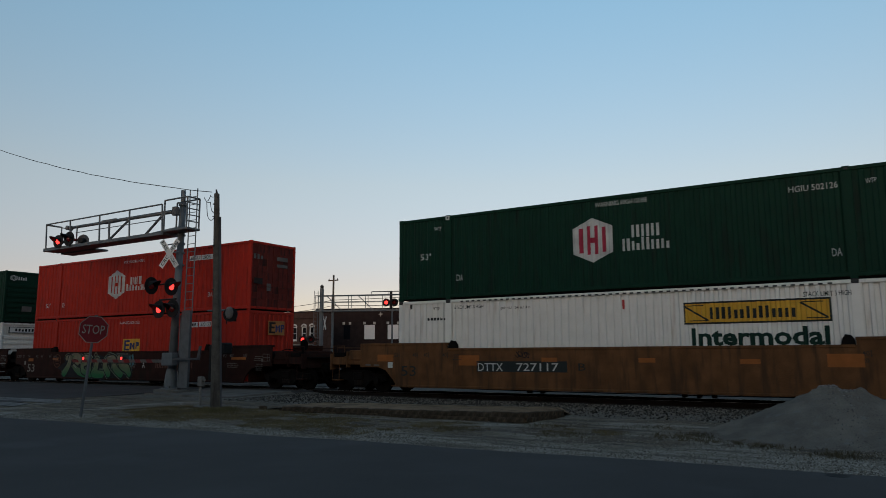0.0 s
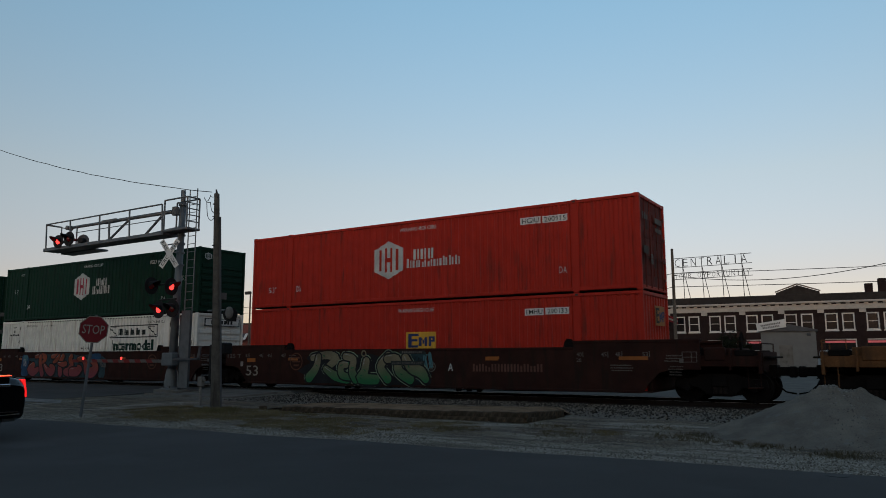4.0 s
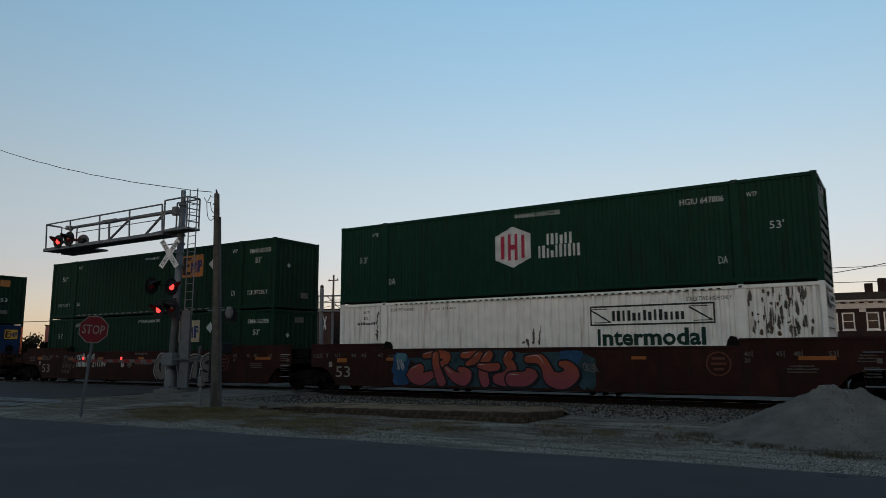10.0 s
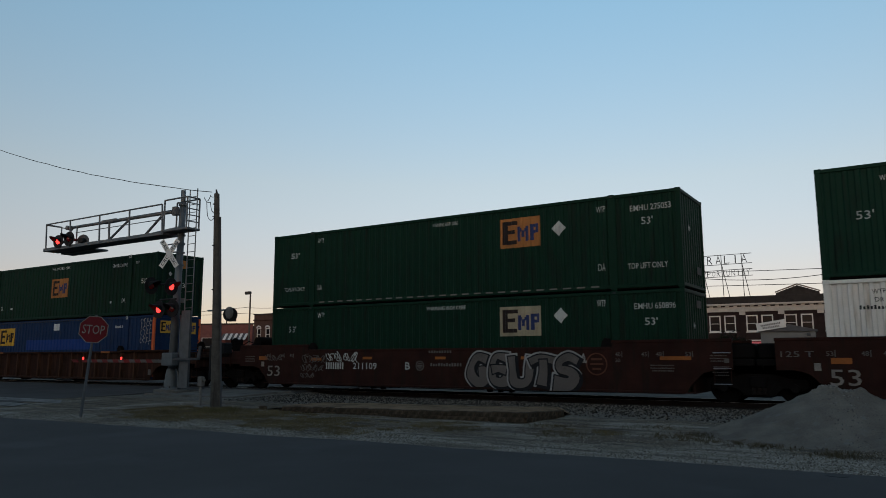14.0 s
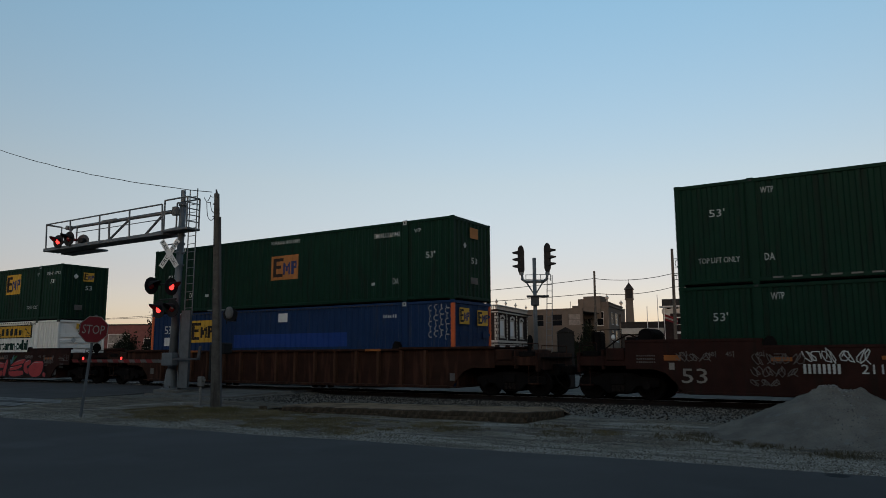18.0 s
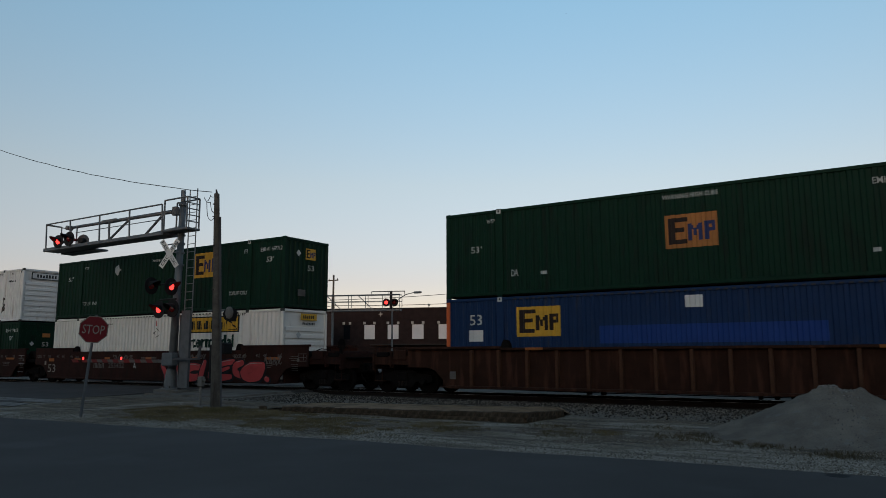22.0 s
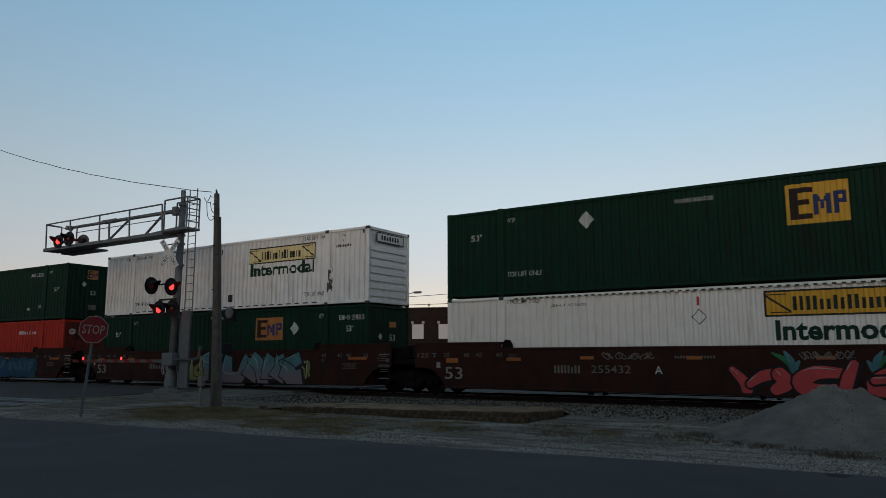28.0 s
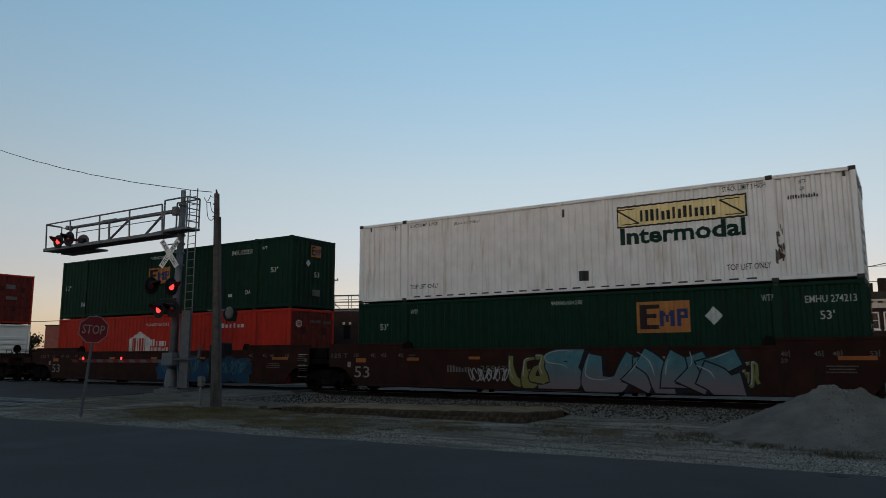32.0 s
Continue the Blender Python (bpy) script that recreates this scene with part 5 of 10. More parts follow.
            if brake_end and k == -1:
                # air tank, valve and hand brake above the deck
                tank = part("air_tank", Shape().cyl((at(1.10), 0.30, 1.98), (at(1.10), 1.45, 1.98), 0.21, seg=18), M_TRUCK, t, "black air tank above the deck")
                for y in (0.55, 1.20):
                    part("tank_strap", Shape().cyl((at(1.10), y - 0.03, 1.98), (at(1.10), y + 0.03, 1.98), 0.218, seg=18), M_TRUCK, tank)
                    part("tank_foot", bx(0.95, 1.25, y - 0.05, y + 0.05, 1.30, 1.82, 0.01), M_TRUCK, tank)
                part("valve_box", bx(1.48, 1.78, 0.55, 1.0, 1.58, 1.92, 0.04), M_TRUCK, t)
                stand = part("hand_brake_housing", bx(2.50, 2.72, 0.40, 0.85, 1.37, 2.12, 0.05), M_TRUCK, t)
                part("hand_brake_wheel", Shape().lathe([(0.23, -0.014), (0.258, 0.0), (0.23, 0.014), (0.206, 0.0)], (at(2.78), 0.62, 1.92), 0, 20), M_TRUCK, stand)
                for i in range(4):
                    a = math.pi / 4 * i
                    part("wheel_arm", Shape().tube([(at(2.78), 0.62 - 0.23 * math.cos(a), 1.92 - 0.23 * math.sin(a)), (at(2.78), 0.62 + 0.23 * math.cos(a), 1.92 + 0.23 * math.sin(a))], 0.010), M_TRUCK, stand)
                part("air_pipe", Shape().tube([(at(1.30), 0.45, 1.90), (at(1.60), 0.30, 2.02), (at(1.95), 0.25, 1.85), (at(2.30), 0.22, 1.60), (at(2.55), 0.22, 1.32)], 0.024), M_TRUCK, t)
                part("end_rail", Shape().tube([(at(1.72), 0.02, 1.58), (at(1.72), 0.02, 2.16), (at(2.35), 0.02, 2.16), (at(2.35), 0.02, 1.40)], 0.017), M_TRUCK, t)
            if k == 1:
                wheel = part("brake_wheel", Shape().lathe([(0.20, -0.012), (0.225, 0.0), (0.20, 0.012), (0.18, 0.0)], (at(2.5), 0.62, 1.85), 0, 18), M_TRUCK, t)
                part("brake_stand", Shape().box(at(2.44), at(2.5), 0.55, 0.69, 1.3, 1.9), M_TRUCK, t)
        else:
            part("end_casting", bx(0.75, 1.69, 0.25, CW - 0.25, 1.30, 1.72, 0.05), M_TRUCK, t)
            if k == 1:
                for zr in (0.64, 1.06, 1.47):
                    part("ladder_rung", Shape().tube([(at(0.72), -0.205, zr), (at(0.72), -0.26, zr), (at(1.15), -0.26, zr), (at(1.15), -0.205, zr)], 0.013), M_STEEL, t)
                part("ladder_hanger", Shape().tube([(at(0.72), -0.21, 1.02), (at(0.72), -0.21, 0.62)], 0.014), m, t)
                part("ladder_hanger", Shape().tube([(at(1.15), -0.21, 1.02), (at(1.15), -0.21, 0.62)], 0.014), m, t)
        if kind == "share" and (left_truck or k == 1):
            if k == -1:
                truck(t, at(1.71))
    return t


XA, XB, XC, XD, XE, XF, XG, XH, XI = -15.106, -38.813, -58.290, -77.897, -101.505, -125.273, -144.839, -164.413, -188.10

car_a = well_car(XA, M_YELLOW_WELL, "ochre yellow steel well car with black number panel")
car_b = well_car(XB, M_WELL, "brown steel well car with green and white graffiti", left="share")
car_c = well_car(XC, M_WELL, "brown steel well car with pink and blue graffiti", left="share", right="share")
car_d = well_car(XD, M_WELL, "brown steel well car with white outline graffiti", right="share", brake_end=True)
car_e = well_car(XE, M_RIB_WELL, "rusty brown well car with upright side ribs", ribbed=True, chord=None)
car_f = well_car(XF, M_WELL, "brown steel well car with red graffiti", left="share")
car_g = well_car(XG, M_WELL, "brown steel well car with pale blue graffiti", left="share", right="share")
car_h = well_car(XH, M_WELL, "brown steel well car with blue graffiti", right="share")
car_i = well_car(XI, M_WELL, "brown steel well car at the end of view", left="free")

box_a1 = container(XA, TOP_BASE, M_GREEN, "dark green corrugated container with white hexagon logo", depth=0.028)
box_a0 = container(XA, LOW_BASE, M_WHITE, "white corrugated container with yellow logo panel", depth=0.056, pitch=0.24, slots="top", cast_mat=M_CAST)
box_b1 = container(XB, TOP_BASE, M_RED, "red corrugated container with white hexagon logo", end="doors", depth=0.036, door_mat=M_DOORRED)
box_b0 = container(XB, LOW_BASE, M_RED, "red corrugated container with yellow and navy logo", depth=0.036)
box_c1 = container(XC, TOP_BASE, M_GREEN, "dark green container with white hexagon logo and ribbed end", end="ribs", depth=0.028)
box_c0 = container(XC, LOW_BASE, M_WHITE_OLD, "white corrugated container with peeling paint at one end", depth=0.052, pitch=0.24, end="ribs", slots="top")
box_d1 = container(XD, TOP_BASE, M_GREEN2, "green corrugated container with orange logo and slotted rail", depth=0.034, slots="pale")
box_d0 = container(XD, LOW_BASE, M_GREEN2, "green corrugated container with orange logo and white diamond", depth=0.034)
box_e1 = container(XE, TOP_BASE, M_GREEN2, "green corrugated container with faded orange logo", depth=0.034)
box_e0 = container(XE, LOW_BASE, M_BLUE, "blue corrugated container with orange corner posts", end="doors", depth=0.036, post_mat=M_ORANGE, slots="top")
box_f1 = container(XF, TOP_BASE, M_GREEN2, "green corrugated container with yellow logo and white diamond", depth=0.034)
box_f0 = container(XF, LOW_BASE, M_WHITE, "white corrugated container with yellow logo panel", depth=0.056, pitch=0.24, end="ribs", slots="top", cast_mat=M_CAST)
box_g1 = container(XG, TOP_BASE, M_CHALK, "white corrugated container with cream logo panel and ribbed end", depth=0.052, pitch=0.24, end="ribs", slots="low", cast_mat=M_CAST)
box_g0 = container(XG, LOW_BASE, M_GREEN2, "green corrugated container with orange logo and white diamond", end="doors", depth=0.034)
box_h1 = container(XH, TOP_BASE, M_GREEN2, "green corrugated container with faded orange logo", depth=0.034)
box_h0 = container(XH, LOW_BASE, M_RED, "red corrugated container with white house-shaped logo", end="doors", depth=0.036, door_mat=M_DOORRED)
box_i1 = container(XI, TOP_BASE, M_RED, "red corrugated container with dark maroon doors", end="doors", depth=0.036, door_mat=M_DOORRED)
box_i0 = container(XI, LOW_BASE, M_WHITE, "white corrugated container with ribbed end", depth=0.056, pitch=0.24, end="ribs")


# ---- lettering, logos and graffiti on the train ----
RIDGE = 0.026
PLATE = -0.206


def fold_line(parent):
    """(x, depth) corners of the folds of a container's side."""
    pitch, depth = FOLDS[parent.name]
    n = int(round((CL - 0.16) / pitch))
    p = (CL - 0.16) / n
    return [(0.08 + (i + f) * p, d * depth) for i in range(n + 1) for f, d in FOLD]


def fold_at(line, q):
    for (a, da), (b, db) in zip(line, line[1:]):
        if a <= q <= b:
            return da + (db - da) * (q - a) / (b - a)
    return 0.0


def folded(parent, name, x, z, w, h, material, off=0.004):
    """A painted panel that follows the folds of a container's side."""
    line, x0, x1 = fold_line(parent), x - w / 2, x + w / 2
    xs = [x0] + [a for a, _ in line if x0 < a < x1] + [x1]
    s = Shape()
    for q in xs:
        s.v += [Vector((q, 0.03 - off + fold_at(line, q), z - h / 2)), Vector((q, 0.03 - off + fold_at(line, q), z + h / 2))]
    s.f = [(2 * i, 2 * i + 2, 2 * i + 3, 2 * i + 1) for i in range(len(xs) - 1)]
    return part(name, s, material, parent)


DECALS = ("lettering", "logo_frame", "logo_sign", "logo_mark", "hexagon_logo", "placard", "placard_face", "spray_tag", "peeled_patch", "house_logo", "painted_patch")


def press_decals(box):
    """Presses the paint of a container's side into its folds and over its posts."""
    line = fold_line(box)
    posts = [(2.05 - 0.13, 2.05 + 0.13), (CL - 2.05 - 0.13, CL - 2.05 + 0.13)]
    cuts = sorted([a for a, _ in line] + [e for p in posts for e in p])
    for ob in [o for o in box.children if o.name.split(".")[0] in DECALS]:
        if abs(ob.rotation_euler[2]) > 0.1 or ob.data is None:
            continue
        m = ob.matrix_basis
        pts = [m @ v.co for v in ob.data.vertices]
        ys, lo, hi = [p.y for p in pts], min(p.x for p in pts), max(p.x for p in pts)
        if max(ys) > 0.05 or hi > CL + 0.01 or hi - lo < 0.06 or max(ys) - min(ys) > 0.03:
            continue
        bm = bmesh.new()
        bm.from_mesh(ob.data)
        bm.transform(m)
        for c in cuts:
            if lo < c < hi:
                bmesh.ops.bisect_plane(bm, geom=bm.verts[:] + bm.edges[:] + bm.faces[:], dist=1e-5, plane_co=(c, 0, 0), plane_no=(1, 0, 0))
        for v in bm.verts:
            x = v.co.x
            if any(a + 1e-4 < x < b - 1e-4 for a, b in posts):
                v.co.y -= 0.026
            else:
                v.co.y += fold_at(line, x)
        me = bpy.data.meshes.new(ob.data.name)
        bm.to_mesh(me)
        bm.free()
        me.materials.clear()
        me.materials.append(ob.data.materials[0])
        ob.data = me
        ob.matrix_basis = Matrix()


def polygon_plate(parent, name, pts, material, y, end=False):
    s, n = Shape(), len(pts)
    s.v = [Vector((y, a, b)) if end else Vector((a, y, b)) for a, b in pts]
    s.f = [tuple(range(n))]
    return part(name, s, material, parent)


def hexagon(parent, x, z, w, h, mark, y=RIDGE - 0.004, end=False):
    """White hexagon with dark upright bars and a crossbar."""
    pts = [(x, z - h / 2), (x + w / 2, z - h * 0.29), (x + w / 2, z + h * 0.29), (x, z + h / 2), (x - w / 2, z + h * 0.29), (x - w / 2, z - h * 0.29)]
    k = 1 if end else -1
    polygon_plate(parent, "hexagon_logo", pts, M_DECALWHITE, y, end)
    s = Shape()
    for a, b, c, d in ((-0.34, -0.24, -0.28, 0.28), (-0.14, -0.05, -0.32, 0.32), (0.05, 0.14, -0.32, 0.32), (0.24, 0.34, -0.28, 0.28), (-0.05, 0.05, -0.06, 0.06)):
        if end:
            s.box(y, y + 0.004, x + a * w, x + b * w, z + c * h, z + d * h)
        else:
            s.box(x + a * w, x + b * w, y - 0.004, y, z + c * h, z + d * h)
    part("logo_mark", s, mark, parent)


def block_logo(parent, x, z, w, h, ground, dark, blue, y=RIDGE, end=False, fold=True):
    """Square logo panel with a large dark sign and two smaller blue ones."""
    if end:
        flat(parent, "logo_panel", x, z, w, h, ground, y + 0.004, True)
        y0 = y + 0.009
    else:
        if fold:
            folded(parent, "logo_panel", x, z, w, h, ground)
        else:
            flat(parent, "logo_panel", x, z, w, h, ground, y)
        y0 = y - 0.006
    s, b = Shape(), Shape()

    def put(sh, a0, a1, c0, c1):
        if end:
            sh.box(y0 - 0.003, y0, x + a0 * w, x + a1 * w, z + c0 * h, z + c1 * h)
        else:
            sh.box(x + a0 * w, x + a1 * w, y0, y0 + 0.003, z + c0 * h, z + c1 * h)

    put(s, -0.44, -0.30, -0.38, 0.40)
    for c, e in ((-0.38, -0.08), (-0.03, -0.12), (0.27, -0.06)):
        put(s, -0.30, e, c, c + 0.13)
    put(b, -0.06, 0.02, -0.30, 0.20)
    put(b, 0.02, 0.05, 0.02, 0.14)
    put(b, 0.05, 0.11, -0.16, 0.06)
    put(b, 0.11, 0.14, 0.02, 0.14)
    put(b, 0.14, 0.22, -0.30, 0.20)
    put(b, 0.26, 0.34, -0.30, 0.24)
    put(b, 0.34, 0.46, 0.14, 0.24)
    put(b, 0.34, 0.46, -0.06, 0.04)
    put(b, 0.40, 0.46, 0.04, 0.14)
    part("logo_sign", s, dark, parent)
    part("logo_sign", b, blue, parent)


def panel_logo(parent, x, z, w, h, ground, ink, y=RIDGE, outline=True, count=7):
    """Wide logo panel with a scroll at each end and plain bars for its name."""
    if ground:
        folded(parent, "logo_panel", x, z, w, h, ground)
    s, e = Shape(), 0.012 * 4
    y -= 0.006
    if outline:
        s.box(x - w / 2, x + w / 2, y, y + 0.002, z + h / 2 - e, z + h / 2)
        s.box(x - w / 2, x + w / 2, y, y + 0.002, z - h / 2, z - h / 2 + e)
        s.box(x - w / 2, x - w / 2 + e, y, y + 0.002, z - h / 2, z + h / 2)
        s.box(x + w / 2 - e, x + w / 2, y, y + 0.002, z - h / 2, z + h / 2)
    for k in (-1, 1):
        cx = x + k * w * 0.40
        s.add([(cx - 0.10 * w, y, z + 0.30 * h), (cx - 0.10 * w + 0.05, y, z + 0.34 * h), (cx + 0.08 * w, y, z - 0.30 * h), (cx + 0.08 * w - 0.05, y, z - 0.34 * h)], [(0, 1, 2, 3)[::-1]], False)
        s.box(cx - 0.06 * w, cx + 0.08 * w, y, y + 0.002, z - 0.36 * h, z - 0.32 * h)
        s.box(cx - 0.09 * w, cx + 0.05 * w, y, y + 0.002, z + 0.32 * h, z + 0.36 * h)
    part("logo_frame", s, ink, parent)
    bars(parent, x - 0.01 * w, z - 0.02 * h, w * 0.60, h * 0.52, count, ink, y - 0.002, seed=count)


def diamond(parent, x, z, w, material, y=RIDGE - 0.004, end=False, outline=False):
    h = w * 1.06
    polygon_plate(parent, "placard", [(x, z - h / 2), (x + w / 2, z), (x, z + h / 2), (x - w / 2, z)], material, y, end)
    if outline:
        polygon_plate(parent, "placard_face", [(x, z - h * 0.42), (x + w * 0.42, z), (x, z + h * 0.42), (x - w * 0.42, z)], M_WHITE, y + (0.003 if end else -0.003), end)


def ring(parent, x, z, r, material, y=PLATE, width=0.04, fill=True):
    s, n = Shape(), 24
    for i in range(n):
        a = 2 * math.pi * i / n
        s.v += [Vector((x + r * math.cos(a), y, z + r * math.sin(a))), Vector((x + (r - width) * math.cos(a), y, z + (r - width) * math.sin(a)))]
    s.f = [(2 * i, 2 * ((i + 1) % n), 2 * ((i + 1) % n) + 1, 2 * i + 1) for i in range(n)]
    if fill:
        s.box(x - r * 0.6, x + r * 0.6, y, y + 0.002, z - 0.03, z + 0.03)
        s.box(x - r * 0.5, x + r * 0.5, y, y + 0.002, z + 0.10 * r / 0.3, z + 0.16 * r / 0.3)
        s.box(x - r * 0.4, x + r * 0.4, y, y + 0.002, z - 0.16 * r / 0.3, z - 0.10 * r / 0.3)
    part("emblem", s, material, parent)


def stroke(s, pts, r, y):
    """A thick flat painted line with round ends."""
    for a, b in zip(pts, pts[1:]):
        a, b = Vector(a), Vector(b)
        d = (b - a).normalized() if (b - a).length > 1e-6 else Vector((1, 0))
        n, ring_pts = Vector((-d.y, d.x)), []
        for k in range(7):
            w = math.pi * (0.5 + k / 6)
            ring_pts.append(a + (d * math.cos(w) + n * math.sin(w)) * r)
        for k in range(7):
            w = math.pi * (-0.5 + k / 6)
            ring_pts.append(b + (d * math.cos(w) + n * math.sin(w)) * r)
        i0 = len(s.v)
        s.v += [Vector((p.x, y, p.y)) for p in ring_pts]
        s.f.append(tuple(range(i0, i0 + 14)))
        y -= 0.00012
    return y


def band(pts, width, y, grow=0.0):
    """A painted stroke of changing width with mitred corners and pointed feet, in one piece."""
    pts, s, n = [Vector(p) for p in pts], Shape(), len(pts)
    for k, p in enumerate(pts):
        d0 = (p - pts[k - 1]).normalized() if k else (pts[1] - p).normalized()
        d1 = (pts[k + 1] - p).normalized() if k < n - 1 else d0
        m = d0 + d1
        m = m.normalized() if m.length > 0.3 else d0
        side, r = Vector((-m.y, m.x)), (width[k] + grow) / max(0.62, m.dot(d0))
        end = (-m if k == 0 else m if k == n - 1 else Vector((0, 0))) * grow
        a, b = p + side * r + end, p - side * r + end
        s.v += [Vector((a.x, y, min(max(a.y, 0.36), 1.60))), Vector((b.x, y, min(max(b.y, 0.36), 1.60)))]
    s.f = [(2 * k, 2 * k + 1, 2 * k + 3, 2 * k + 2) for k in range(n - 1)]
    return s


FORMS = (
    ((0.00, 0.06), (0.30, 0.10), (0.34, 0.55), (0.28, 0.92), (0.62, 0.96), (0.80, 0.76), (0.62, 0.52), (0.70, 0.30), (1.02, 0.04)),
    ((0.04, 0.90), (0.42, 0.97), (0.70, 0.84), (0.66, 0.45), (0.74, 0.10), (0.40, 0.05), (0.16, 0.24), (0.30, 0.50), (0.60, 0.52)),
    ((0.98, 0.88), (0.60, 0.98), (0.22, 0.84), (0.20, 0.60), (0.60, 0.48), (0.84, 0.30), (0.66, 0.06), (0.02, 0.08)),
    ((0.02, 0.02), (0.20, 0.50), (0.18, 0.96), (0.48, 0.62), (0.52, 0.20), (0.74, 0.60), (0.76, 0.98), (0.98, 0.04)),
    ((0.30, 1.00), (0.20, 0.62), (0.14, 0.20), (0.46, 0.06), (0.80, 0.10), (1.04, 0.24)),
    ((0.92, 0.96), (0.40, 0.92), (0.16, 0.62), (0.18, 0.26), (0.48, 0.06), (0.90, 0.12), (0.88, 0.46), (0.54, 0.46)))
SPRAYS = {}


def spray(top, low, mid, reach):
    """Paint that fades from one can's colour to another's up the side."""
    key = (top.name, low.name, round(mid, 2), round(reach, 2))
    if key not in SPRAYS:
        m = mat("faded_spray_paint", tuple(top["tint"]), 0.75, var=0.22, scale=2.5)
        nt = m.node_tree
        b = nt.nodes["Principled BSDF"]
        old = b.inputs["Base Color"].links[0].from_socket
        tc, sep, ramp, mix = nt.nodes.new("ShaderNodeTexCoord"), nt.nodes.new("ShaderNodeSeparateXYZ"), nt.nodes.new("ShaderNodeMapRange"), nt.nodes.new("ShaderNodeMix")
        mix.data_type = "RGBA"
        nt.links.new(tc.outputs["Object"], sep.inputs[0])
        ramp.inputs["From Min"].default_value, ramp.inputs["From Max"].default_value = mid - reach, mid + reach
        nt.links.new(sep.outputs[2], ramp.inputs["Value"])
        nt.links.new(ramp.outputs[0], mix.inputs[0])
        mix.inputs[6].default_value = (*low["tint"], 1)
        nt.links.new(old, mix.inputs[7])
        nt.links.new(mix.outputs[2], b.inputs["Base Color"])
        SPRAYS[key] = m
    return SPRAYS[key]


def graffiti(parent, x, z, w, h, count, fills, outline, cloud, seed, y=PLATE):
    """Interlocking spray-painted forms, each with its own outline, faded fill and pale edge; no letters."""
    rng = random.Random(seed)
    if cloud:
        s = Shape()
        k, i0 = 40, 0
        for i in range(k):
            a = 2 * math.pi * i / k
            r = 1.0 + 0.16 * noise.noise((math.cos(a) * 2.5, math.sin(a) * 2.5, seed))
            px, pz = math.cos(a), math.sin(a)
            e = max(abs(px), abs(pz)) ** 0.75
            s.v.append(Vector((x + px / e * w * 0.5 * r, y, min(max(z + pz / e * h * 0.5 * r, 0.37), 1.59))))
        s.f.append(tuple(range(k)))
        part("graffiti_ground", s, cloud, parent)
    count = int(count * 1.5)
    step = w / count
    ink = spray(fills[0], fills[-1], z - 0.08 * h, 0.24 * h)
    order = list(range(len(FORMS)))
    rng.shuffle(order)
    yy = y - 0.003
    for i in range(count):
        form = FORMS[order[i % len(order)]]
        wide, lean, lift = step * rng.uniform(1.35, 1.8), rng.uniform(-0.25, 0.35), rng.uniform(-0.03, 0.03)
        x0 = x - w / 2 + i * step - step * 0.06
        flip = rng.random() < 0.3
        pts, width = [], []
        base = min(step * 0.25, h * 0.155)
        for a, b in form:
            a = (1 - a if flip else a) + rng.uniform(-0.13, 0.13)
            b = min(max(b + rng.uniform(-0.10, 0.10), 0.0), 1.0)
            pts.append((x0 + wide * (0.10 + 0.80 * (a + lean * (b - 0.5))), z + h * (b * 0.80 - 0.40 + lift)))
            width.append(base * (1.30 - 0.60 * b) * rng.uniform(0.6, 1.3))
        width[-1] *= 0.55
        smooth, sw = [], []
        for k in range(len(pts) - 1):
            p0, p1, p2, p3 = Vector(pts[max(k - 1, 0)]), Vector(pts[k]), Vector(pts[k + 1]), Vector(pts[min(k + 2, len(pts) - 1)])
            for f in (0.0, 0.34, 0.67):
                q = p1 + (p2 - p0) * 0.5 * f + (p0 * 2 - p1 * 5 + p2 * 4 - p3) * 0.5 * f * f + (p1 * 3 - p0 - p2 * 3 + p3) * 0.5 * f ** 3
                smooth.append((q.x, min(max(q.y, z - h * 0.47), z + h * 0.47)))
                sw.append(width[k] + (width[k + 1] - width[k]) * f)
        smooth.append(pts[-1])
        sw.append(width[-1])
        edge = part("graffiti_form", band(smooth, sw, yy, 0.04), outline, parent)
        part("graffiti_fill", band(smooth, sw, yy - 0.0008), ink, edge)
        up = [(a - sw[k] * 0.5, b + sw[k] * 0.62) for k, (a, b) in enumerate(smooth)][2:len(smooth) // 2]
        part("graffiti_shine", band(up, [0.016] * len(up), yy - 0.0014), M_G_WHITE, edge)
        yy -= 0.002


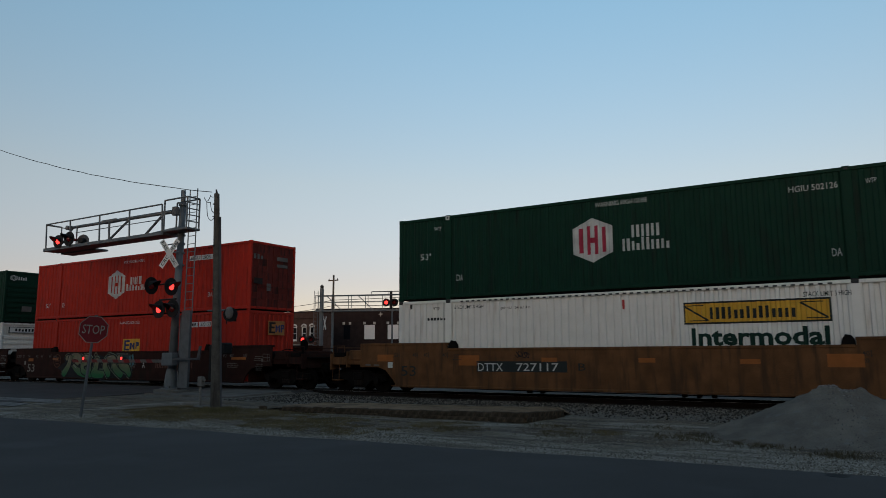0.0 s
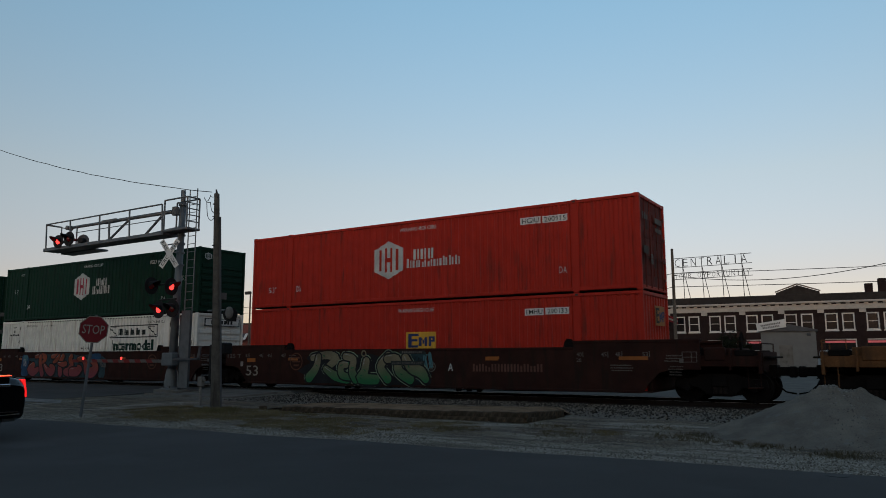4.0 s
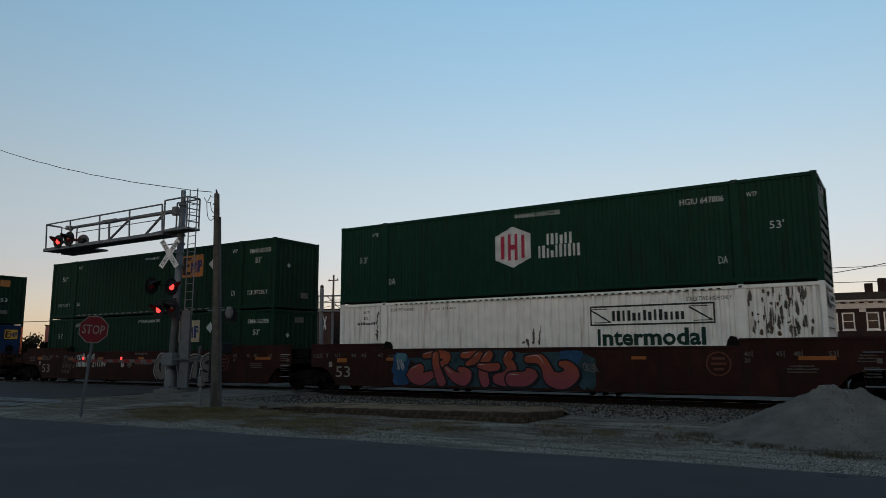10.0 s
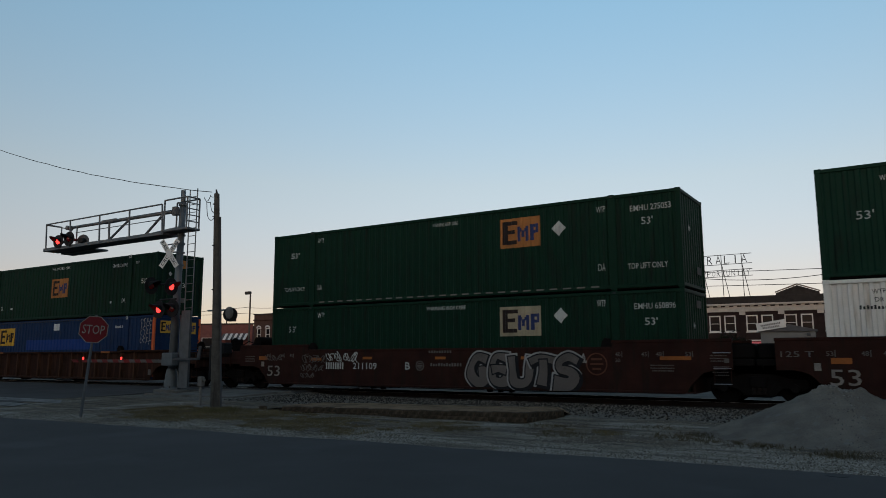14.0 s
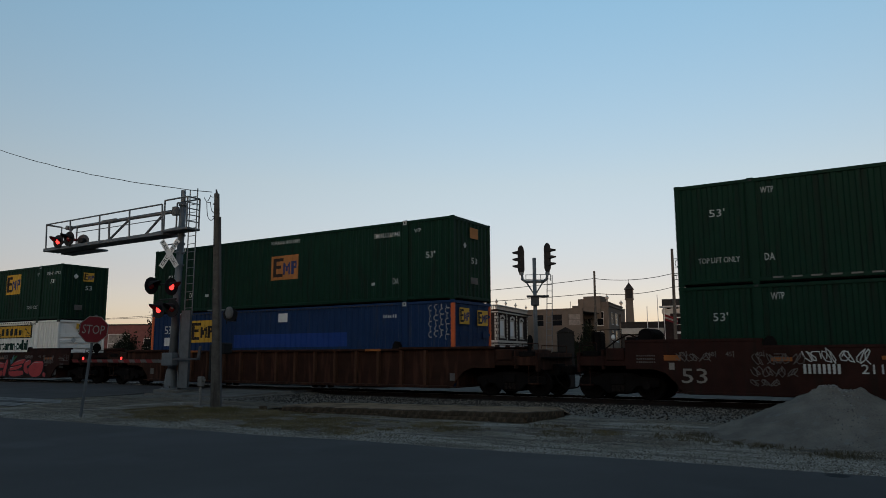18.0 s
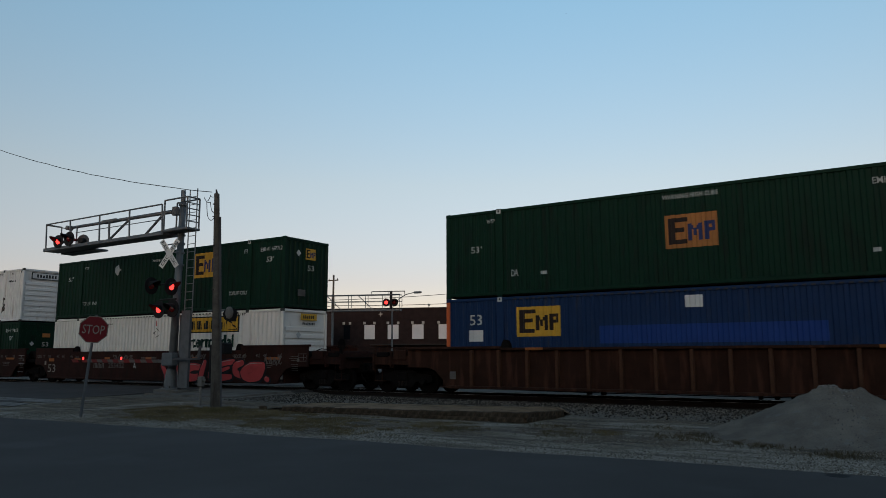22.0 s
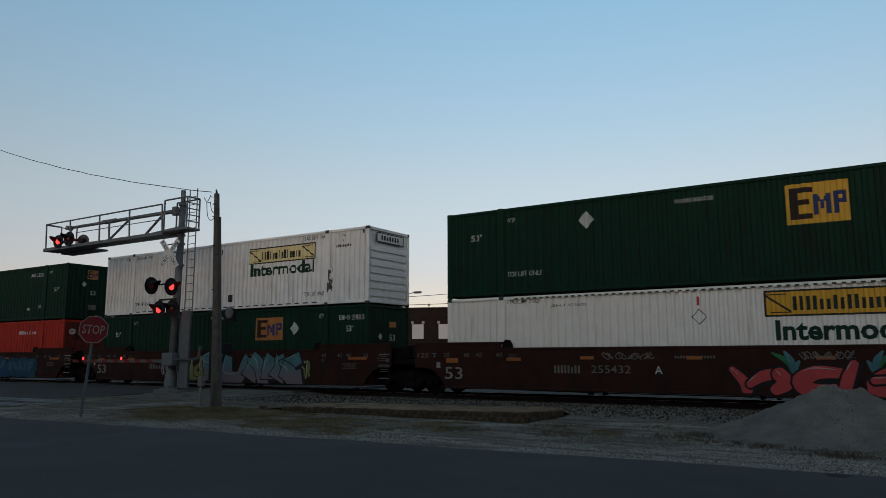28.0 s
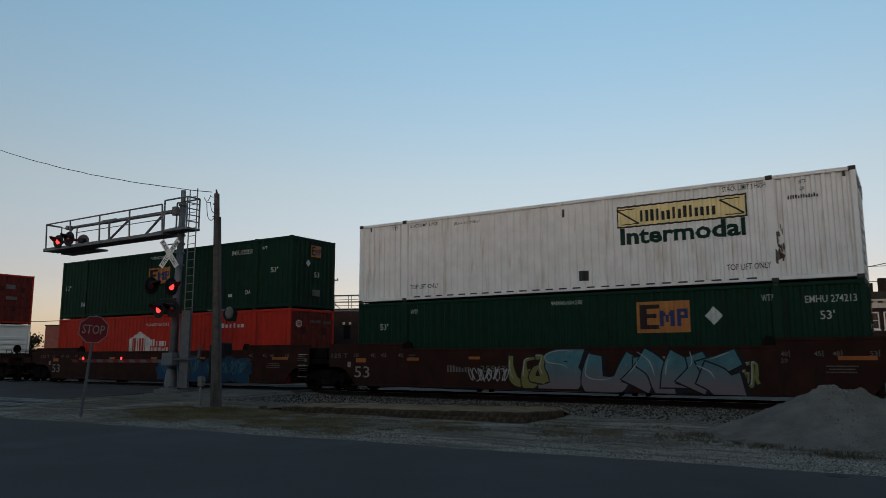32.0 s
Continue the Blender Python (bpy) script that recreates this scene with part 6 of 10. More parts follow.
# strokes of spray-painted letters in a unit square
GLYPHS = {
    "N": (((0.06, 0.04), (0.16, 0.50), (0.10, 0.92)), ((0.10, 0.92), (0.46, 0.60), (0.66, 0.10), (0.86, 0.08)), ((0.84, 0.08), (0.80, 0.55), (0.90, 0.96))),
    "E": (((0.92, 0.90), (0.50, 0.97), (0.20, 0.80), (0.14, 0.45), (0.26, 0.14), (0.62, 0.06), (1.02, 0.22)), ((0.18, 0.50), (0.50, 0.54), (0.80, 0.48))),
    "G": (((0.88, 0.86), (0.50, 0.95), (0.16, 0.66), (0.12, 0.30), (0.40, 0.06), (0.82, 0.14), (0.88, 0.42), (0.54, 0.44)),),
    "U": (((0.10, 0.98), (0.14, 0.50), (0.24, 0.12), (0.56, 0.05), (0.84, 0.20), (0.86, 0.60), (0.92, 0.96)),),
    "T": (((-0.06, 0.82), (0.40, 0.96), (1.06, 0.84)), ((0.48, 0.90), (0.52, 0.50), (0.44, 0.04))),
    "S": (((0.94, 0.82), (0.58, 0.97), (0.18, 0.82), (0.26, 0.58), (0.66, 0.48), (0.86, 0.28), (0.62, 0.06), (0.02, 0.10)),),
    "K": (((0.06, 0.98), (0.20, 0.55), (0.16, 0.04)), ((0.92, 0.92), (0.58, 0.72), (0.26, 0.48)), ((0.28, 0.50), (0.58, 0.30), (0.78, 0.06), (1.08, 0.10)))}


def smoothed(pts, width):
    """A rounded line through a few points, with the stroke's half width along it."""
    line, wide = [], []
    for k in range(len(pts) - 1):
        p0, p1, p2, p3 = Vector(pts[max(k - 1, 0)]), Vector(pts[k]), Vector(pts[k + 1]), Vector(pts[min(k + 2, len(pts) - 1)])
        for f in (0.0, 0.25, 0.5, 0.75):
            line.append(p1 + (p2 - p0) * 0.5 * f + (p0 * 2 - p1 * 5 + p2 * 4 - p3) * 0.5 * f * f + (p1 * 3 - p0 - p2 * 3 + p3) * 0.5 * f ** 3)
            wide.append(width[k] + (width[k + 1] - width[k]) * f)
    return line + [Vector(pts[-1])], wide + [width[-1]]


def joined(shapes):
    s = Shape()
    for q in shapes:
        n = len(s.v)
        s.v += q.v
        s.f += [tuple(i + n for i in face) for face in q.f]
    return s


def graffiti_word(parent, x, z, w, h, word, top, low, outline, seed, rim=None, fat=0.2, lean=0.12, y=PLATE, shine=True):
    """Heavy spray-painted letters with flared ends that overlap, with drop shadow, outline, fading fill and pale edge; rim: a second outline outside the first."""
    rng, step = random.Random(seed), w / len(word)
    ink = spray(top, low, z - 0.06 * h, 0.26 * h)
    for i, sign in enumerate(word):
        lift, wide, tilt = rng.uniform(-0.02, 0.02), rng.uniform(0.90, 1.02), lean + rng.uniform(-0.08, 0.08)
        x0, depth = x - w / 2 + (i + 0.02) * step, y - 0.006 - 0.007 * i
        strokes = []
        for glyph in GLYPHS[sign]:
            pts = [(x0 + step * wide * (a + tilt * (b - 0.5)) + rng.uniform(-0.05, 0.05), z + h * (0.11 + b * 0.78 - 0.5 + lift)) for a, b in glyph]
            base, last = min(step * fat, h * 0.19), len(glyph) - 1
            strokes.append(smoothed(pts, [base * (1.40 - 0.60 * b) * rng.uniform(0.75, 1.2) * (1.3 if k in (0, last) else 1.0) for k, (_, b) in enumerate(glyph)]))

        def coat(grow, back, dx=0.0, dz=0.0):
            return joined([band([p + Vector((dx, dz)) for p in l], q, depth + back - 0.0014 * k, grow) for k, (l, q) in enumerate(strokes)])

        edge = part("graffiti_letter", coat(0.040, 0.0007), outline, parent)
        part("graffiti_shadow", joined([band([p + Vector((0.06, -0.05)) for p in l], q, depth + 0.0024, 0.06) for l, q in strokes]), outline, edge)
        if rim:
            part("graffiti_rim", joined([band(l, q, depth + 0.0034, 0.095) for l, q in strokes]), rim, edge)
        part("graffiti_fill", coat(0.0, 0.0), ink, edge)
        if shine:
            rays = []
            for l, q in strokes:
                up = [Vector((p.x - q[k] * 0.60, p.y + q[k] * 0.70)) for k, p in enumerate(l)][1:max(4, len(l) * 2 // 3)]
                rays.append(band(up, [0.005 + 0.013 * math.sin(math.pi * k / (len(up) - 1)) for k in range(len(up))], depth - 0.0048))
            part("graffiti_shine", joined(rays), M_G_WHITE, edge)
            rng2, spots = random.Random(seed + i), Shape()
            for k in range(5):
                l, q = strokes[k % len(strokes)]
                p = l[rng2.randrange(1, len(l) - 1)]
                stroke(spots, [(p.x + rng2.uniform(-0.05, 0.05), p.y), (p.x + rng2.uniform(-0.05, 0.05), p.y + rng2.uniform(-0.08, 0.08))], 0.022, depth - 0.0040)
            part("graffiti_spots", spots, low, edge)


def dab(s, p, r, y):
    """A round end of a painted stroke."""
    i0 = len(s.v)
    s.v += [Vector((p.x + r * math.cos(a), y, p.y + r * math.sin(a))) for a in (math.pi * k / 8 for k in range(16))]
    s.f.append(tuple(range(i0, i0 + 16)))


def graffiti_curls(parent, x, letters_of, top, low, outline, seed, cut=0.80, rim=None, fat=1.0, y=PLATE):
    """Round spray-painted letters; each stroke is a row of (along, height, half width), with its own outline and a pale edge."""
    ink, rng = spray(top, low, cut, 0.30), random.Random(seed)
    for i, strokes in enumerate(letters_of):
        depth, lines = y - 0.006 - 0.009 * i, []
        for stroke_of in strokes:
            lines.append(smoothed([(x + a, b) for a, b, _ in stroke_of], [r * fat for _, _, r in stroke_of]))

        def coat(grow, back, dx=0.0, dz=0.0):
            out = []
            for k, (l, q) in enumerate(lines):
                moved = [p + Vector((dx, dz)) for p in l]
                b = band(moved, q, depth + back - 0.0016 * k, grow)
                dab(b, moved[0], q[0] + grow, depth + back - 0.0016 * k - 0.0003)
                dab(b, moved[-1], q[-1] + grow, depth + back - 0.0016 * k - 0.0003)
                out.append(b)
            return joined(out)

        edge = part("graffiti_letter", coat(0.055, 0.0008), outline, parent)
        part("graffiti_shadow", coat(0.05, 0.0075, 0.05, -0.04), outline, edge)
        if rim:
            part("graffiti_rim", coat(0.085, 0.0085), rim, edge)
        part("graffiti_fill", coat(0.0, 0.0), ink, edge)
        rays = []
        for k, (l, q) in enumerate(lines):
            up = [Vector((p.x - q[j] * 0.50, p.y + q[j] * 0.66)) for j, p in enumerate(l)][:max(4, len(l) // 3)]
            rays.append(band(up, [0.003 + 0.011 * math.sin(math.pi * j / (len(up) - 1)) for j in range(len(up))], depth - 0.0016 * k - 0.0006))
        part("graffiti_shine", joined(rays), M_G_WHITE, edge)
        spots = Shape()
        for k in range(4):
            l, q = lines[k % len(lines)]
            p = l[rng.randrange(1, len(l) - 1)]
            stroke(spots, [(p.x - 0.04, p.y), (p.x + rng.uniform(-0.02, 0.05), p.y + rng.uniform(-0.07, 0.07))], 0.018, depth - 0.0085)
        part("graffiti_spots", spots, low, edge)


def paint_cloud(parent, x, z, w, h, material, seed, y=PLATE - 0.001):
    """A ragged sprayed patch behind letters."""
    s, k = Shape(), 48
    for i in range(k):
        a = 2 * math.pi * i / k
        r = 1.0 + 0.22 * noise.noise((math.cos(a) * 3.5, math.sin(a) * 3.5, seed)) + 0.08 * noise.noise((math.cos(a) * 11, math.sin(a) * 11, seed))
        e = max(abs(math.cos(a)), abs(math.sin(a))) ** 0.7
        s.v.append(Vector((x + math.cos(a) / e * w * 0.5 * r, y, min(max(z + math.sin(a) / e * h * 0.5 * r, 0.37), 1.59))))
    s.f.append(tuple(range(k)))
    return part("graffiti_ground", s, material, parent)


def scribble(parent, x, z, w, h, material, seed, y=PLATE - 0.002, r=0.018, count=4, down=False):
    """A quick spray-can tag: thin looping lines."""
    rng, s, yy = random.Random(seed), Shape(), y
    for i in range(count):
        x0, wd = x - w / 2 + w * i / count, w / count
        pts, a0 = [], rng.uniform(0, 6.28)
        for k in range(14):
            a = a0 + k * 1.25
            pts.append((x0 + wd * (0.15 + 0.05 * k) + 0.24 * wd * math.cos(a + rng.uniform(-0.3, 0.3)), z + h * rng.uniform(0.25, 0.48) * math.sin(a * 0.83 + i)))
        if down:
            pts = [(x0 + wd * (0.5 + (0.18 + 0.16 * math.sin(k * 0.37 + i * 2)) * math.cos(k * 0.95 + i)), z + h * (0.46 - 0.92 * k / 41) + 0.05 * math.sin(k * 0.95 + i) + rng.uniform(-0.01, 0.01)) for k in range(42)]
        yy = stroke(s, pts, r, yy)
    part("spray_tag", s, material, parent)


def peeling(parent, x, z, w, h, seed, count=26):
    """Flaked patches that show bare grey and rust under the white paint."""
    rng = random.Random(seed)
    for m, n in ((M_BARE, int(count * 2.4)), (M_RUSTSPOT, count // 2)):
        s, y = Shape(), RIDGE - 0.002 - (0.003 if m is M_RUSTSPOT else 0)
        for _ in range(n):
            cx, cz = x + rng.gauss(0, 0.27) * w, z + rng.uniform(-0.5, 0.5) * h
            cx = min(max(cx, x - w / 2), x + w / 2)
            pw, ph = rng.uniform(0.015, 0.06), rng.uniform(0.04, 0.28) * (1 if m is M_BARE else 0.4)
            k, i0 = 9, len(s.v)
            for j in range(k):
                a = 2 * math.pi * j / k
                s.v.append(Vector((cx + pw * math.cos(a) * rng.uniform(0.5, 1.1), y, cz + ph * math.sin(a) * rng.uniform(0.5, 1.1))))
            s.f.append(tuple(range(i0, i0 + k)))
            y -= 0.00006
        tagged(part("peeled_patch", s, m, parent), "flaked paint", kind="stuff")


M_G_KHAKI = mat("graffiti_khaki", (0.115, 0.102, 0.068), 0.7, var=0.25, scale=1.5)
M_G_DEEP = mat("graffiti_dark_teal", (0.016, 0.034, 0.042), 0.7, var=0.35, scale=3.0)
M_BARE = mat("bare_grey_metal", (0.065, 0.058, 0.050), 0.8, var=0.4, scale=6)
M_RUSTSPOT = mat("rust_spot", (0.06, 0.035, 0.022), 0.9, var=0.3, scale=8)
M_G_GREEN = mat("graffiti_green", (0.018, 0.095, 0.040), 0.7, var=0.3, scale=1.2)
M_G_MINT = mat("graffiti_pale_green", (0.13, 0.17, 0.12), 0.7, var=0.25, scale=1.5)
M_G_WHITE = mat("graffiti_white", (0.20, 0.20, 0.20), 0.7, var=0.2, scale=1.5)
M_G_PINK = mat("graffiti_pink", (0.14, 0.036, 0.045), 0.7, var=0.3, scale=1.2)
M_G_RED = mat("graffiti_red", (0.27, 0.040, 0.042), 0.7, var=0.25, scale=1.2)
M_G_BLUE = mat("graffiti_blue", (0.013, 0.040, 0.085), 0.7, var=0.3, scale=1.2)
M_G_TEAL = mat("graffiti_teal", (0.042, 0.110, 0.130), 0.7, var=0.3, scale=1.2)
M_G_MAUVE = mat("graffiti_mauve", (0.105, 0.088, 0.098), 0.7, var=0.25, scale=1.2)
M_G_OLIVE = mat("graffiti_olive", (0.11, 0.105, 0.035), 0.7, var=0.25, scale=1.2)
M_G_RUST = mat("graffiti_orange", (0.16, 0.04, 0.02), 0.7, var=0.3, scale=1.2)
M_G_GREY = mat("graffiti_grey", (0.090, 0.080, 0.075), 0.7, var=0.25, scale=1.2)
M_G_DARK = mat("graffiti_black", (0.010, 0.010, 0.012), 0.7, var=0.2)
M_DIMRED = mat("dim_red_mark", (0.30, 0.03, 0.03), 0.6)
M_BRIGHTBLUE = mat("fresh_blue_patch", (0.010, 0.034, 0.145), 0.6, var=0.08)
M_CREAM = mat("cream_logo_paint", (0.55, 0.46, 0.24), 0.6, var=0.12)
M_EMBLEM = mat("faded_round_emblem", (0.072, 0.030, 0.019), 0.8, var=0.2)
M_WELLDIM = mat("worn_brown_lettering", (0.075, 0.036, 0.028), 0.8, var=0.2)


# ochre car
hexagon(box_a1, 7.24, 1.58, 1.26, 1.372, M_LOGORED)
bars(box_a1, 8.89, 1.74, 0.88, 0.368, 3, M_DECALWHITE, RIDGE - 0.004, seed=2)
bars(box_a1, 8.88, 1.35, 1.44, 0.366, 5, M_DECALWHITE, RIDGE - 0.004, seed=3)
letters(box_a1, "WARNING HIGH CUBE", 8.15, 2.65, 1.6, 0.138, M_DECALWHITE, RIDGE - 0.004)
letters(box_a1, "HGIU 502126", 13.32, 2.45, 1.16, 0.165, M_DECALWHITE, RIDGE - 0.004)
letters(box_a1, "53'", 1.11, 1.52, 0.43, 0.219, M_DECALWHITE, RIDGE - 0.004)
letters(box_a1, "DA", 2.51, 0.72, 0.25, 0.211, M_DECALWHITE, RIDGE - 0.004)
letters(box_a1, "DA", 13.76, 0.7, 0.23, 0.203, M_DECALWHITE, RIDGE - 0.004)
letters(box_a1, "WTP", 1.63, 2.47, 0.28, 0.139, M_DECALWHITE, RIDGE - 0.004)
letters(box_a1, "WTP", 14.64, 2.46, 0.24, 0.13, M_DECALWHITE, RIDGE - 0.004)
panel_logo(box_a0, 11.69, 2.16, 3.69, 0.616, M_YELLOW, M_DECALBLACK)
letters(box_a0, "Intermodal", 11.74, 1.5, 3.43, 0.491, M_DECALGREEN, RIDGE - 0.004, bold=0.032)
letters(box_a0, "STACK LIMIT 3 HIGH", 13.45, 2.56, 1.1, 0.129, M_DECALBLACK, RIDGE - 0.004)
letters(box_a0, "STACK LIMIT 3 HIGH", 2.83, 2.62, 1.09, 0.113, M_DECALBLACK, RIDGE - 0.004)
letters(box_a0, "JBHU 246216", 4.55, 2.52, 1.09, 0.108, M_DECALDIM, RIDGE - 0.004)
letters(box_a0, "WTP", 1.53, 2.6, 0.25, 0.116, M_DECALBLACK, RIDGE - 0.004)
bars(box_a0, 1.55, 2.25, 0.76, 0.096, 9, M_DECALBLACK, RIDGE - 0.004, seed=17)
folded(box_a0, "painted_patch", 8.11, 2.49, 0.07, 0.282, M_DIMRED)
folded(box_a0, "painted_patch", 0.49, 2.73, 0.12, 0.218, M_CAST)
letters(car_a, "53", 0.57, 0.9, 0.62, 0.344, M_DECALBLACK, PLATE)
flat(car_a, "number_panel", 4.83, 1.07, 3.14, 0.331, M_DECALBLACK, PLATE)
letters(car_a, "DTTX", 3.77, 1.05, 0.91, 0.25, M_DECALWHITE, PLATE - 0.004)
letters(car_a, "727117", 5.41, 1.06, 1.41, 0.24, M_DECALWHITE, PLATE - 0.004)
letters(car_a, "B", 6.87, 1.07, 0.23, 0.216, M_DECALBLACK, PLATE)
flat(car_a, "painted_patch", 2.97, 1.26, 0.77, 0.328, M_REFLECT, PLATE)
flat(car_a, "painted_patch", 5.82, 1.28, 0.52, 0.136, M_REFLECT, PLATE)
flat(car_a, "painted_patch", 8.82, 1.27, 0.48, 0.127, M_REFLECT, PLATE)
flat(car_a, "painted_patch", 11.56, 1.24, 0.5, 0.132, M_REFLECT, PLATE)
flat(car_a, "painted_patch", 13.77, 1.27, 0.81, 0.331, M_REFLECT, PLATE)
flat(car_a, "painted_patch", -0.43, 1.34, 0.69, 0.236, M_REFLECT, PLATE)
flat(car_a, "painted_patch", -0.21, 1.1, 0.2, 0.195, M_DECALWHITE, PLATE)
scribble(car_a, 4.92, 1.44, 0.51, 0.244, M_G_DARK, 5, r=0.012, count=2)
bars(car_a, -0.93, 1.1, 0.76, 0.059, 2, M_DECALDIM, PLATE, seed=33)
# red containers
hexagon(box_b1, 6.92, 1.53, 1.27, 1.377, M_RED)
bars(box_b1, 8.47, 1.65, 0.9, 0.365, 3, M_DECALWHITE, RIDGE - 0.004, seed=36)
bars(box_b1, 8.86, 1.35, 2.25, 0.327, 9, M_DECALWHITE, RIDGE - 0.004, seed=37)
letters(box_b1, "WARNING HIGH CUBE", 8.19, 2.57, 1.54, 0.135, M_DECALWHITE, RIDGE - 0.004)
letters(box_b1, "53'", 1.11, 0.73, 0.41, 0.234, M_DECALWHITE, RIDGE - 0.004)
letters(box_b1, "DA", 2.55, 0.72, 0.24, 0.226, M_DECALWHITE, RIDGE - 0.004)
letters(box_b1, "DA", 13.67, 0.74, 0.24, 0.214, M_DECALWHITE, RIDGE - 0.004)
folded(box_b1, "number_plate", 12.58, 2.4, 0.71, 0.225, M_SIGNWHITE)
letters(box_b1, "HGIU", 12.58, 2.4, 0.6, 0.158, M_DECALBLACK, RIDGE - 0.006)
folded(box_b1, "number_plate", 13.44, 2.39, 0.85, 0.22, M_SIGNWHITE)
letters(box_b1, "200915", 13.44, 2.39, 0.72, 0.154, M_DECALBLACK, RIDGE - 0.006)
folded(box_b0, "number_plate", 12.65, 2.37, 0.67, 0.216, M_SIGNWHITE)
letters(box_b0, "EMHU", 12.65, 2.37, 0.56, 0.151, M_DECALBLACK, RIDGE - 0.006)
folded(box_b0, "number_plate", 13.44, 2.38, 0.79, 0.211, M_SIGNWHITE)
letters(box_b0, "200133", 13.44, 2.38, 0.66, 0.148, M_DECALBLACK, RIDGE - 0.006)
letters(box_b0, "WARNING HIGH CUBE", 8.13, 2.58, 1.51, 0.131, M_DECALWHITE, RIDGE - 0.004)
block_logo(box_b0, 8.33, 1.52, 1.23, 0.609, M_YELLOW, M_LOGONAVY, M_LOGONAVY)
folded(box_b0, "painted_patch", 9.12, 2.15, 0.34, 0.348, M_RED)
paint_cloud(car_b, 5.9, 0.93, 5.5, 1.05, M_G_DARK, 21)
paint_cloud(car_b, 8.35, 1.05, 0.75, 1.05, M_G_DEEP, 22)
SLAB_R = (((0.49, 1.35, 0.15), (1.25, 1.45, 0.19), (1.62, 1.3, 0.21), (1.19, 0.99, 0.13)), ((0.78, 1.37, 0.17), (0.67, 0.98, 0.19), (0.33, 0.62, 0.23)), ((1.14, 0.94, 0.15), (1.61, 0.69, 0.21), (2.17, 0.6, 0.22)))
SLAB_A = (((2.36, 1.12, 0.13), (1.91, 1.07, 0.17), (1.94, 0.74, 0.17), (2.35, 0.65, 0.14)), ((2.09, 1.4, 0.16), (2.46, 1.29, 0.17), (2.41, 0.87, 0.19), (2.58, 0.6, 0.21)))
SLAB_I = (((3.06, 1.22, 0.19), (2.98, 0.85, 0.21), (2.85, 0.62, 0.23), (3.5, 0.59, 0.21)),)
SLAB_N = (((4.05, 1.42, 0.17), (3.71, 1.04, 0.19), (4.02, 0.63, 0.21)), ((4.0, 1.31, 0.17), (4.39, 1.3, 0.19), (4.52, 0.88, 0.21), (4.98, 0.62, 0.21)), ((4.78, 1.34, 0.19), (5.03, 1.0, 0.21), (5.42, 0.87, 0.25), (5.62, 0.64, 0.17)))
graffiti_curls(car_b, 3.1, (SLAB_R, SLAB_A, SLAB_I, SLAB_N), M_G_KHAKI, M_G_GREEN, M_G_DARK, 21, 0.84, rim=M_G_MINT, fat=0.80)
flat(car_b, "number_panel", 8.18, 1.535, 1.05, 0.11, M_DECALBLACK, PLATE - 0.060)
bars(car_b, 8.18, 1.535, 0.85, 0.07, 11, M_DECALDIM, PLATE - 0.062, seed=61)
flat(car_b, "load_panel", 7.98, 1.17, 1.40, 0.15, M_DECALBLACK, PLATE - 0.060)
letters(car_b, "LD LMT 115800 PER UNIT", 7.98, 1.17, 1.28, 0.085, M_DECALDIM, PLATE - 0.062)
ring(car_b, 6.05, 1.50, 0.12, M_G_KHAKI, PLATE - 0.03, width=0.05, fill=False)
scribble(car_b, 8.8, 1.24, 0.37, 0.716, M_G_TEAL, 8, count=2)
letters(car_b, "A", 9.69, 1.04, 0.18, 0.242, M_DECALWHITE, PLATE)
bars(car_b, 8.01, 1.08, 1.43, 0.111, 18, M_DECALDIM, PLATE, seed=56)
bars(car_b, 8.06, 1.54, 0.75, 0.096, 9, M_DECALDIM, PLATE, seed=57)
bars(car_b, 11.8, 1.03, 2.51, 0.243, 11, M_WELLDIM, PLATE, seed=58)
ring(car_b, 2.74, 1.21, 0.33, M_EMBLEM)
ring(car_b, 8.93, 1.05, 0.17, M_DECALDIM, width=0.03)
flat(car_b, "painted_patch", 11.24, 1.32, 0.46, 0.117, M_REFLECT, PLATE)
block_logo(box_b0, 1.52, 2.19, 0.95, 0.597, M_PEACH, M_LOGODARK, M_LOGONAVY, CL + 0.028, True)
flat(box_b1, "end_label", 1.0, 0.99, 0.22, 0.31, M_DECALDIM, CL + 0.03, True)
flat(box_b1, "end_label", 0.41, 1.22, 0.46, 0.244, M_LOGODARK, CL + 0.03, True)
flat(box_b1, "end_label", 1.76, 2.25, 0.63, 0.172, M_DECALDIM, CL + 0.03, True)
flat(box_b1, "end_label", 1.76, 1.95, 0.63, 0.128, M_DECALDIM, CL + 0.03, True)
bars(box_b1, 0.41, 2.24, 0.58, 0.206, 3, M_DECALDIM, CL + 0.036, True)
# green over peeling white
hexagon(box_c1, 7.23, 1.59, 1.27, 1.352, M_LOGORED)
bars(box_c1, 8.88, 1.74, 0.91, 0.351, 3, M_DECALWHITE, RIDGE - 0.004, seed=70)
bars(box_c1, 8.86, 1.35, 1.46, 0.389, 5, M_DECALWHITE, RIDGE - 0.004, seed=71)
letters(box_c1, "WARNING HIGH CUBE", 8.1, 2.58, 1.61, 0.14, M_DECALWHITE, RIDGE - 0.004)
letters(box_c1, "HGIU 647006", 13.2, 2.43, 1.2, 0.179, M_DECALWHITE, RIDGE - 0.004)
letters(box_c1, "WTP", 14.54, 2.45, 0.28, 0.138, M_DECALWHITE, RIDGE - 0.004)
letters(box_c1, "53'", 15.11, 1.56, 0.36, 0.219, M_DECALWHITE, RIDGE - 0.004)
letters(box_c1, "DA", 13.7, 0.7, 0.24, 0.207, M_DECALWHITE, RIDGE - 0.004)
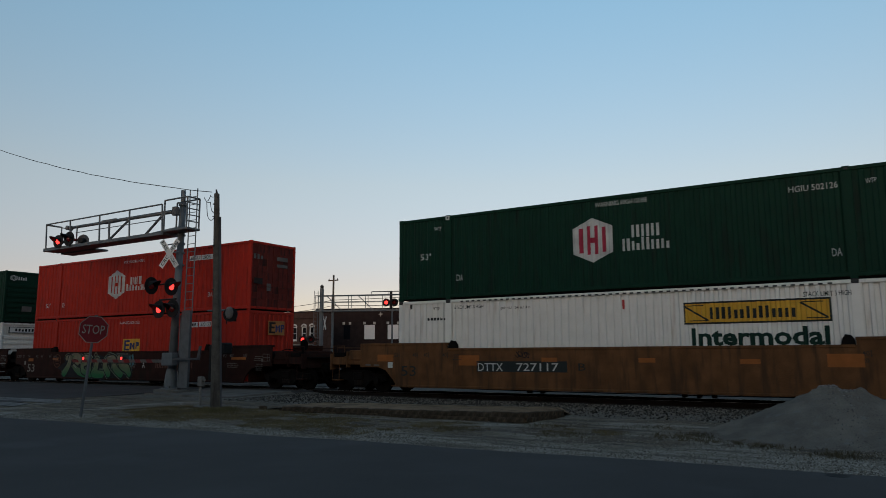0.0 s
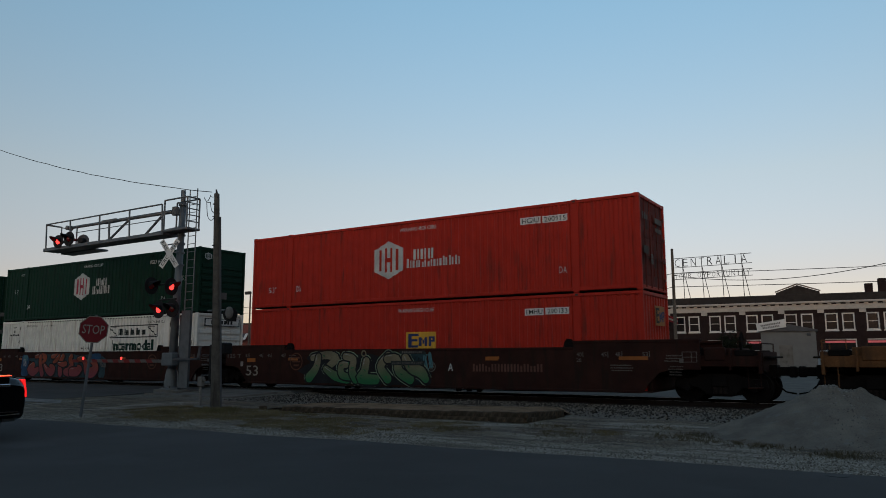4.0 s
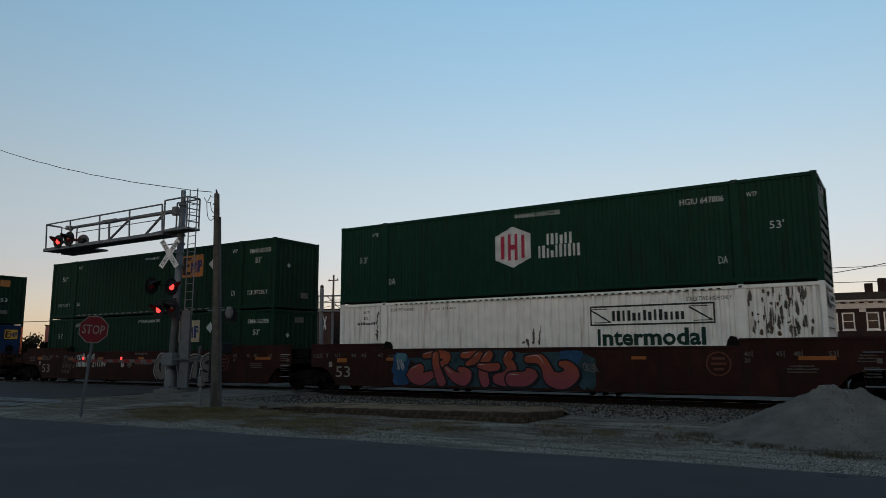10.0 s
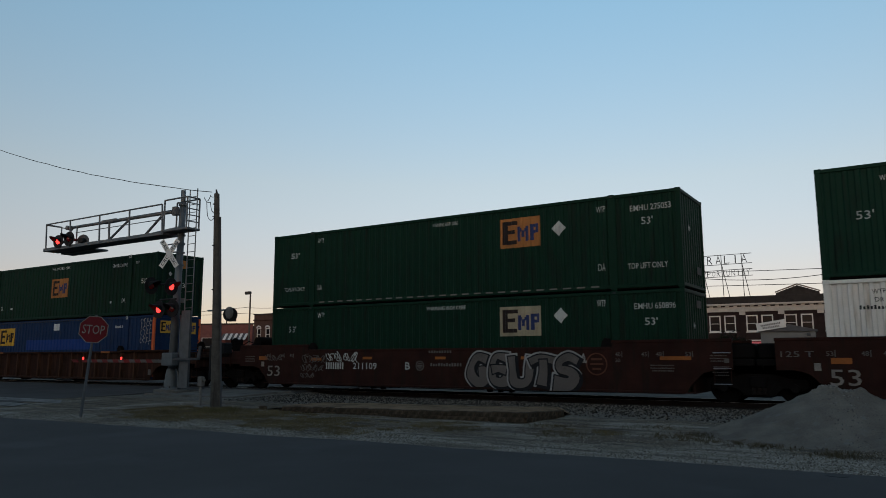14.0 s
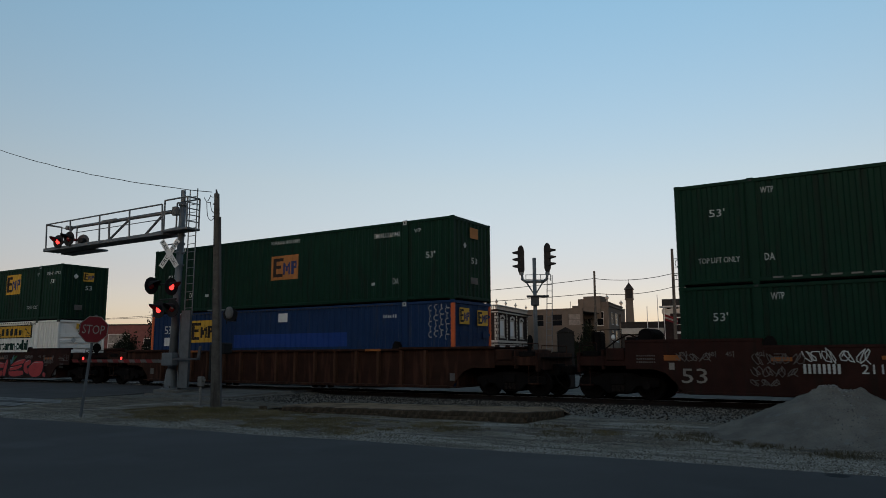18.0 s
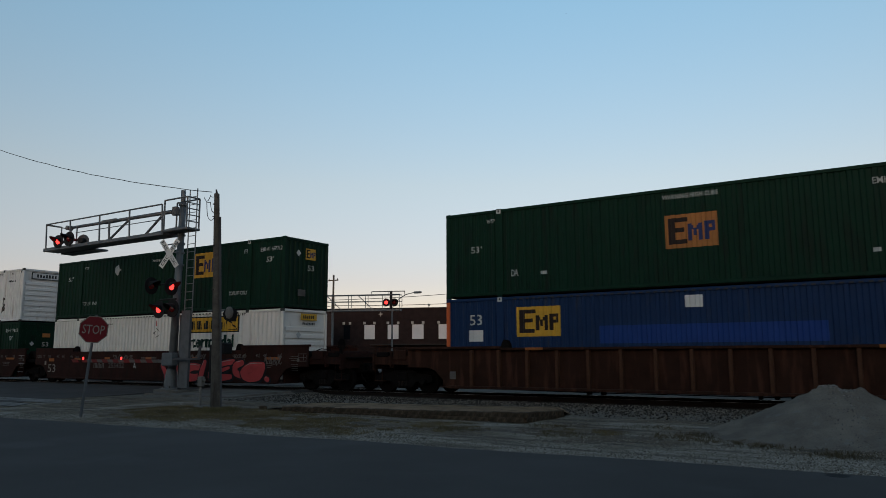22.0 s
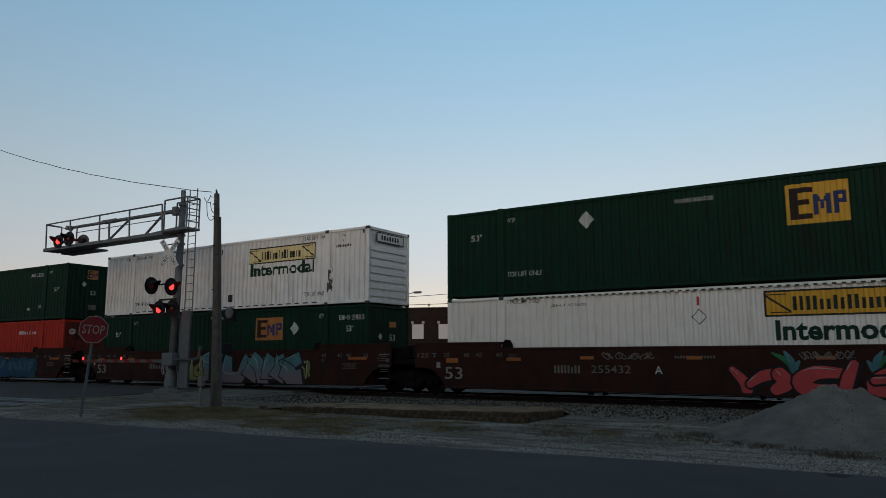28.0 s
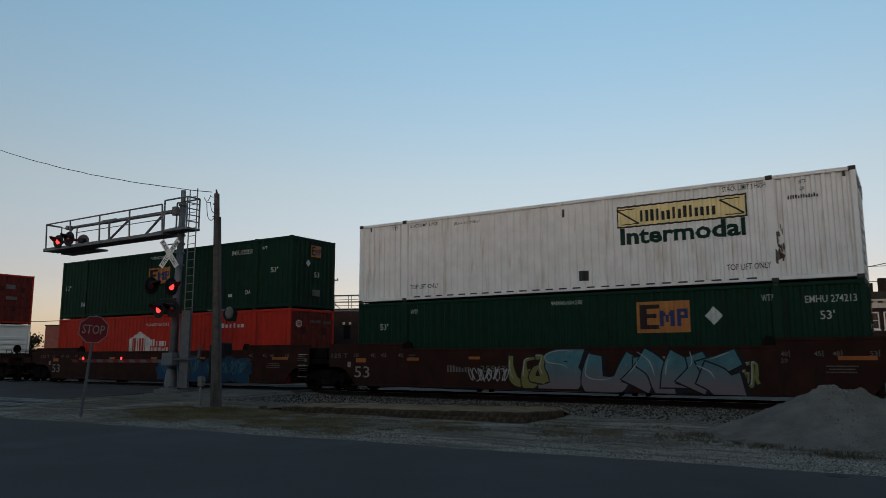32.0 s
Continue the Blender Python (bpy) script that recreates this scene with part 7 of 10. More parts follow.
letters(box_c1, "53'", 1.07, 1.6, 0.4, 0.228, M_DECALWHITE, RIDGE - 0.004)
letters(box_c1, "DA", 2.37, 0.74, 0.29, 0.22, M_DECALWHITE, RIDGE - 0.004)
letters(box_c1, "WTP", 1.59, 2.49, 0.28, 0.137, M_DECALWHITE, RIDGE - 0.004)
panel_logo(box_c0, 11.59, 2.17, 3.62, 0.589, None, M_DECALBLACK)
letters(box_c0, "Intermodal", 11.56, 1.53, 3.13, 0.496, M_DECALGREEN, RIDGE - 0.004, bold=0.032)
letters(box_c0, "STACK TWO HIGH ONLY", 13.25, 2.57, 1.22, 0.121, M_DECALBLACK, RIDGE - 0.004)
letters(box_c0, "STACK TWO HIGH ONLY", 2.84, 2.62, 1.04, 0.108, M_DECALBLACK, RIDGE - 0.004)
letters(box_c0, "JBHU 231485", 4.51, 2.59, 1.03, 0.104, M_DECALDIM, RIDGE - 0.004)
peeling(box_c0, 15.05, 2.13, 1.55, 1.149, 7)
peeling(box_c0, 7.79, 1.58, 0.7, 0.463, 8, 4)
peeling(box_c0, 1.74, 2.15, 0.36, 1.05, 9, 5)
letters(box_c0, "WTP", 1.22, 2.56, 0.30, 0.12, M_DECALBLACK, RIDGE - 0.004)
letters(box_c0, "DR", 1.22, 2.36, 0.20, 0.11, M_DECALBLACK, RIDGE - 0.004)
bars(box_c0, 1.25, 2.17, 0.95, 0.10, 12, M_DECALBLACK, RIDGE - 0.004, seed=5)
paint_cloud(car_c, 6.5, 0.98, 6.2, 1.15, M_G_DEEP, 33)
CURL_R = (((0.65, 0.98, 0.19), (0.38, 0.78, 0.26), (0.70, 0.64, 0.23), (1.15, 0.79, 0.13)),
          ((0.85, 1.42, 0.10), (1.34, 1.47, 0.14), (1.74, 1.40, 0.16), (1.66, 1.20, 0.12), (1.43, 1.10, 0.09)),
          ((1.30, 1.44, 0.13), (1.30, 1.15, 0.14), (1.43, 0.76, 0.17), (1.53, 0.57, 0.18)),
          ((1.73, 0.99, 0.10), (2.02, 0.74, 0.18), (2.37, 0.66, 0.24), (2.49, 0.83, 0.21), (2.25, 0.97, 0.09)))
CURL_A = (((2.37, 1.43, 0.11), (2.75, 1.45, 0.13), (3.09, 1.45, 0.15)), ((3.01, 1.43, 0.14), (2.77, 1.25, 0.13), (2.52, 1.14, 0.06)),
          ((3.35, 1.44, 0.15), (3.16, 1.16, 0.17), (3.13, 0.82, 0.19), (3.19, 0.58, 0.18)), ((2.98, 1.09, 0.08), (3.35, 1.04, 0.14), (3.63, 1.07, 0.13)))
CURL_E = (((4.08, 1.43, 0.15), (3.99, 1.28, 0.14), (4.15, 1.05, 0.17), (4.00, 0.71, 0.28), (3.64, 0.68, 0.18)),
          ((4.15, 0.68, 0.24), (4.61, 0.70, 0.25), (4.86, 0.83, 0.19), (4.72, 0.95, 0.09)))
CURL_L = (((4.71, 1.30, 0.12), (5.13, 1.30, 0.17), (5.33, 1.06, 0.17), (5.49, 0.74, 0.25), (5.86, 0.66, 0.28), (6.17, 0.87, 0.26), (6.03, 1.10, 0.17), (5.83, 1.16, 0.09)),)
graffiti_curls(car_c, 3.1, (CURL_R, CURL_A, CURL_E, CURL_L), M_G_RUST, M_G_PINK, M_G_DARK, 33, 0.92, fat=0.90)
paint_cloud(car_c, 2.95, 0.95, 0.70, 1.10, M_G_BLUE, 35, PLATE - 0.0035)
paint_cloud(car_c, 2.98, 1.36, 0.42, 0.30, M_G_TEAL, 36, PLATE - 0.005)
paint_cloud(car_c, 9.25, 1.36, 0.75, 0.42, M_G_BLUE, 34, PLATE - 0.0035)
paint_cloud(car_c, 9.75, 0.90, 0.55, 0.95, M_G_DEEP, 37, PLATE - 0.005)
scribble(car_c, 2.95, 1.10, 0.34, 0.42, M_G_WHITE, 15, PLATE - 0.009, 0.012, 2)
scribble(car_c, 9.85, 1.05, 0.45, 0.36, M_DECALDIM, 16, PLATE - 0.009, 0.014, 2)
ring(car_c, 13.47, 1.18, 0.33, M_EMBLEM)
hexagon(box_c1, 0.42, 2.5, 0.38, 0.32, M_GREEN, CL + 0.03, True)
bars(box_c1, 0.92, 2.49, 0.51, 0.183, 4, M_DECALWHITE, CL + 0.036, True)
flat(box_c1, "end_label", 1.25, 0.79, 0.55, 0.302, M_DECALDIM, CL + 0.03, True)
flat(box_c0, "end_label", 1.35, 2.5, 1.98, 0.339, M_DECALBLACK, CL + 0.03, True)
flat(box_c0, "end_label", 1.35, 2.5, 1.86, 0.279, M_SIGNWHITE, CL + 0.034, True)
bars(box_c0, 1.35, 2.5, 1.27, 0.159, 7, M_DECALBLACK, CL + 0.040, True)
# two greens
block_logo(box_d1, 11.01, 2.05, 1.44, 0.972, M_PEACH, M_LOGODARK, M_LOGONAVY)
diamond(box_d1, 12.37, 2.06, 0.47, M_DECALWHITE)
letters(box_d1, "WTP", 13.76, 2.5, 0.29, 0.186, M_DECALWHITE, RIDGE - 0.004)
letters(box_d1, "EMHU 275053", 15.27, 2.42, 1.2, 0.179, M_DECALWHITE, RIDGE - 0.004)
letters(box_d1, "53'", 15.16, 2.03, 0.34, 0.228, M_DECALWHITE, RIDGE - 0.004)
letters(box_d1, "TOP LIFT ONLY", 15.12, 0.7, 1.18, 0.176, M_DECALWHITE, RIDGE - 0.004)
letters(box_d1, "DA", 13.74, 0.73, 0.23, 0.215, M_DECALWHITE, RIDGE - 0.004)
letters(box_d1, "WARNING HIGH CUBE", 8.14, 2.6, 1.05, 0.116, M_DECALWHITE, RIDGE - 0.004)
letters(box_d1, "WTP", 2.46, 2.53, 0.33, 0.174, M_DECALWHITE, RIDGE - 0.004)
letters(box_d1, "53'", 1.14, 2.03, 0.41, 0.221, M_DECALWHITE, RIDGE - 0.004)
letters(box_d1, "TOP LIFT ONLY", 1.12, 0.7, 1.1, 0.153, M_DECALWHITE, RIDGE - 0.004)
letters(box_d1, "DA", 2.42, 0.71, 0.25, 0.192, M_DECALWHITE, RIDGE - 0.004)
block_logo(box_d0, 10.97, 2.09, 1.45, 0.939, M_BEIGE, M_LOGODARK, M_LOGONAVY)
diamond(box_d0, 12.36, 2.23, 0.46, M_DECALWHITE)
letters(box_d0, "WTP", 13.68, 2.55, 0.27, 0.197, M_DECALWHITE, RIDGE - 0.004)
letters(box_d0, "EMHU 650896", 15.28, 2.42, 1.19, 0.173, M_DECALWHITE, RIDGE - 0.004)
letters(box_d0, "53'", 15.16, 1.98, 0.37, 0.219, M_DECALWHITE, RIDGE - 0.004)
letters(box_d0, "WARNING HIGH CUBE", 8.17, 2.61, 1.55, 0.131, M_DECALWHITE, RIDGE - 0.004)
letters(box_d0, "WTP", 2.55, 2.55, 0.33, 0.189, M_DECALWHITE, RIDGE - 0.004)
letters(box_d0, "53'", 1.08, 2.04, 0.4, 0.236, M_DECALWHITE, RIDGE - 0.004)
graffiti_word(car_d, 11.09, 0.95, 3.8, 1.15, "GEUTS", M_G_GREY, M_G_GREY, M_G_DARK, 46, rim=M_G_WHITE, fat=0.155, lean=0.0, shine=False)
scribble(car_d, 3.85, 1.38, 1.53, 0.439, M_DECALWHITE, 12, r=0.013, count=4)
scribble(car_d, 2.49, 1.30, 1.25, 0.34, M_DECALDIM, 13, r=0.009, count=4)
scribble(car_d, 2.40, 0.98, 1.15, 0.30, M_DECALDIM, 17, r=0.009, count=4)
scribble(car_d, 2.15, 0.70, 0.75, 0.22, M_DECALDIM, 18, r=0.009, count=3)
scribble(car_d, 0.35, 1.36, 1.0, 0.30, M_DECALDIM, 19, r=0.010, count=3)
scribble(car_d, 12.99, 1.3, 0.51, 0.356, M_G_WHITE, 14, r=0.014, count=3)
bars(car_d, 3.5, 1.06, 0.88, 0.24, 4, M_DECALWHITE, PLATE, seed=123)
letters(car_d, "211109", 4.88, 1.06, 1.08, 0.233, M_DECALWHITE, PLATE)
letters(car_d, "B", 6.76, 1.07, 0.2, 0.243, M_DECALWHITE, PLATE)
ring(car_d, 7.27, 1.08, 0.17, M_DECALDIM, width=0.03)
ring(car_d, 13.56, 1.16, 0.33, M_EMBLEM)
bars(car_d, 8.1, 1.55, 0.94, 0.091, 9, M_DECALDIM, PLATE, seed=128)
bars(car_d, 8.33, 1.12, 1.26, 0.108, 12, M_DECALDIM, PLATE, seed=129)
diamond(box_d1, 0.75, 1.8, 0.2, M_DECALWHITE, CL + 0.030, True)
flat(box_d1, "end_label", 1.7, 0.61, 0.44, 0.228, M_DECALDIM, CL + 0.03, True)
flat(box_d0, "end_label", 1.43, 2.49, 0.52, 0.222, M_DECALDIM, CL + 0.03, True)
diamond(box_d0, 0.78, 1.85, 0.2, M_DECALWHITE, CL + 0.030, True)
# green over blue
block_logo(box_e1, 8.18, 1.61, 1.45, 0.973, M_PEACH, M_LOGODARK, M_LOGONAVY)
letters(box_e1, "WARNING HIGH CUBE", 8.19, 2.63, 1.55, 0.138, M_DECALWHITE, RIDGE - 0.004)
letters(box_e1, "EMHU 269942", 13.28, 2.45, 1.19, 0.175, M_DECALWHITE, RIDGE - 0.004)
letters(box_e1, "WTP", 14.63, 2.5, 0.29, 0.136, M_DECALWHITE, RIDGE - 0.004)
letters(box_e1, "53'", 15.17, 1.6, 0.37, 0.231, M_DECALWHITE, RIDGE - 0.004)
letters(box_e1, "DA", 13.68, 0.75, 0.23, 0.221, M_DECALWHITE, RIDGE - 0.004)
folded(box_e1, "painted_patch", 12.66, 0.7, 0.18, 0.104, M_DECALWHITE)
folded(box_e1, "painted_patch", 3.62, 0.7, 0.22, 0.106, M_DECALWHITE)
letters(box_e1, "53'", 1.17, 1.61, 0.39, 0.224, M_DECALWHITE, RIDGE - 0.004)
letters(box_e1, "DA", 2.59, 0.75, 0.26, 0.216, M_DECALWHITE, RIDGE - 0.004)
letters(box_e1, "WTP", 1.73, 2.52, 0.3, 0.134, M_DECALWHITE, RIDGE - 0.004)
block_logo(box_e0, 3.38, 2.07, 1.5, 0.94, M_YELLOW, M_LOGODARK, M_LOGODARK)
letters(box_e0, "53", 1.13, 2.17, 0.45, 0.35, M_DECALWHITE, RIDGE - 0.004)
folded(box_e0, "painted_patch", 1.12, 1.65, 0.53, 0.369, M_SIGNWHITE)
flat(car_e, "routing_card", 0.29, 0.77, 0.23, 0.25, M_DECALDIM, -0.075)
folded(box_e0, "painted_patch", 8.15, 2.51, 0.49, 0.342, M_SIGNWHITE)
folded(box_e0, "painted_patch", 8.41, 1.62, 6.09, 0.524, M_BRIGHTBLUE)
for b, xs in ((box_e1, (2.05, CL - 2.05)), (box_e0, (2.05, CL - 2.05)), (box_f1, (CL - 2.05,)), (box_a1, (2.05,))):
    for x in xs:
        flat(b, "lifting_mark", x, CH - 0.09, 0.16, 0.14, M_DECALWHITE, -0.012)
        flat(b, "lifting_mark_hole", x, CH - 0.08, 0.06, 0.07, M_CAST, -0.016)
bars(box_e0, 13.43, 2.41, 0.61, 0.118, 8, M_DECALWHITE, RIDGE - 0.004, seed=151)
scribble(box_e0, 15.51, 2.16, 0.95, 1.209, M_G_WHITE, 22, RIDGE - 0.004, 0.014, 4, True)
flat(car_e, "painted_patch", 3.33, 1.62, 0.6, 0.08, M_REFLECT, -0.22)
flat(car_e, "painted_patch", 12.88, 1.62, 0.7, 0.08, M_REFLECT, -0.22)
flat(car_e, "white_tag", 16.14, 0.72, 0.19, 0.242, M_DECALDIM, -0.118)
flat(box_e1, "end_label", 1.34, 2.42, 0.57, 0.381, M_PEACH, CL + 0.03, True)
diamond(box_e1, 0.7, 1.92, 0.206, M_DECALWHITE, CL + 0.030, True)
letters(box_e1, "53", 1.33, 1.43, 0.42, 0.209, M_DECALWHITE, CL + 0.034, end=True)
flat(box_e1, "end_label", 1.33, 0.72, 0.49, 0.228, M_DECALDIM, CL + 0.03, True)
block_logo(box_e0, 0.63, 2.36, 0.65, 0.561, M_YELLOW, M_LOGODARK, M_LOGONAVY, CL + 0.028, True)
block_logo(box_e0, 1.9, 2.33, 0.74, 0.542, M_YELLOW, M_LOGODARK, M_LOGONAVY, CL + 0.028, True)
flat(box_e0, "end_label", 2.13, 1.75, 0.43, 0.271, M_BLUE, CL + 0.03, True)
# green over white
block_logo(box_f1, 11.36, 2.04, 1.48, 1.083, M_YELLOW, M_LOGODARK, M_LOGONAVY)
diamond(box_f1, 5.02, 2.23, 0.52, M_DECALWHITE)
letters(box_f1, "WTP", 13.85, 2.44, 0.26, 0.172, M_DECALWHITE, RIDGE - 0.004)
letters(box_f1, "EMHU 647712", 15.35, 2.44, 1.2, 0.166, M_DECALWHITE, RIDGE - 0.004)
letters(box_f1, "53'", 15.26, 2.02, 0.4, 0.221, M_DECALWHITE, RIDGE - 0.004)
letters(box_f1, "TOP LIFT ONLY", 13.48, 0.72, 1.17, 0.17, M_DECALWHITE, RIDGE - 0.004)
letters(box_f1, "WARNING HIGH CUBE", 8.25, 2.48, 1.09, 0.129, M_DECALWHITE, RIDGE - 0.004)
letters(box_f1, "WTP", 2.44, 2.48, 0.3, 0.143, M_DECALWHITE, RIDGE - 0.004)
letters(box_f1, "TOP LIFT ONLY", 2.9, 0.71, 1.25, 0.163, M_DECALWHITE, RIDGE - 0.004)
letters(box_f1, "53'", 1.13, 2.0, 0.39, 0.219, M_DECALWHITE, RIDGE - 0.004)
panel_logo(box_f0, 11.75, 2.35, 3.66, 0.694, M_YELLOW, M_DECALBLACK)
letters(box_f0, "Intermodal", 11.73, 1.64, 3.14, 0.536, M_DECALGREEN, RIDGE - 0.004, bold=0.032)
letters(box_f0, "STACK LIMIT 3 HIGH", 13.49, 2.74, 1.12, 0.131, M_DECALBLACK, RIDGE - 0.004)
diamond(box_f0, 8.23, 2.06, 0.43, M_DECALDIM, outline=True)
folded(box_f0, "painted_patch", 8.22, 2.5, 0.08, 0.249, M_DIMRED)
letters(box_f0, "JBHU 301600", 4.35, 2.53, 1.18, 0.112, M_DECALDIM, RIDGE - 0.004)
letters(box_f0, "STACK LIMIT 3 HIGH", 2.84, 2.72, 1.16, 0.144, M_DECALBLACK, RIDGE - 0.004)
for x0, flip in ((10.55, -1), (12.35, 1)):
    for k, (reach, tall) in enumerate(((0.50, 0.42), (0.20, 0.46), (-0.16, 0.22))):
        blade, wide = smoothed([(x0, 0.95), (x0 + flip * reach * 0.25, 0.95 + tall * 0.7), (x0 + flip * reach, 1.05 + tall)], (0.05, 0.085, 0.02))
        part("graffiti_leaf", band(blade, wide, PLATE - 0.002 - 0.001 * k), M_G_TEAL if k else M_G_GREEN, car_f)
scribble(car_f, 11.35, 1.40, 1.25, 0.24, M_DECALDIM, 34, r=0.012, count=5)
scribble(car_f, 14.0, 1.42, 0.8, 0.2, M_DECALDIM, 35, r=0.011, count=3)
BLOCK_K = (((0.07, 1.03, 0.08), (0.33, 0.74, 0.13), (0.41, 0.52, 0.14)), ((0.49, 0.65, 0.09), (0.82, 0.87, 0.14), (1.26, 0.95, 0.14)), ((1.22, 0.91, 0.18), (1.36, 0.70, 0.18), (1.12, 0.53, 0.14)))
BLOCK_A = (((2.61, 0.96, 0.12), (2.07, 0.97, 0.17), (1.72, 0.76, 0.21), (1.84, 0.56, 0.18), (2.27, 0.53, 0.15), (2.60, 0.61, 0.10)), ((2.91, 1.18, 0.10), (2.77, 0.86, 0.14), (2.67, 0.54, 0.14)))
BLOCK_E = (((4.66, 1.21, 0.09), (4.07, 1.09, 0.15), (3.57, 0.87, 0.20), (3.36, 0.64, 0.21), (3.83, 0.55, 0.16), (4.51, 0.59, 0.10)), ((3.32, 0.79, 0.09), (3.91, 0.84, 0.09), (4.39, 0.95, 0.06)))
BLOCK_S = (((5.17, 1.15, 0.12), (4.81, 1.03, 0.15), (4.82, 0.76, 0.14), (5.22, 0.64, 0.12)), ((6.36, 1.06, 0.12), (5.69, 0.98, 0.20), (5.26, 0.76, 0.16), (5.54, 0.57, 0.16), (6.08, 0.69, 0.24), (6.29, 0.97, 0.19)),
           ((6.56, 0.54, 0.10), (6.64, 0.51, 0.10)))
graffiti_curls(car_f, 9.0, (BLOCK_K, BLOCK_A, BLOCK_E, BLOCK_S), M_G_RED, M_G_RED, M_G_DARK, 57, 0.8)
scribble(car_f, 15.86, 1.23, 0.95, 0.411, M_DECALDIM, 31, r=0.013, count=4)
scribble(car_f, 6.24, 1.4, 1.55, 0.253, M_DECALDIM, 32, r=0.012, count=4)
bars(car_f, 4.38, 1.0, 0.87, 0.235, 4, M_DECALDIM, PLATE, seed=185)
letters(car_f, "255432", 5.72, 1.01, 1.19, 0.227, M_DECALDIM, PLATE)
letters(car_f, "A", 7.11, 1.0, 0.21, 0.219, M_DECALWHITE, PLATE)
bars(car_f, 8.12, 1.36, 1.11, 0.076, 14, M_DECALDIM, PLATE, seed=188)
diamond(box_f1, 0.75, 2.28, 0.273, M_DECALWHITE, CL + 0.030, True)
block_logo(box_f1, 1.46, 2.29, 0.59, 0.465, M_YELLOW, M_LOGODARK, M_LOGONAVY, CL + 0.028, True)
letters(box_f1, "53", 1.48, 1.71, 0.38, 0.231, M_DECALWHITE, CL + 0.034, end=True)
flat(box_f1, "end_label", 0.97, 0.66, 0.43, 0.271, M_DECALDIM, CL + 0.03, True)
flat(box_f0, "end_label", 1.43, 2.59, 0.95, 0.272, M_YELLOW, CL + 0.03, True)
bars(box_f0, 1.43, 2.59, 0.68, 0.136, 6, M_DECALBLACK, CL + 0.036, True)
bars(box_f0, 1.44, 2.32, 0.75, 0.09, 8, M_DECALBLACK, CL + 0.036, True)
diamond(box_f0, 0.85, 1.86, 0.288, M_DECALWHITE, CL + 0.030, True)
# white over green
panel_logo(box_g1, 11.68, 2.18, 3.67, 0.656, M_CREAM, M_DECALBLACK)
letters(box_g1, "Intermodal", 11.69, 1.59, 3.51, 0.504, M_DECALGREEN, RIDGE - 0.004, bold=0.032)
letters(box_g1, "STACK LIMIT 3 HIGH", 13.45, 2.67, 1.13, 0.142, M_DECALBLACK, RIDGE - 0.004)
letters(box_g1, "WTP", 14.9, 2.63, 0.19, 0.121, M_DECALBLACK, RIDGE - 0.004)
letters(box_g1, "OR", 14.89, 2.45, 0.12, 0.106, M_DECALBLACK, RIDGE - 0.004)
bars(box_g1, 14.9, 2.25, 0.75, 0.105, 12, M_DECALBLACK, RIDGE - 0.004, seed=203)
letters(box_g1, "TOP LIFT ONLY", 13.46, 0.48, 1.14, 0.168, M_DECALBLACK, RIDGE - 0.004)
letters(box_g1, "TOP LIFT ONLY", 2.88, 0.5, 1.18, 0.158, M_DECALBLACK, RIDGE - 0.004)
letters(box_g1, "STACK LIMIT 3 HIGH", 2.86, 2.67, 1.15, 0.121, M_DECALBLACK, RIDGE - 0.004)
letters(box_g1, "JBHU 239869", 4.61, 2.57, 1.07, 0.117, M_DECALDIM, RIDGE - 0.004)
letters(box_g1, "WTP", 1.58, 2.66, 0.25, 0.145, M_DECALBLACK, RIDGE - 0.004)
folded(box_g1, "painted_patch", 8.74, 0.51, 0.33, 0.311, M_CAST)
folded(box_g1, "painted_patch", 8.11, 2.52, 0.08, 0.252, M_CAST)
folded(box_g1, "painted_patch", 15.88, 2.73, 0.08, 0.177, M_CAST)
folded(box_g1, "painted_patch", 0.51, 2.74, 0.11, 0.212, M_CAST)
peeling(box_g1, 14.27, 1.05, 0.19, 0.905, 18, 5)
block_logo(box_g0, 11.08, 2.09, 1.52, 0.897, M_PEACH, M_LOGODARK, M_LOGONAVY)
diamond(box_g0, 12.48, 2.08, 0.48, M_DECALWHITE)
letters(box_g0, "WTP", 13.87, 2.51, 0.3, 0.179, M_DECALWHITE, RIDGE - 0.004)
letters(box_g0, "EMHU 274213", 15.35, 2.43, 1.17, 0.186, M_DECALWHITE, RIDGE - 0.004)
letters(box_g0, "53'", 15.25, 2.02, 0.33, 0.229, M_DECALWHITE, RIDGE - 0.004)
letters(box_g0, "WARNING HIGH CUBE", 8.14, 2.61, 1.04, 0.121, M_DECALWHITE, RIDGE - 0.004)
letters(box_g0, "WTP", 2.46, 2.53, 0.29, 0.157, M_DECALWHITE, RIDGE - 0.004)
letters(box_g0, "53'", 1.15, 2.03, 0.35, 0.221, M_DECALWHITE, RIDGE - 0.004)
graffiti(car_g, 6.83, 0.97, 1.17, 1.039, 2, [M_G_OLIVE, M_G_OLIVE], M_G_DARK, None, 70)
graffiti(car_g, 13.11, 0.92, 0.85, 0.826, 3, [M_G_OLIVE, M_G_OLIVE], M_G_DARK, None, 71)
graffiti_word(car_g, 10.25, 0.96, 5.9, 1.28, "SUNK", M_G_TEAL, M_G_MAUVE, M_G_DARK, 69, fat=0.165, lean=0.2)
scribble(car_g, 5.53, 0.82, 1.48, 0.499, M_G_WHITE, 41, r=0.016, count=5)
bars(car_g, 4.41, 0.99, 0.91, 0.22, 4, M_DECALDIM, PLATE, seed=226)
letters(car_g, "255432", 5.78, 1.0, 1.1, 0.195, M_DECALDIM, PLATE)
flat(box_g1, "end_label", 1.29, 2.53, 1.74, 0.373, M_DECALBLACK, CL + 0.03, True)
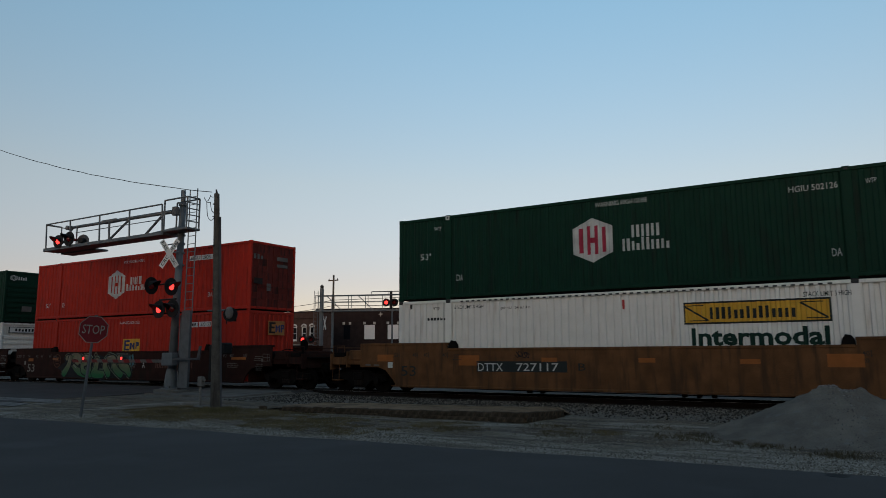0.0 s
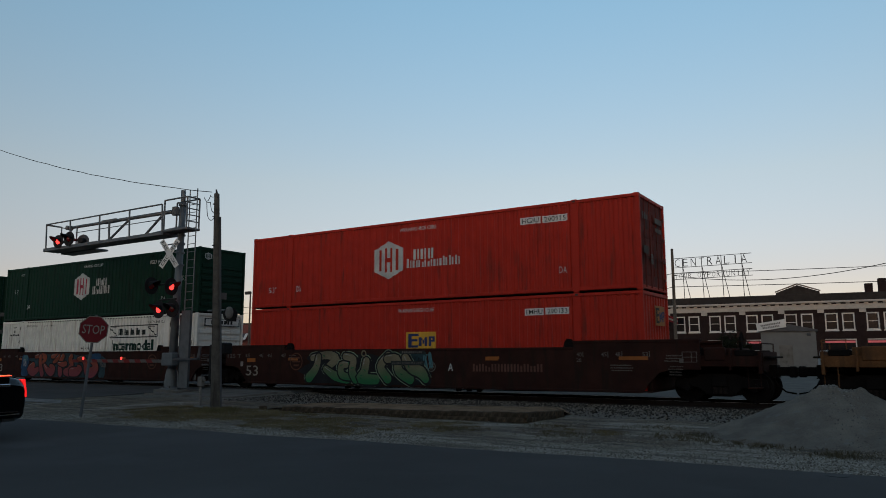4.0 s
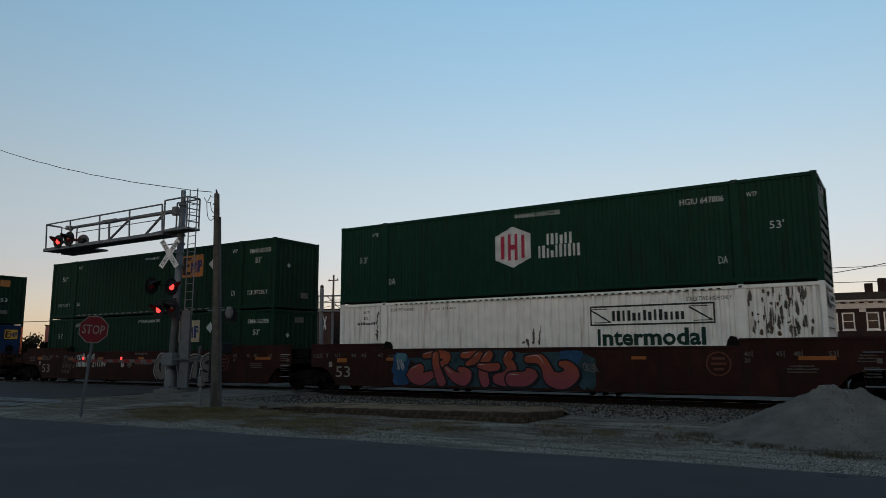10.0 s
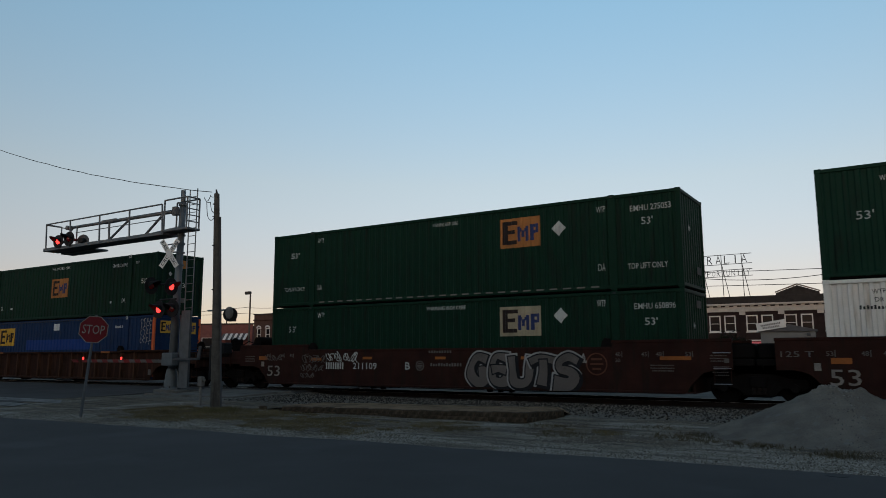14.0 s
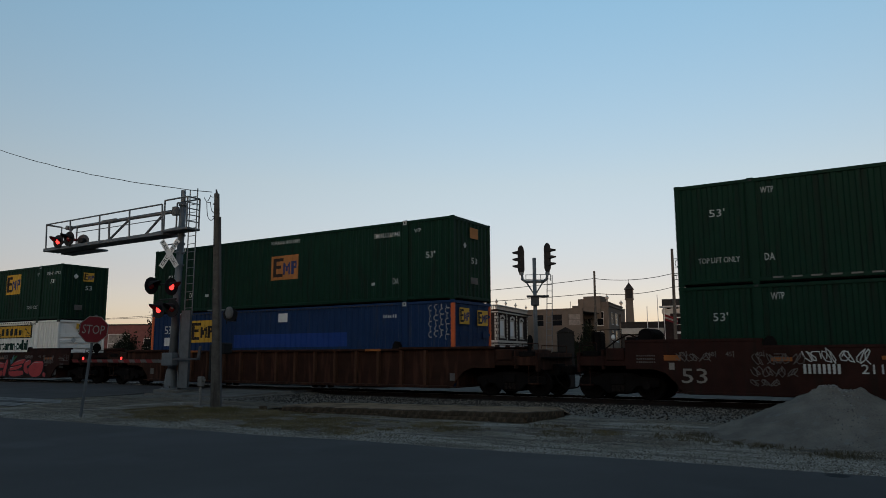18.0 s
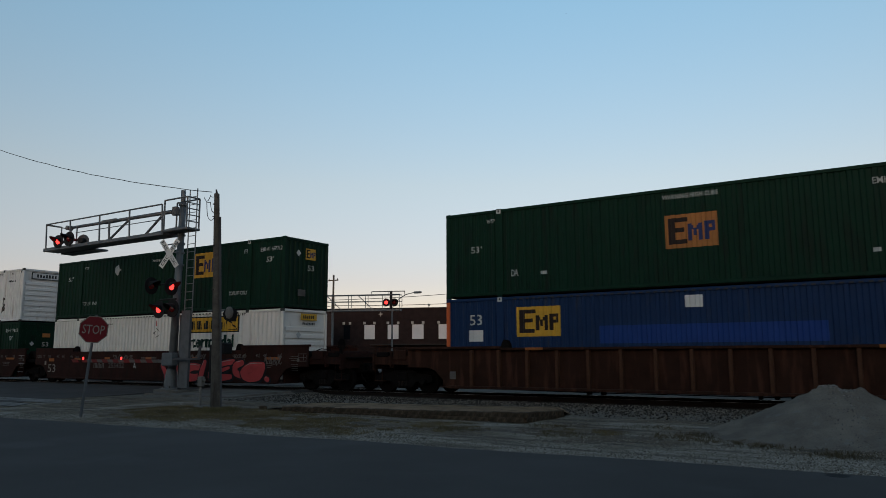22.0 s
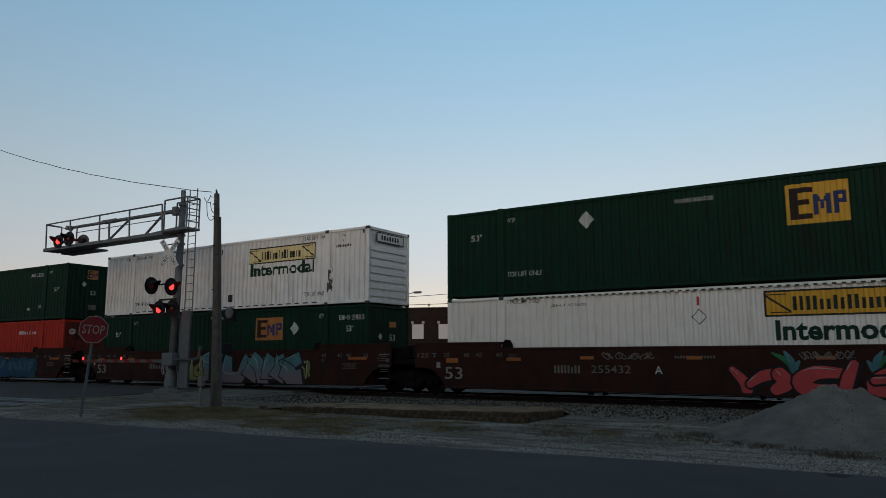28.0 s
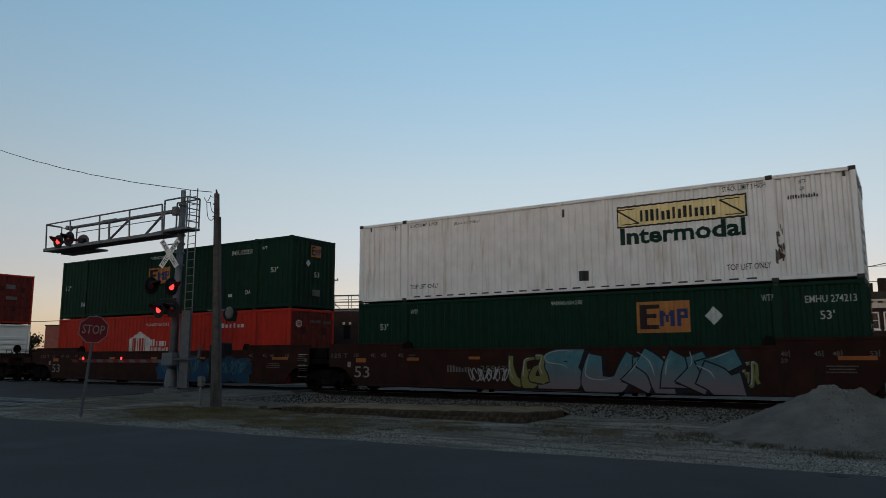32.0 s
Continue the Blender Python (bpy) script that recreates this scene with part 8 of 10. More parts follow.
flat(box_g1, "end_label", 1.29, 2.53, 1.63, 0.307, M_SIGNWHITE, CL + 0.034, True)
bars(box_g1, 1.29, 2.53, 1.16, 0.176, 7, M_DECALBLACK, CL + 0.040, True)
diamond(box_g0, 0.71, 1.72, 0.249, M_DECALWHITE, CL + 0.030, True)
letters(box_g0, "53", 1.44, 1.69, 0.36, 0.234, M_DECALWHITE, CL + 0.034, end=True)
flat(box_g0, "end_label", 1.47, 2.18, 0.43, 0.214, M_PEACH, CL + 0.03, True)
# green over red
block_logo(box_h1, 7.83, 1.77, 1.53, 0.736, M_PEACH, M_LOGODARK, M_LOGONAVY)
letters(box_h1, "EMHU 259250", 13.25, 2.42, 1.25, 0.193, M_DECALWHITE, RIDGE - 0.004)
letters(box_h1, "53'", 15.16, 1.57, 0.39, 0.209, M_DECALWHITE, RIDGE - 0.004)
letters(box_h1, "WTP", 14.59, 2.5, 0.3, 0.142, M_DECALWHITE, RIDGE - 0.004)
letters(box_h1, "53'", 0.53, 1.54, 0.47, 0.234, M_DECALWHITE, RIDGE - 0.004)
letters(box_h1, "DA", 2.0, 0.67, 0.35, 0.227, M_DECALWHITE, RIDGE - 0.004)
letters(box_h1, "DA", 13.68, 0.73, 0.27, 0.189, M_DECALWHITE, RIDGE - 0.004)
folded(box_h1, "painted_patch", 12.62, 0.63, 0.25, 0.12, M_DECALWHITE)
letters(box_h1, "WARNING HIGH CUBE", 7.88, 2.6, 1.5, 0.132, M_DECALWHITE, RIDGE - 0.004)
polygon_plate(box_h0, "house_logo", [(6.65 - 0.81, 1.56 - 0.47), (6.65 + 0.81, 1.56 - 0.47), (6.65 + 0.81, 1.56 + 0.23), (6.65, 1.56 + 0.47 + 0.12), (6.65 - 0.81, 1.56 + 0.23)], M_DECALWHITE, RIDGE - 0.004)
bars(box_h0, 6.65, 1.51, 1.1, 0.674, 3, M_RED, RIDGE - 0.008, gap=0.5, seed=2)
bars(box_h0, 8.05, 1.62, 1.22, 0.305, 3, M_DECALWHITE, RIDGE - 0.004, seed=246)
bars(box_h0, 8.04, 1.29, 1.38, 0.253, 5, M_DECALWHITE, RIDGE - 0.004, seed=247)
letters(box_h0, "WARNING HIGH CUBE", 7.86, 2.44, 1.64, 0.128, M_DECALWHITE, RIDGE - 0.004)
bars(box_h0, 12.75, 2.28, 1.67, 0.181, 7, M_DECALWHITE, RIDGE - 0.004, seed=249)
paint_cloud(car_h, 9.9, 0.90, 2.9, 1.12, M_G_BLUE, 77)
paint_cloud(car_h, 12.7, 0.86, 3.0, 1.02, M_G_BLUE, 78, PLATE - 0.0025)
graffiti_word(car_h, 11.3, 0.88, 5.7, 1.02, "SEUNK", M_G_BLUE, M_G_BLUE, M_G_DEEP, 79, fat=0.15, lean=0.15, shine=False)
scribble(car_h, 10.0, 1.02, 2.6, 0.62, M_G_TEAL, 80, PLATE - 0.050, 0.013, 5)
scribble(car_h, 12.8, 0.95, 2.4, 0.60, M_G_TEAL, 81, PLATE - 0.050, 0.013, 5)
block_logo(box_h1, 1.36, 2.37, 0.58, 0.473, M_PEACH, M_LOGODARK, M_LOGONAVY, CL + 0.028, True)
diamond(box_h1, 0.91, 1.85, 0.279, M_DECALWHITE, CL + 0.030, True)
flat(box_h1, "end_label", 1.41, 0.66, 0.44, 0.257, M_DECALDIM, CL + 0.03, True)
letters(box_h1, "53", 1.42, 1.41, 0.3, 0.211, M_DECALWHITE, CL + 0.034, end=True)
hexagon(box_h0, 0.45, 2.29, 0.32, 0.314, M_RED, CL + 0.03, True)
bars(box_h0, 1.42, 2.4, 0.67, 0.116, 5, M_DECALDIM, CL + 0.036, True)
bars(box_h0, 2.14, 2.38, 0.49, 0.118, 4, M_DECALDIM, CL + 0.036, True)
flat(box_i1, "end_label", 1.25, 2.16, 0.51, 0.264, M_DECALDIM, CL + 0.03, True)
flat(box_i1, "end_label", 1.33, 1.5, 0.64, 0.197, M_DECALDIM, CL + 0.03, True)


def markings(car, seed, ochre=False):
    """Stencilled figures, load lines and reflector patches found on every car side."""
    rng = random.Random(seed)
    white = M_DECALBLACK if ochre else M_STENCIL
    dim = M_DECALBLACK if ochre else M_DECALDIM
    if not ochre:
        letters(car, "53", 0.36, 0.85, 0.68, 0.40, white, PLATE - 0.001)
        if car is car_d:
            for i in range(3):
                bars(car, -0.95, 1.40 - i * 0.09, 0.55, 0.04, 9, dim, PLATE, seed=seed + 40 + i)
        else:
            letters(car, "125 T", -0.69, 1.43, 0.78, 0.15, dim, PLATE)
        flat(car, "white_tag", -0.24, 1.11, 0.15, 0.19, M_STENCIL, PLATE)
        flat(car, "reflector", -0.22 if car is car_d else 0.30, 1.34 if car is car_d else 1.26, 0.46, 0.15, M_REFLECT, PLATE)
        flat(car, "reflector", 2.57, 1.30, 0.50, 0.10, M_REFLECT, PLATE)
    for x, words in ((0.05, "53"), (0.82, "48"), (1.28, "45"), (2.03, "40"), (14.21, "40"), (14.98, "45"), (15.40, "48"), (16.20, "53")):
        letters(car, words, x, 1.44, 0.16, 0.12, dim, PLATE)
        flat(car, "load_mark", x + 0.12, 1.44, 0.02, 0.17, dim, PLATE)
    letters(car, "20", 14.20, 1.27, 0.15, 0.11, dim, PLATE)
    if not ochre:
        flat(car, "reflector", 15.85, 1.33, 0.85, 0.10, M_REFLECT, PLATE)
        for x in (5.0, 8.1, 11.3):
            flat(car, "reflector", x, 1.34, 0.42, 0.09, M_REFLECT, PLATE)
    for x, z, w, n in ((15.5, 1.13, 0.75, 3), (17.0, 1.40, 0.5, 3), (14.35, 1.46, 0.0, 0), (17.05, 1.10, 0.45, 4), (2.55, 1.44, 0.35, 3)):
        for i in range(n):
            bars(car, x + rng.uniform(-0.02, 0.02), z - i * 0.075, w * rng.uniform(0.7, 1.0), 0.035, int(w * 18), dim, PLATE, seed=seed + i)
    s = Shape()
    for a, b, c, d in ((-0.2, 0.2, 0.13, 0.145), (-0.2, 0.2, -0.145, -0.13), (-0.2, -0.185, -0.13, 0.13), (0.185, 0.2, -0.13, 0.13), (-0.2, 0.2, -0.01, 0.005), (0.05, 0.065, -0.13, 0.13)):
        s.box(17.42 + a, 17.42 + b, PLATE, PLATE + 0.004, 1.36 + c, 1.36 + d)
    if car not in (car_c, car_d, car_g, car_h):
        part("stencil_box", s, dim, car)
    flat(car, "white_tag", 17.2, 1.26, 0.12, 0.12, dim, PLATE)


for k, c in enumerate((car_b, car_c, car_d, car_f, car_g, car_h, car_i)):
    markings(c, 100 + k)
markings(car_a, 120, True)

for b in (box_a1, box_a0, box_b1, box_b0, box_c1, box_c0, box_d1, box_d0, box_e1, box_e0, box_f1, box_f0, box_g1, box_g0, box_h1, box_h0, box_i1, box_i0):
    press_decals(b)


# ---- the town beyond the railway ----
class Front:
    """A wall with openings: u runs along it, z up, it looks to its own -y side."""

    def __init__(self, owner, place, turn, length, height, material, depth=0.35, name="wall"):
        self.base = new(name)
        bpy.data.objects.remove(self.base)
        self.owner, self.m = owner, pose(*place, 0, 0, turn)
        self.length, self.height, self.depth, self.material, self.name, self.holes = length, height, depth, material, name, []

    def put(self, name, shape, material, parent=None, label=""):
        shape.v = [self.m @ p for p in shape.v]
        return part(name, shape, material, parent or self.owner, label)

    def window(self, u0, u1, z0, z1, frame_mat, glass, bars_across=1, sill=True, arch=False, trim=0.09):
        self.holes.append((u0, u1, z0, z1))
        d = self.depth
        s = Shape()
        s.box(u0, u0 + trim, 0.06, 0.16, z0, z1).box(u1 - trim, u1, 0.06, 0.16, z0, z1).box(u0 + trim, u1 - trim, 0.06, 0.16, z1 - trim, z1).box(u0 + trim, u1 - trim, 0.06, 0.16, z0, z0 + trim)
        w = self.put("window", s, frame_mat)
        self.put("pane", Shape().box(u0 + trim, u1 - trim, 0.115, 0.125, z0 + trim, z1 - trim), glass, w)
        for i in range(bars_across):
            z = z0 + (z1 - z0) * (i + 1) / (bars_across + 1)
            self.put("sash_bar", Shape().box(u0 + trim, u1 - trim, 0.09, 0.113, z - 0.035, z + 0.035), frame_mat, w)
        if sill:
            self.put("sill", Shape().box(u0 - 0.08, u1 + 0.08, -0.08, 0.10, z0 - 0.12, z0 - 0.004), frame_mat, w)
        return w

    def build(self):
        """Wall pieces round the openings."""
        us = sorted({0.0, self.length, *[h[0] for h in self.holes], *[h[1] for h in self.holes]})
        s = Shape()
        for a, b in zip(us, us[1:]):
            mid = (a + b) / 2
            zs = [0.0]
            for u0, u1, z0, z1 in sorted(self.holes, key=lambda h: h[2]):
                if u0 <= mid <= u1:
                    zs += [z0, z1]
            zs.append(self.height)
            for i in range(0, len(zs), 2):
                if zs[i + 1] - zs[i] > 0.01:
                    s.box(a, b, 0.0, self.depth, zs[i], zs[i + 1])
        return self.put(self.name, s, self.material)


def urn(parent, m, u, z, s=1.0):
    sh = Shape().lathe([(0.10, 0), (0.16, 0.05), (0.08, 0.12), (0.07, 0.25), (0.22, 0.42), (0.24, 0.55), (0.12, 0.70), (0.05, 0.78), (0.06, 0.90), (0.01, 0.98)], (0, 0, 0), 2, 10)
    sh.v = [m @ (p * s + Vector((u, 0.15, z))) for p in sh.v]
    part("urn", sh, M_TERRACOTTA, parent, "", True)


def brick_office():
    """Long two-storey brick building with white frieze and paired sash windows."""
    t = thing("brick_building", (-28.18, 100.7, 0), "two-storey dark brick building with white frieze and paired sash windows", "building")
    f = Front(t, (0, 0, 0), 5.98, 46.0, 8.1, M_BRICK)
    pairs = [(1.56, 2.87, 3.30, 4.71), (5.95, 7.40, 7.84, 9.26), (10.53, 11.95, 12.38, 13.79), (15.10, 16.55, 16.99, 18.41), (19.69, 21.14, 21.58, 22.97), (24.21, 25.60, 26.05, 27.45), (28.8, 30.2, 30.65, 32.05), (33.4, 34.8, 35.2, 36.6)]
    for a, b, c, d in pairs:
        f.window(a, b, 4.36, 6.52, M_FRAME, M_GLASS, 1, trim=0.16)
        f.window(c, d, 4.36, 6.52, M_FRAME, M_GLASS, 1, trim=0.16)
    for i, (a, b) in enumerate(((0.9, 4.6), (5.6, 9.3), (10.3, 13.9), (14.9, 18.5), (19.4, 23.0), (24.0, 27.6), (28.6, 32.2), (33.2, 36.8))):
        f.window(a, b, 0.5, 3.3, M_FRAME, M_GLASS, 1, False, trim=0.14)
        f.put("shop_sign", Shape().box(a + 0.15, b - 0.15, 0.02, 0.05, 2.80, 3.06), M_PINK, None, "dim pink shop sign band")
    f.put("lit_pane", Shape().box(6.2, 6.9, 0.05, 0.06, 1.7, 2.5), M_WARM, None, "lit shop window")
    f.build()
    f.put("frieze", Shape().box(-0.15, 46.1, -0.12, 0.0, 6.98, 7.62, 0.02), M_TERRACOTTA, None, "white terracotta frieze")
    for i in range(46):
        f.put("dentil", Shape().box(0.1 + i, 0.55 + i, -0.26, -0.12, 7.62, 7.78), M_TERRACOTTA)
    f.put("cornice", Shape().box(-0.4, 46.3, -0.45, 0.35, 7.80, 8.05, 0.04), M_TERRACOTTA)
    f.put("parapet", Shape().box(-0.1, 46.1, -0.02, 0.33, 8.06, 9.0, 0.02), M_ROOF, None, "dark parapet")
    for u in (0.2, 5.0, 9.75, 14.4, 18.9, 23.5, 28.1, 32.7, 37.3):
        f.put("bracket", Shape().box(u, u + 0.75, -0.16, 0.0, 6.55, 7.0, 0.03), M_TERRACOTTA)
        f.put("pier", Shape().box(u + 0.1, u + 0.65, -0.06, 0.0, 0.0, 6.55), M_BRICK)
    f.put("side_wall", Shape().box(0.0, 0.35, 0.36, 22, 0, 8.9), M_BRICK)
    f.put("back_wall", Shape().box(0.36, 46, 21.6, 22, 0, 8.9), M_BRICK)
    f.put("side_wall", Shape().box(45.65, 46, 0.36, 21.6, 0, 8.9), M_BRICK)
    f.put("floor_slab", Shape().box(0.4, 45.6, 0.4, 21.5, 3.6, 3.8), M_ROOF)
    f.put("roof", Shape().box(0.36, 45.64, 0.36, 21.6, 8.3, 8.45), M_ROOF)
    g = Shape().prism([(14.2, 8.46), (19.4, 8.46), (19.4, 9.5), (16.8, 10.45), (14.2, 9.5)], 1, 3.0, 9.0)
    f.put("roof_gable", g, M_ROOF, None, "low gabled roof house")
    f.put("gable_trim", Shape().prism([(14.1, 9.52), (16.8, 10.5), (19.5, 9.52), (19.5, 9.68), (16.8, 10.68), (14.1, 9.68)], 1, 2.9, 3.0), M_STUCCO)
    for u, h in ((25.1, 10.4), (26.6, 11.0), (29.0, 10.2)):
        f.put("chimney", Shape().box(u - 0.5, u + 0.4, 4.0, 5.0, 8.4, h, 0.03), M_BRICK)
    return t


brick_office()


def roof_sign():
    """Open letter sign on a steel frame over the roof."""
    t = thing("roof_sign", (-27.1, 103.2, 8.45), "open steel roof sign with two rows of dark letters", "sign", turn=-2.0)
    w = 10.0
    for z in (6.36, 5.06, 4.28, 3.40):
        part("sign_rail", Shape().box(-0.3, w + 0.4, -0.04, 0.04, z - 0.035, z + 0.035), M_BLACK, t)
    for i in range(4):
        u = 1.35 + i * 2.62
        part("upright", Shape().cyl((u, 0.05, 0), (u - 0.12, 0.05, 6.4), 0.05, seg=6), M_BLACK, t)
        part("strut", Shape().cyl((u + 0.55, 1.4, 0), (u - 0.08, 0.05, 5.1), 0.045, seg=6), M_BLACK, t)
    step = w / 9
    for i, ch in enumerate("CENTRALIA"):
        letters(t, ch, (i + 0.5) * step, 5.70, 0.14 if ch == "I" else step * 0.62, 1.08, M_BLACK, -0.05, "letter", bold=-0.012)
    step = (w + 0.2) / 16
    for i, ch in enumerate("YOUR OPPORTUNITY"):
        if ch != " ":
            letters(t, ch, (i + 0.5) * step, 3.84, 0.09 if ch == "I" else step * 0.70, 0.70, M_BLACK, -0.05, "letter", bold=-0.012)


roof_sign()


def boarded_hall():
    """Brown brick hall with white boarded windows."""
    t = thing("brick_building", (-76.86, 84.22, 0), "dark brown brick building with white boarded upper windows", "building")
    f = Front(t, (0, 0, 0), 22.76, 22.2, 8.45, M_BRICK)
    off = 8.29
    for a, b, board in ((-7.2, -5.95, False), (-3.95, -2.75, False), (-0.67, 1.1, True), (2.98, 4.81, True), (6.78, 8.66, True), (10.82, 12.67, True)):
        f.window(off + a, off + b, 3.82, 6.10, M_BRICK, M_BLIND if board else M_GLASS, 0, True, trim=0.06)
        for u in (a - 0.08, b - 0.30):
            f.put("corner_block", Shape().box(off + u, off + u + 0.38, -0.05, 0.0, 6.12, 6.50), M_TERRACOTTA)
    f.build()
    f.put("coping", Shape().box(-0.1, 22.3, -0.08, 0.4, 8.45, 8.58), M_ROOF)
    s = Shape()
    cu, cz = off + 1.97, 7.66
    s.prism([(cu + (0.42 if k % 2 == 0 else 0.13) * math.cos(k * math.pi / 4), cz + (0.42 if k % 2 == 0 else 0.13) * math.sin(k * math.pi / 4)) for k in range(8)], 1, -0.05, -0.002)
    f.put("star_ornament", s, M_TERRACOTTA, None, "pale four-pointed star ornament")
    f.put("side_wall", Shape().box(0, 0.35, 0.36, 16, 0, 8.4), M_BRICK)
    f.put("side_wall", Shape().box(21.85, 22.2, 0.36, 16, 0, 8.4), M_BRICK)
    f.put("back_wall", Shape().box(0.36, 21.85, 15.7, 16, 0, 8.4), M_BRICK)
    f.put("roof", Shape().box(0.36, 21.84, 0.36, 15.7, 7.9, 8.05), M_ROOF)
    f.put("awning", Shape().box(9, 22, -1.6, 0.0, 2.95, 3.1), M_ROOF)
    urn(t, f.m, off + 9.4, 8.56, 0.7)
    urn(t, f.m, off + 3.4, 8.56, 0.5)


boarded_hall()


def ornate_corner():
    """Corner building with cream quoins, balustrade and urns."""
    t = thing("ornate_building", (-57.57, 95.55, 0), "brick corner building with cream quoins, balustrade and roof urns", "building")
    f = Front(t, (0, 0, 0), -2.03, 6.4, 8.2, M_BRICK)
    f.window(1.77, 4.25, 4.2, 7.0, M_TERRACOTTA, M_BLIND, 0, trim=0.22)
    f.window(0.8, 5.9, 0.4, 2.9, M_TERRACOTTA, M_BLIND, 0, False)
    f.build()
    f.put("arch", Shape().prism([(1.6, 6.95)] + [(3.01 + 1.42 * math.cos(a), 6.95 + 0.55 * math.sin(a)) for a in [math.pi - k * math.pi / 8 for k in range(9)]] + [(4.43, 6.95), (4.2, 6.95)] + [(3.01 + 1.15 * math.cos(a), 6.95 + 0.36 * math.sin(a)) for a in [k * math.pi / 8 for k in range(9)]] + [(1.85, 6.95)], 1, -0.06, 0.02), M_TERRACOTTA)
    g = Front(t, (6.4 * math.cos(radians(-2.03)), 6.4 * math.sin(radians(-2.03)), 0), 99.37, 15.86, 8.2, M_BRICK)
    for a, b in ((0.92, 3.89), (5.88, 8.87), (10.79, 13.64)):
        g.window(a + 0.3, b - 0.3, 4.05, 6.85, M_TERRACOTTA, M_BLIND, 0, trim=0.30)
        g.put("arch", Shape().prism([(a + 0.2 + 0.0, 6.88), (a + 0.5, 7.3), ((a + b) / 2, 7.5), (b - 0.5, 7.3), (b - 0.2, 6.88), (b - 0.5, 6.88), ((a + b) / 2, 7.2), (a + 0.5, 6.88)], 1, -0.06, 0.02), M_TERRACOTTA)
        g.window(a, b, 0.4, 2.9, M_TERRACOTTA, M_BLIND, 0, False)
    g.build()
    for fr, ln, piers in ((f, 6.4, (0.0, 1.2, 4.5, 5.95)), (g, 15.86, (0.0, 4.4, 9.4, 15.2))):
        fr.put("belt_course", Shape().box(-0.1, ln + 0.1, -0.16, 0.0, 3.28, 3.62, 0.03), M_TERRACOTTA)
        fr.put("belt_course", Shape().box(-0.1, ln + 0.1, -0.12, 0.0, 2.95, 3.10, 0.03), M_TERRACOTTA)
        fr.put("cornice", Shape().box(-0.2, ln + 0.2, -0.24, 0.35, 7.72, 7.90, 0.03), M_TERRACOTTA)
        fr.put("balustrade_rail", Shape().box(-0.05, ln + 0.05, -0.1, 0.3, 8.72, 8.90, 0.03), M_TERRACOTTA)
        n = int(ln / 0.33)
        for i in range(n):
            fr.put("baluster", Shape().box(0.1 + i * 0.33, 0.24 + i * 0.33, 0.02, 0.16, 8.2, 8.72), M_TERRACOTTA)
        for u in piers:
            for k in range(9):
                e = 0.42 if k % 2 else 0.28
                fr.put("quoin", Shape().box(u, u + e, -0.07, 0.0, 3.66 + k * 0.45, 4.02 + k * 0.45, 0.02), M_TERRACOTTA)
        for u in piers:
            urn(t, fr.m, u + 0.25, 8.9, 0.85)
    f.put("roof", Shape().box(-0.3, 4.4, 0.36, 15.0, 7.9, 8.05), M_ROOF)
    f.put("back_wall", Shape().box(-0.3, 0.0, 0.36, 15.4, 0, 8.0), M_BRICK)


ornate_corner()


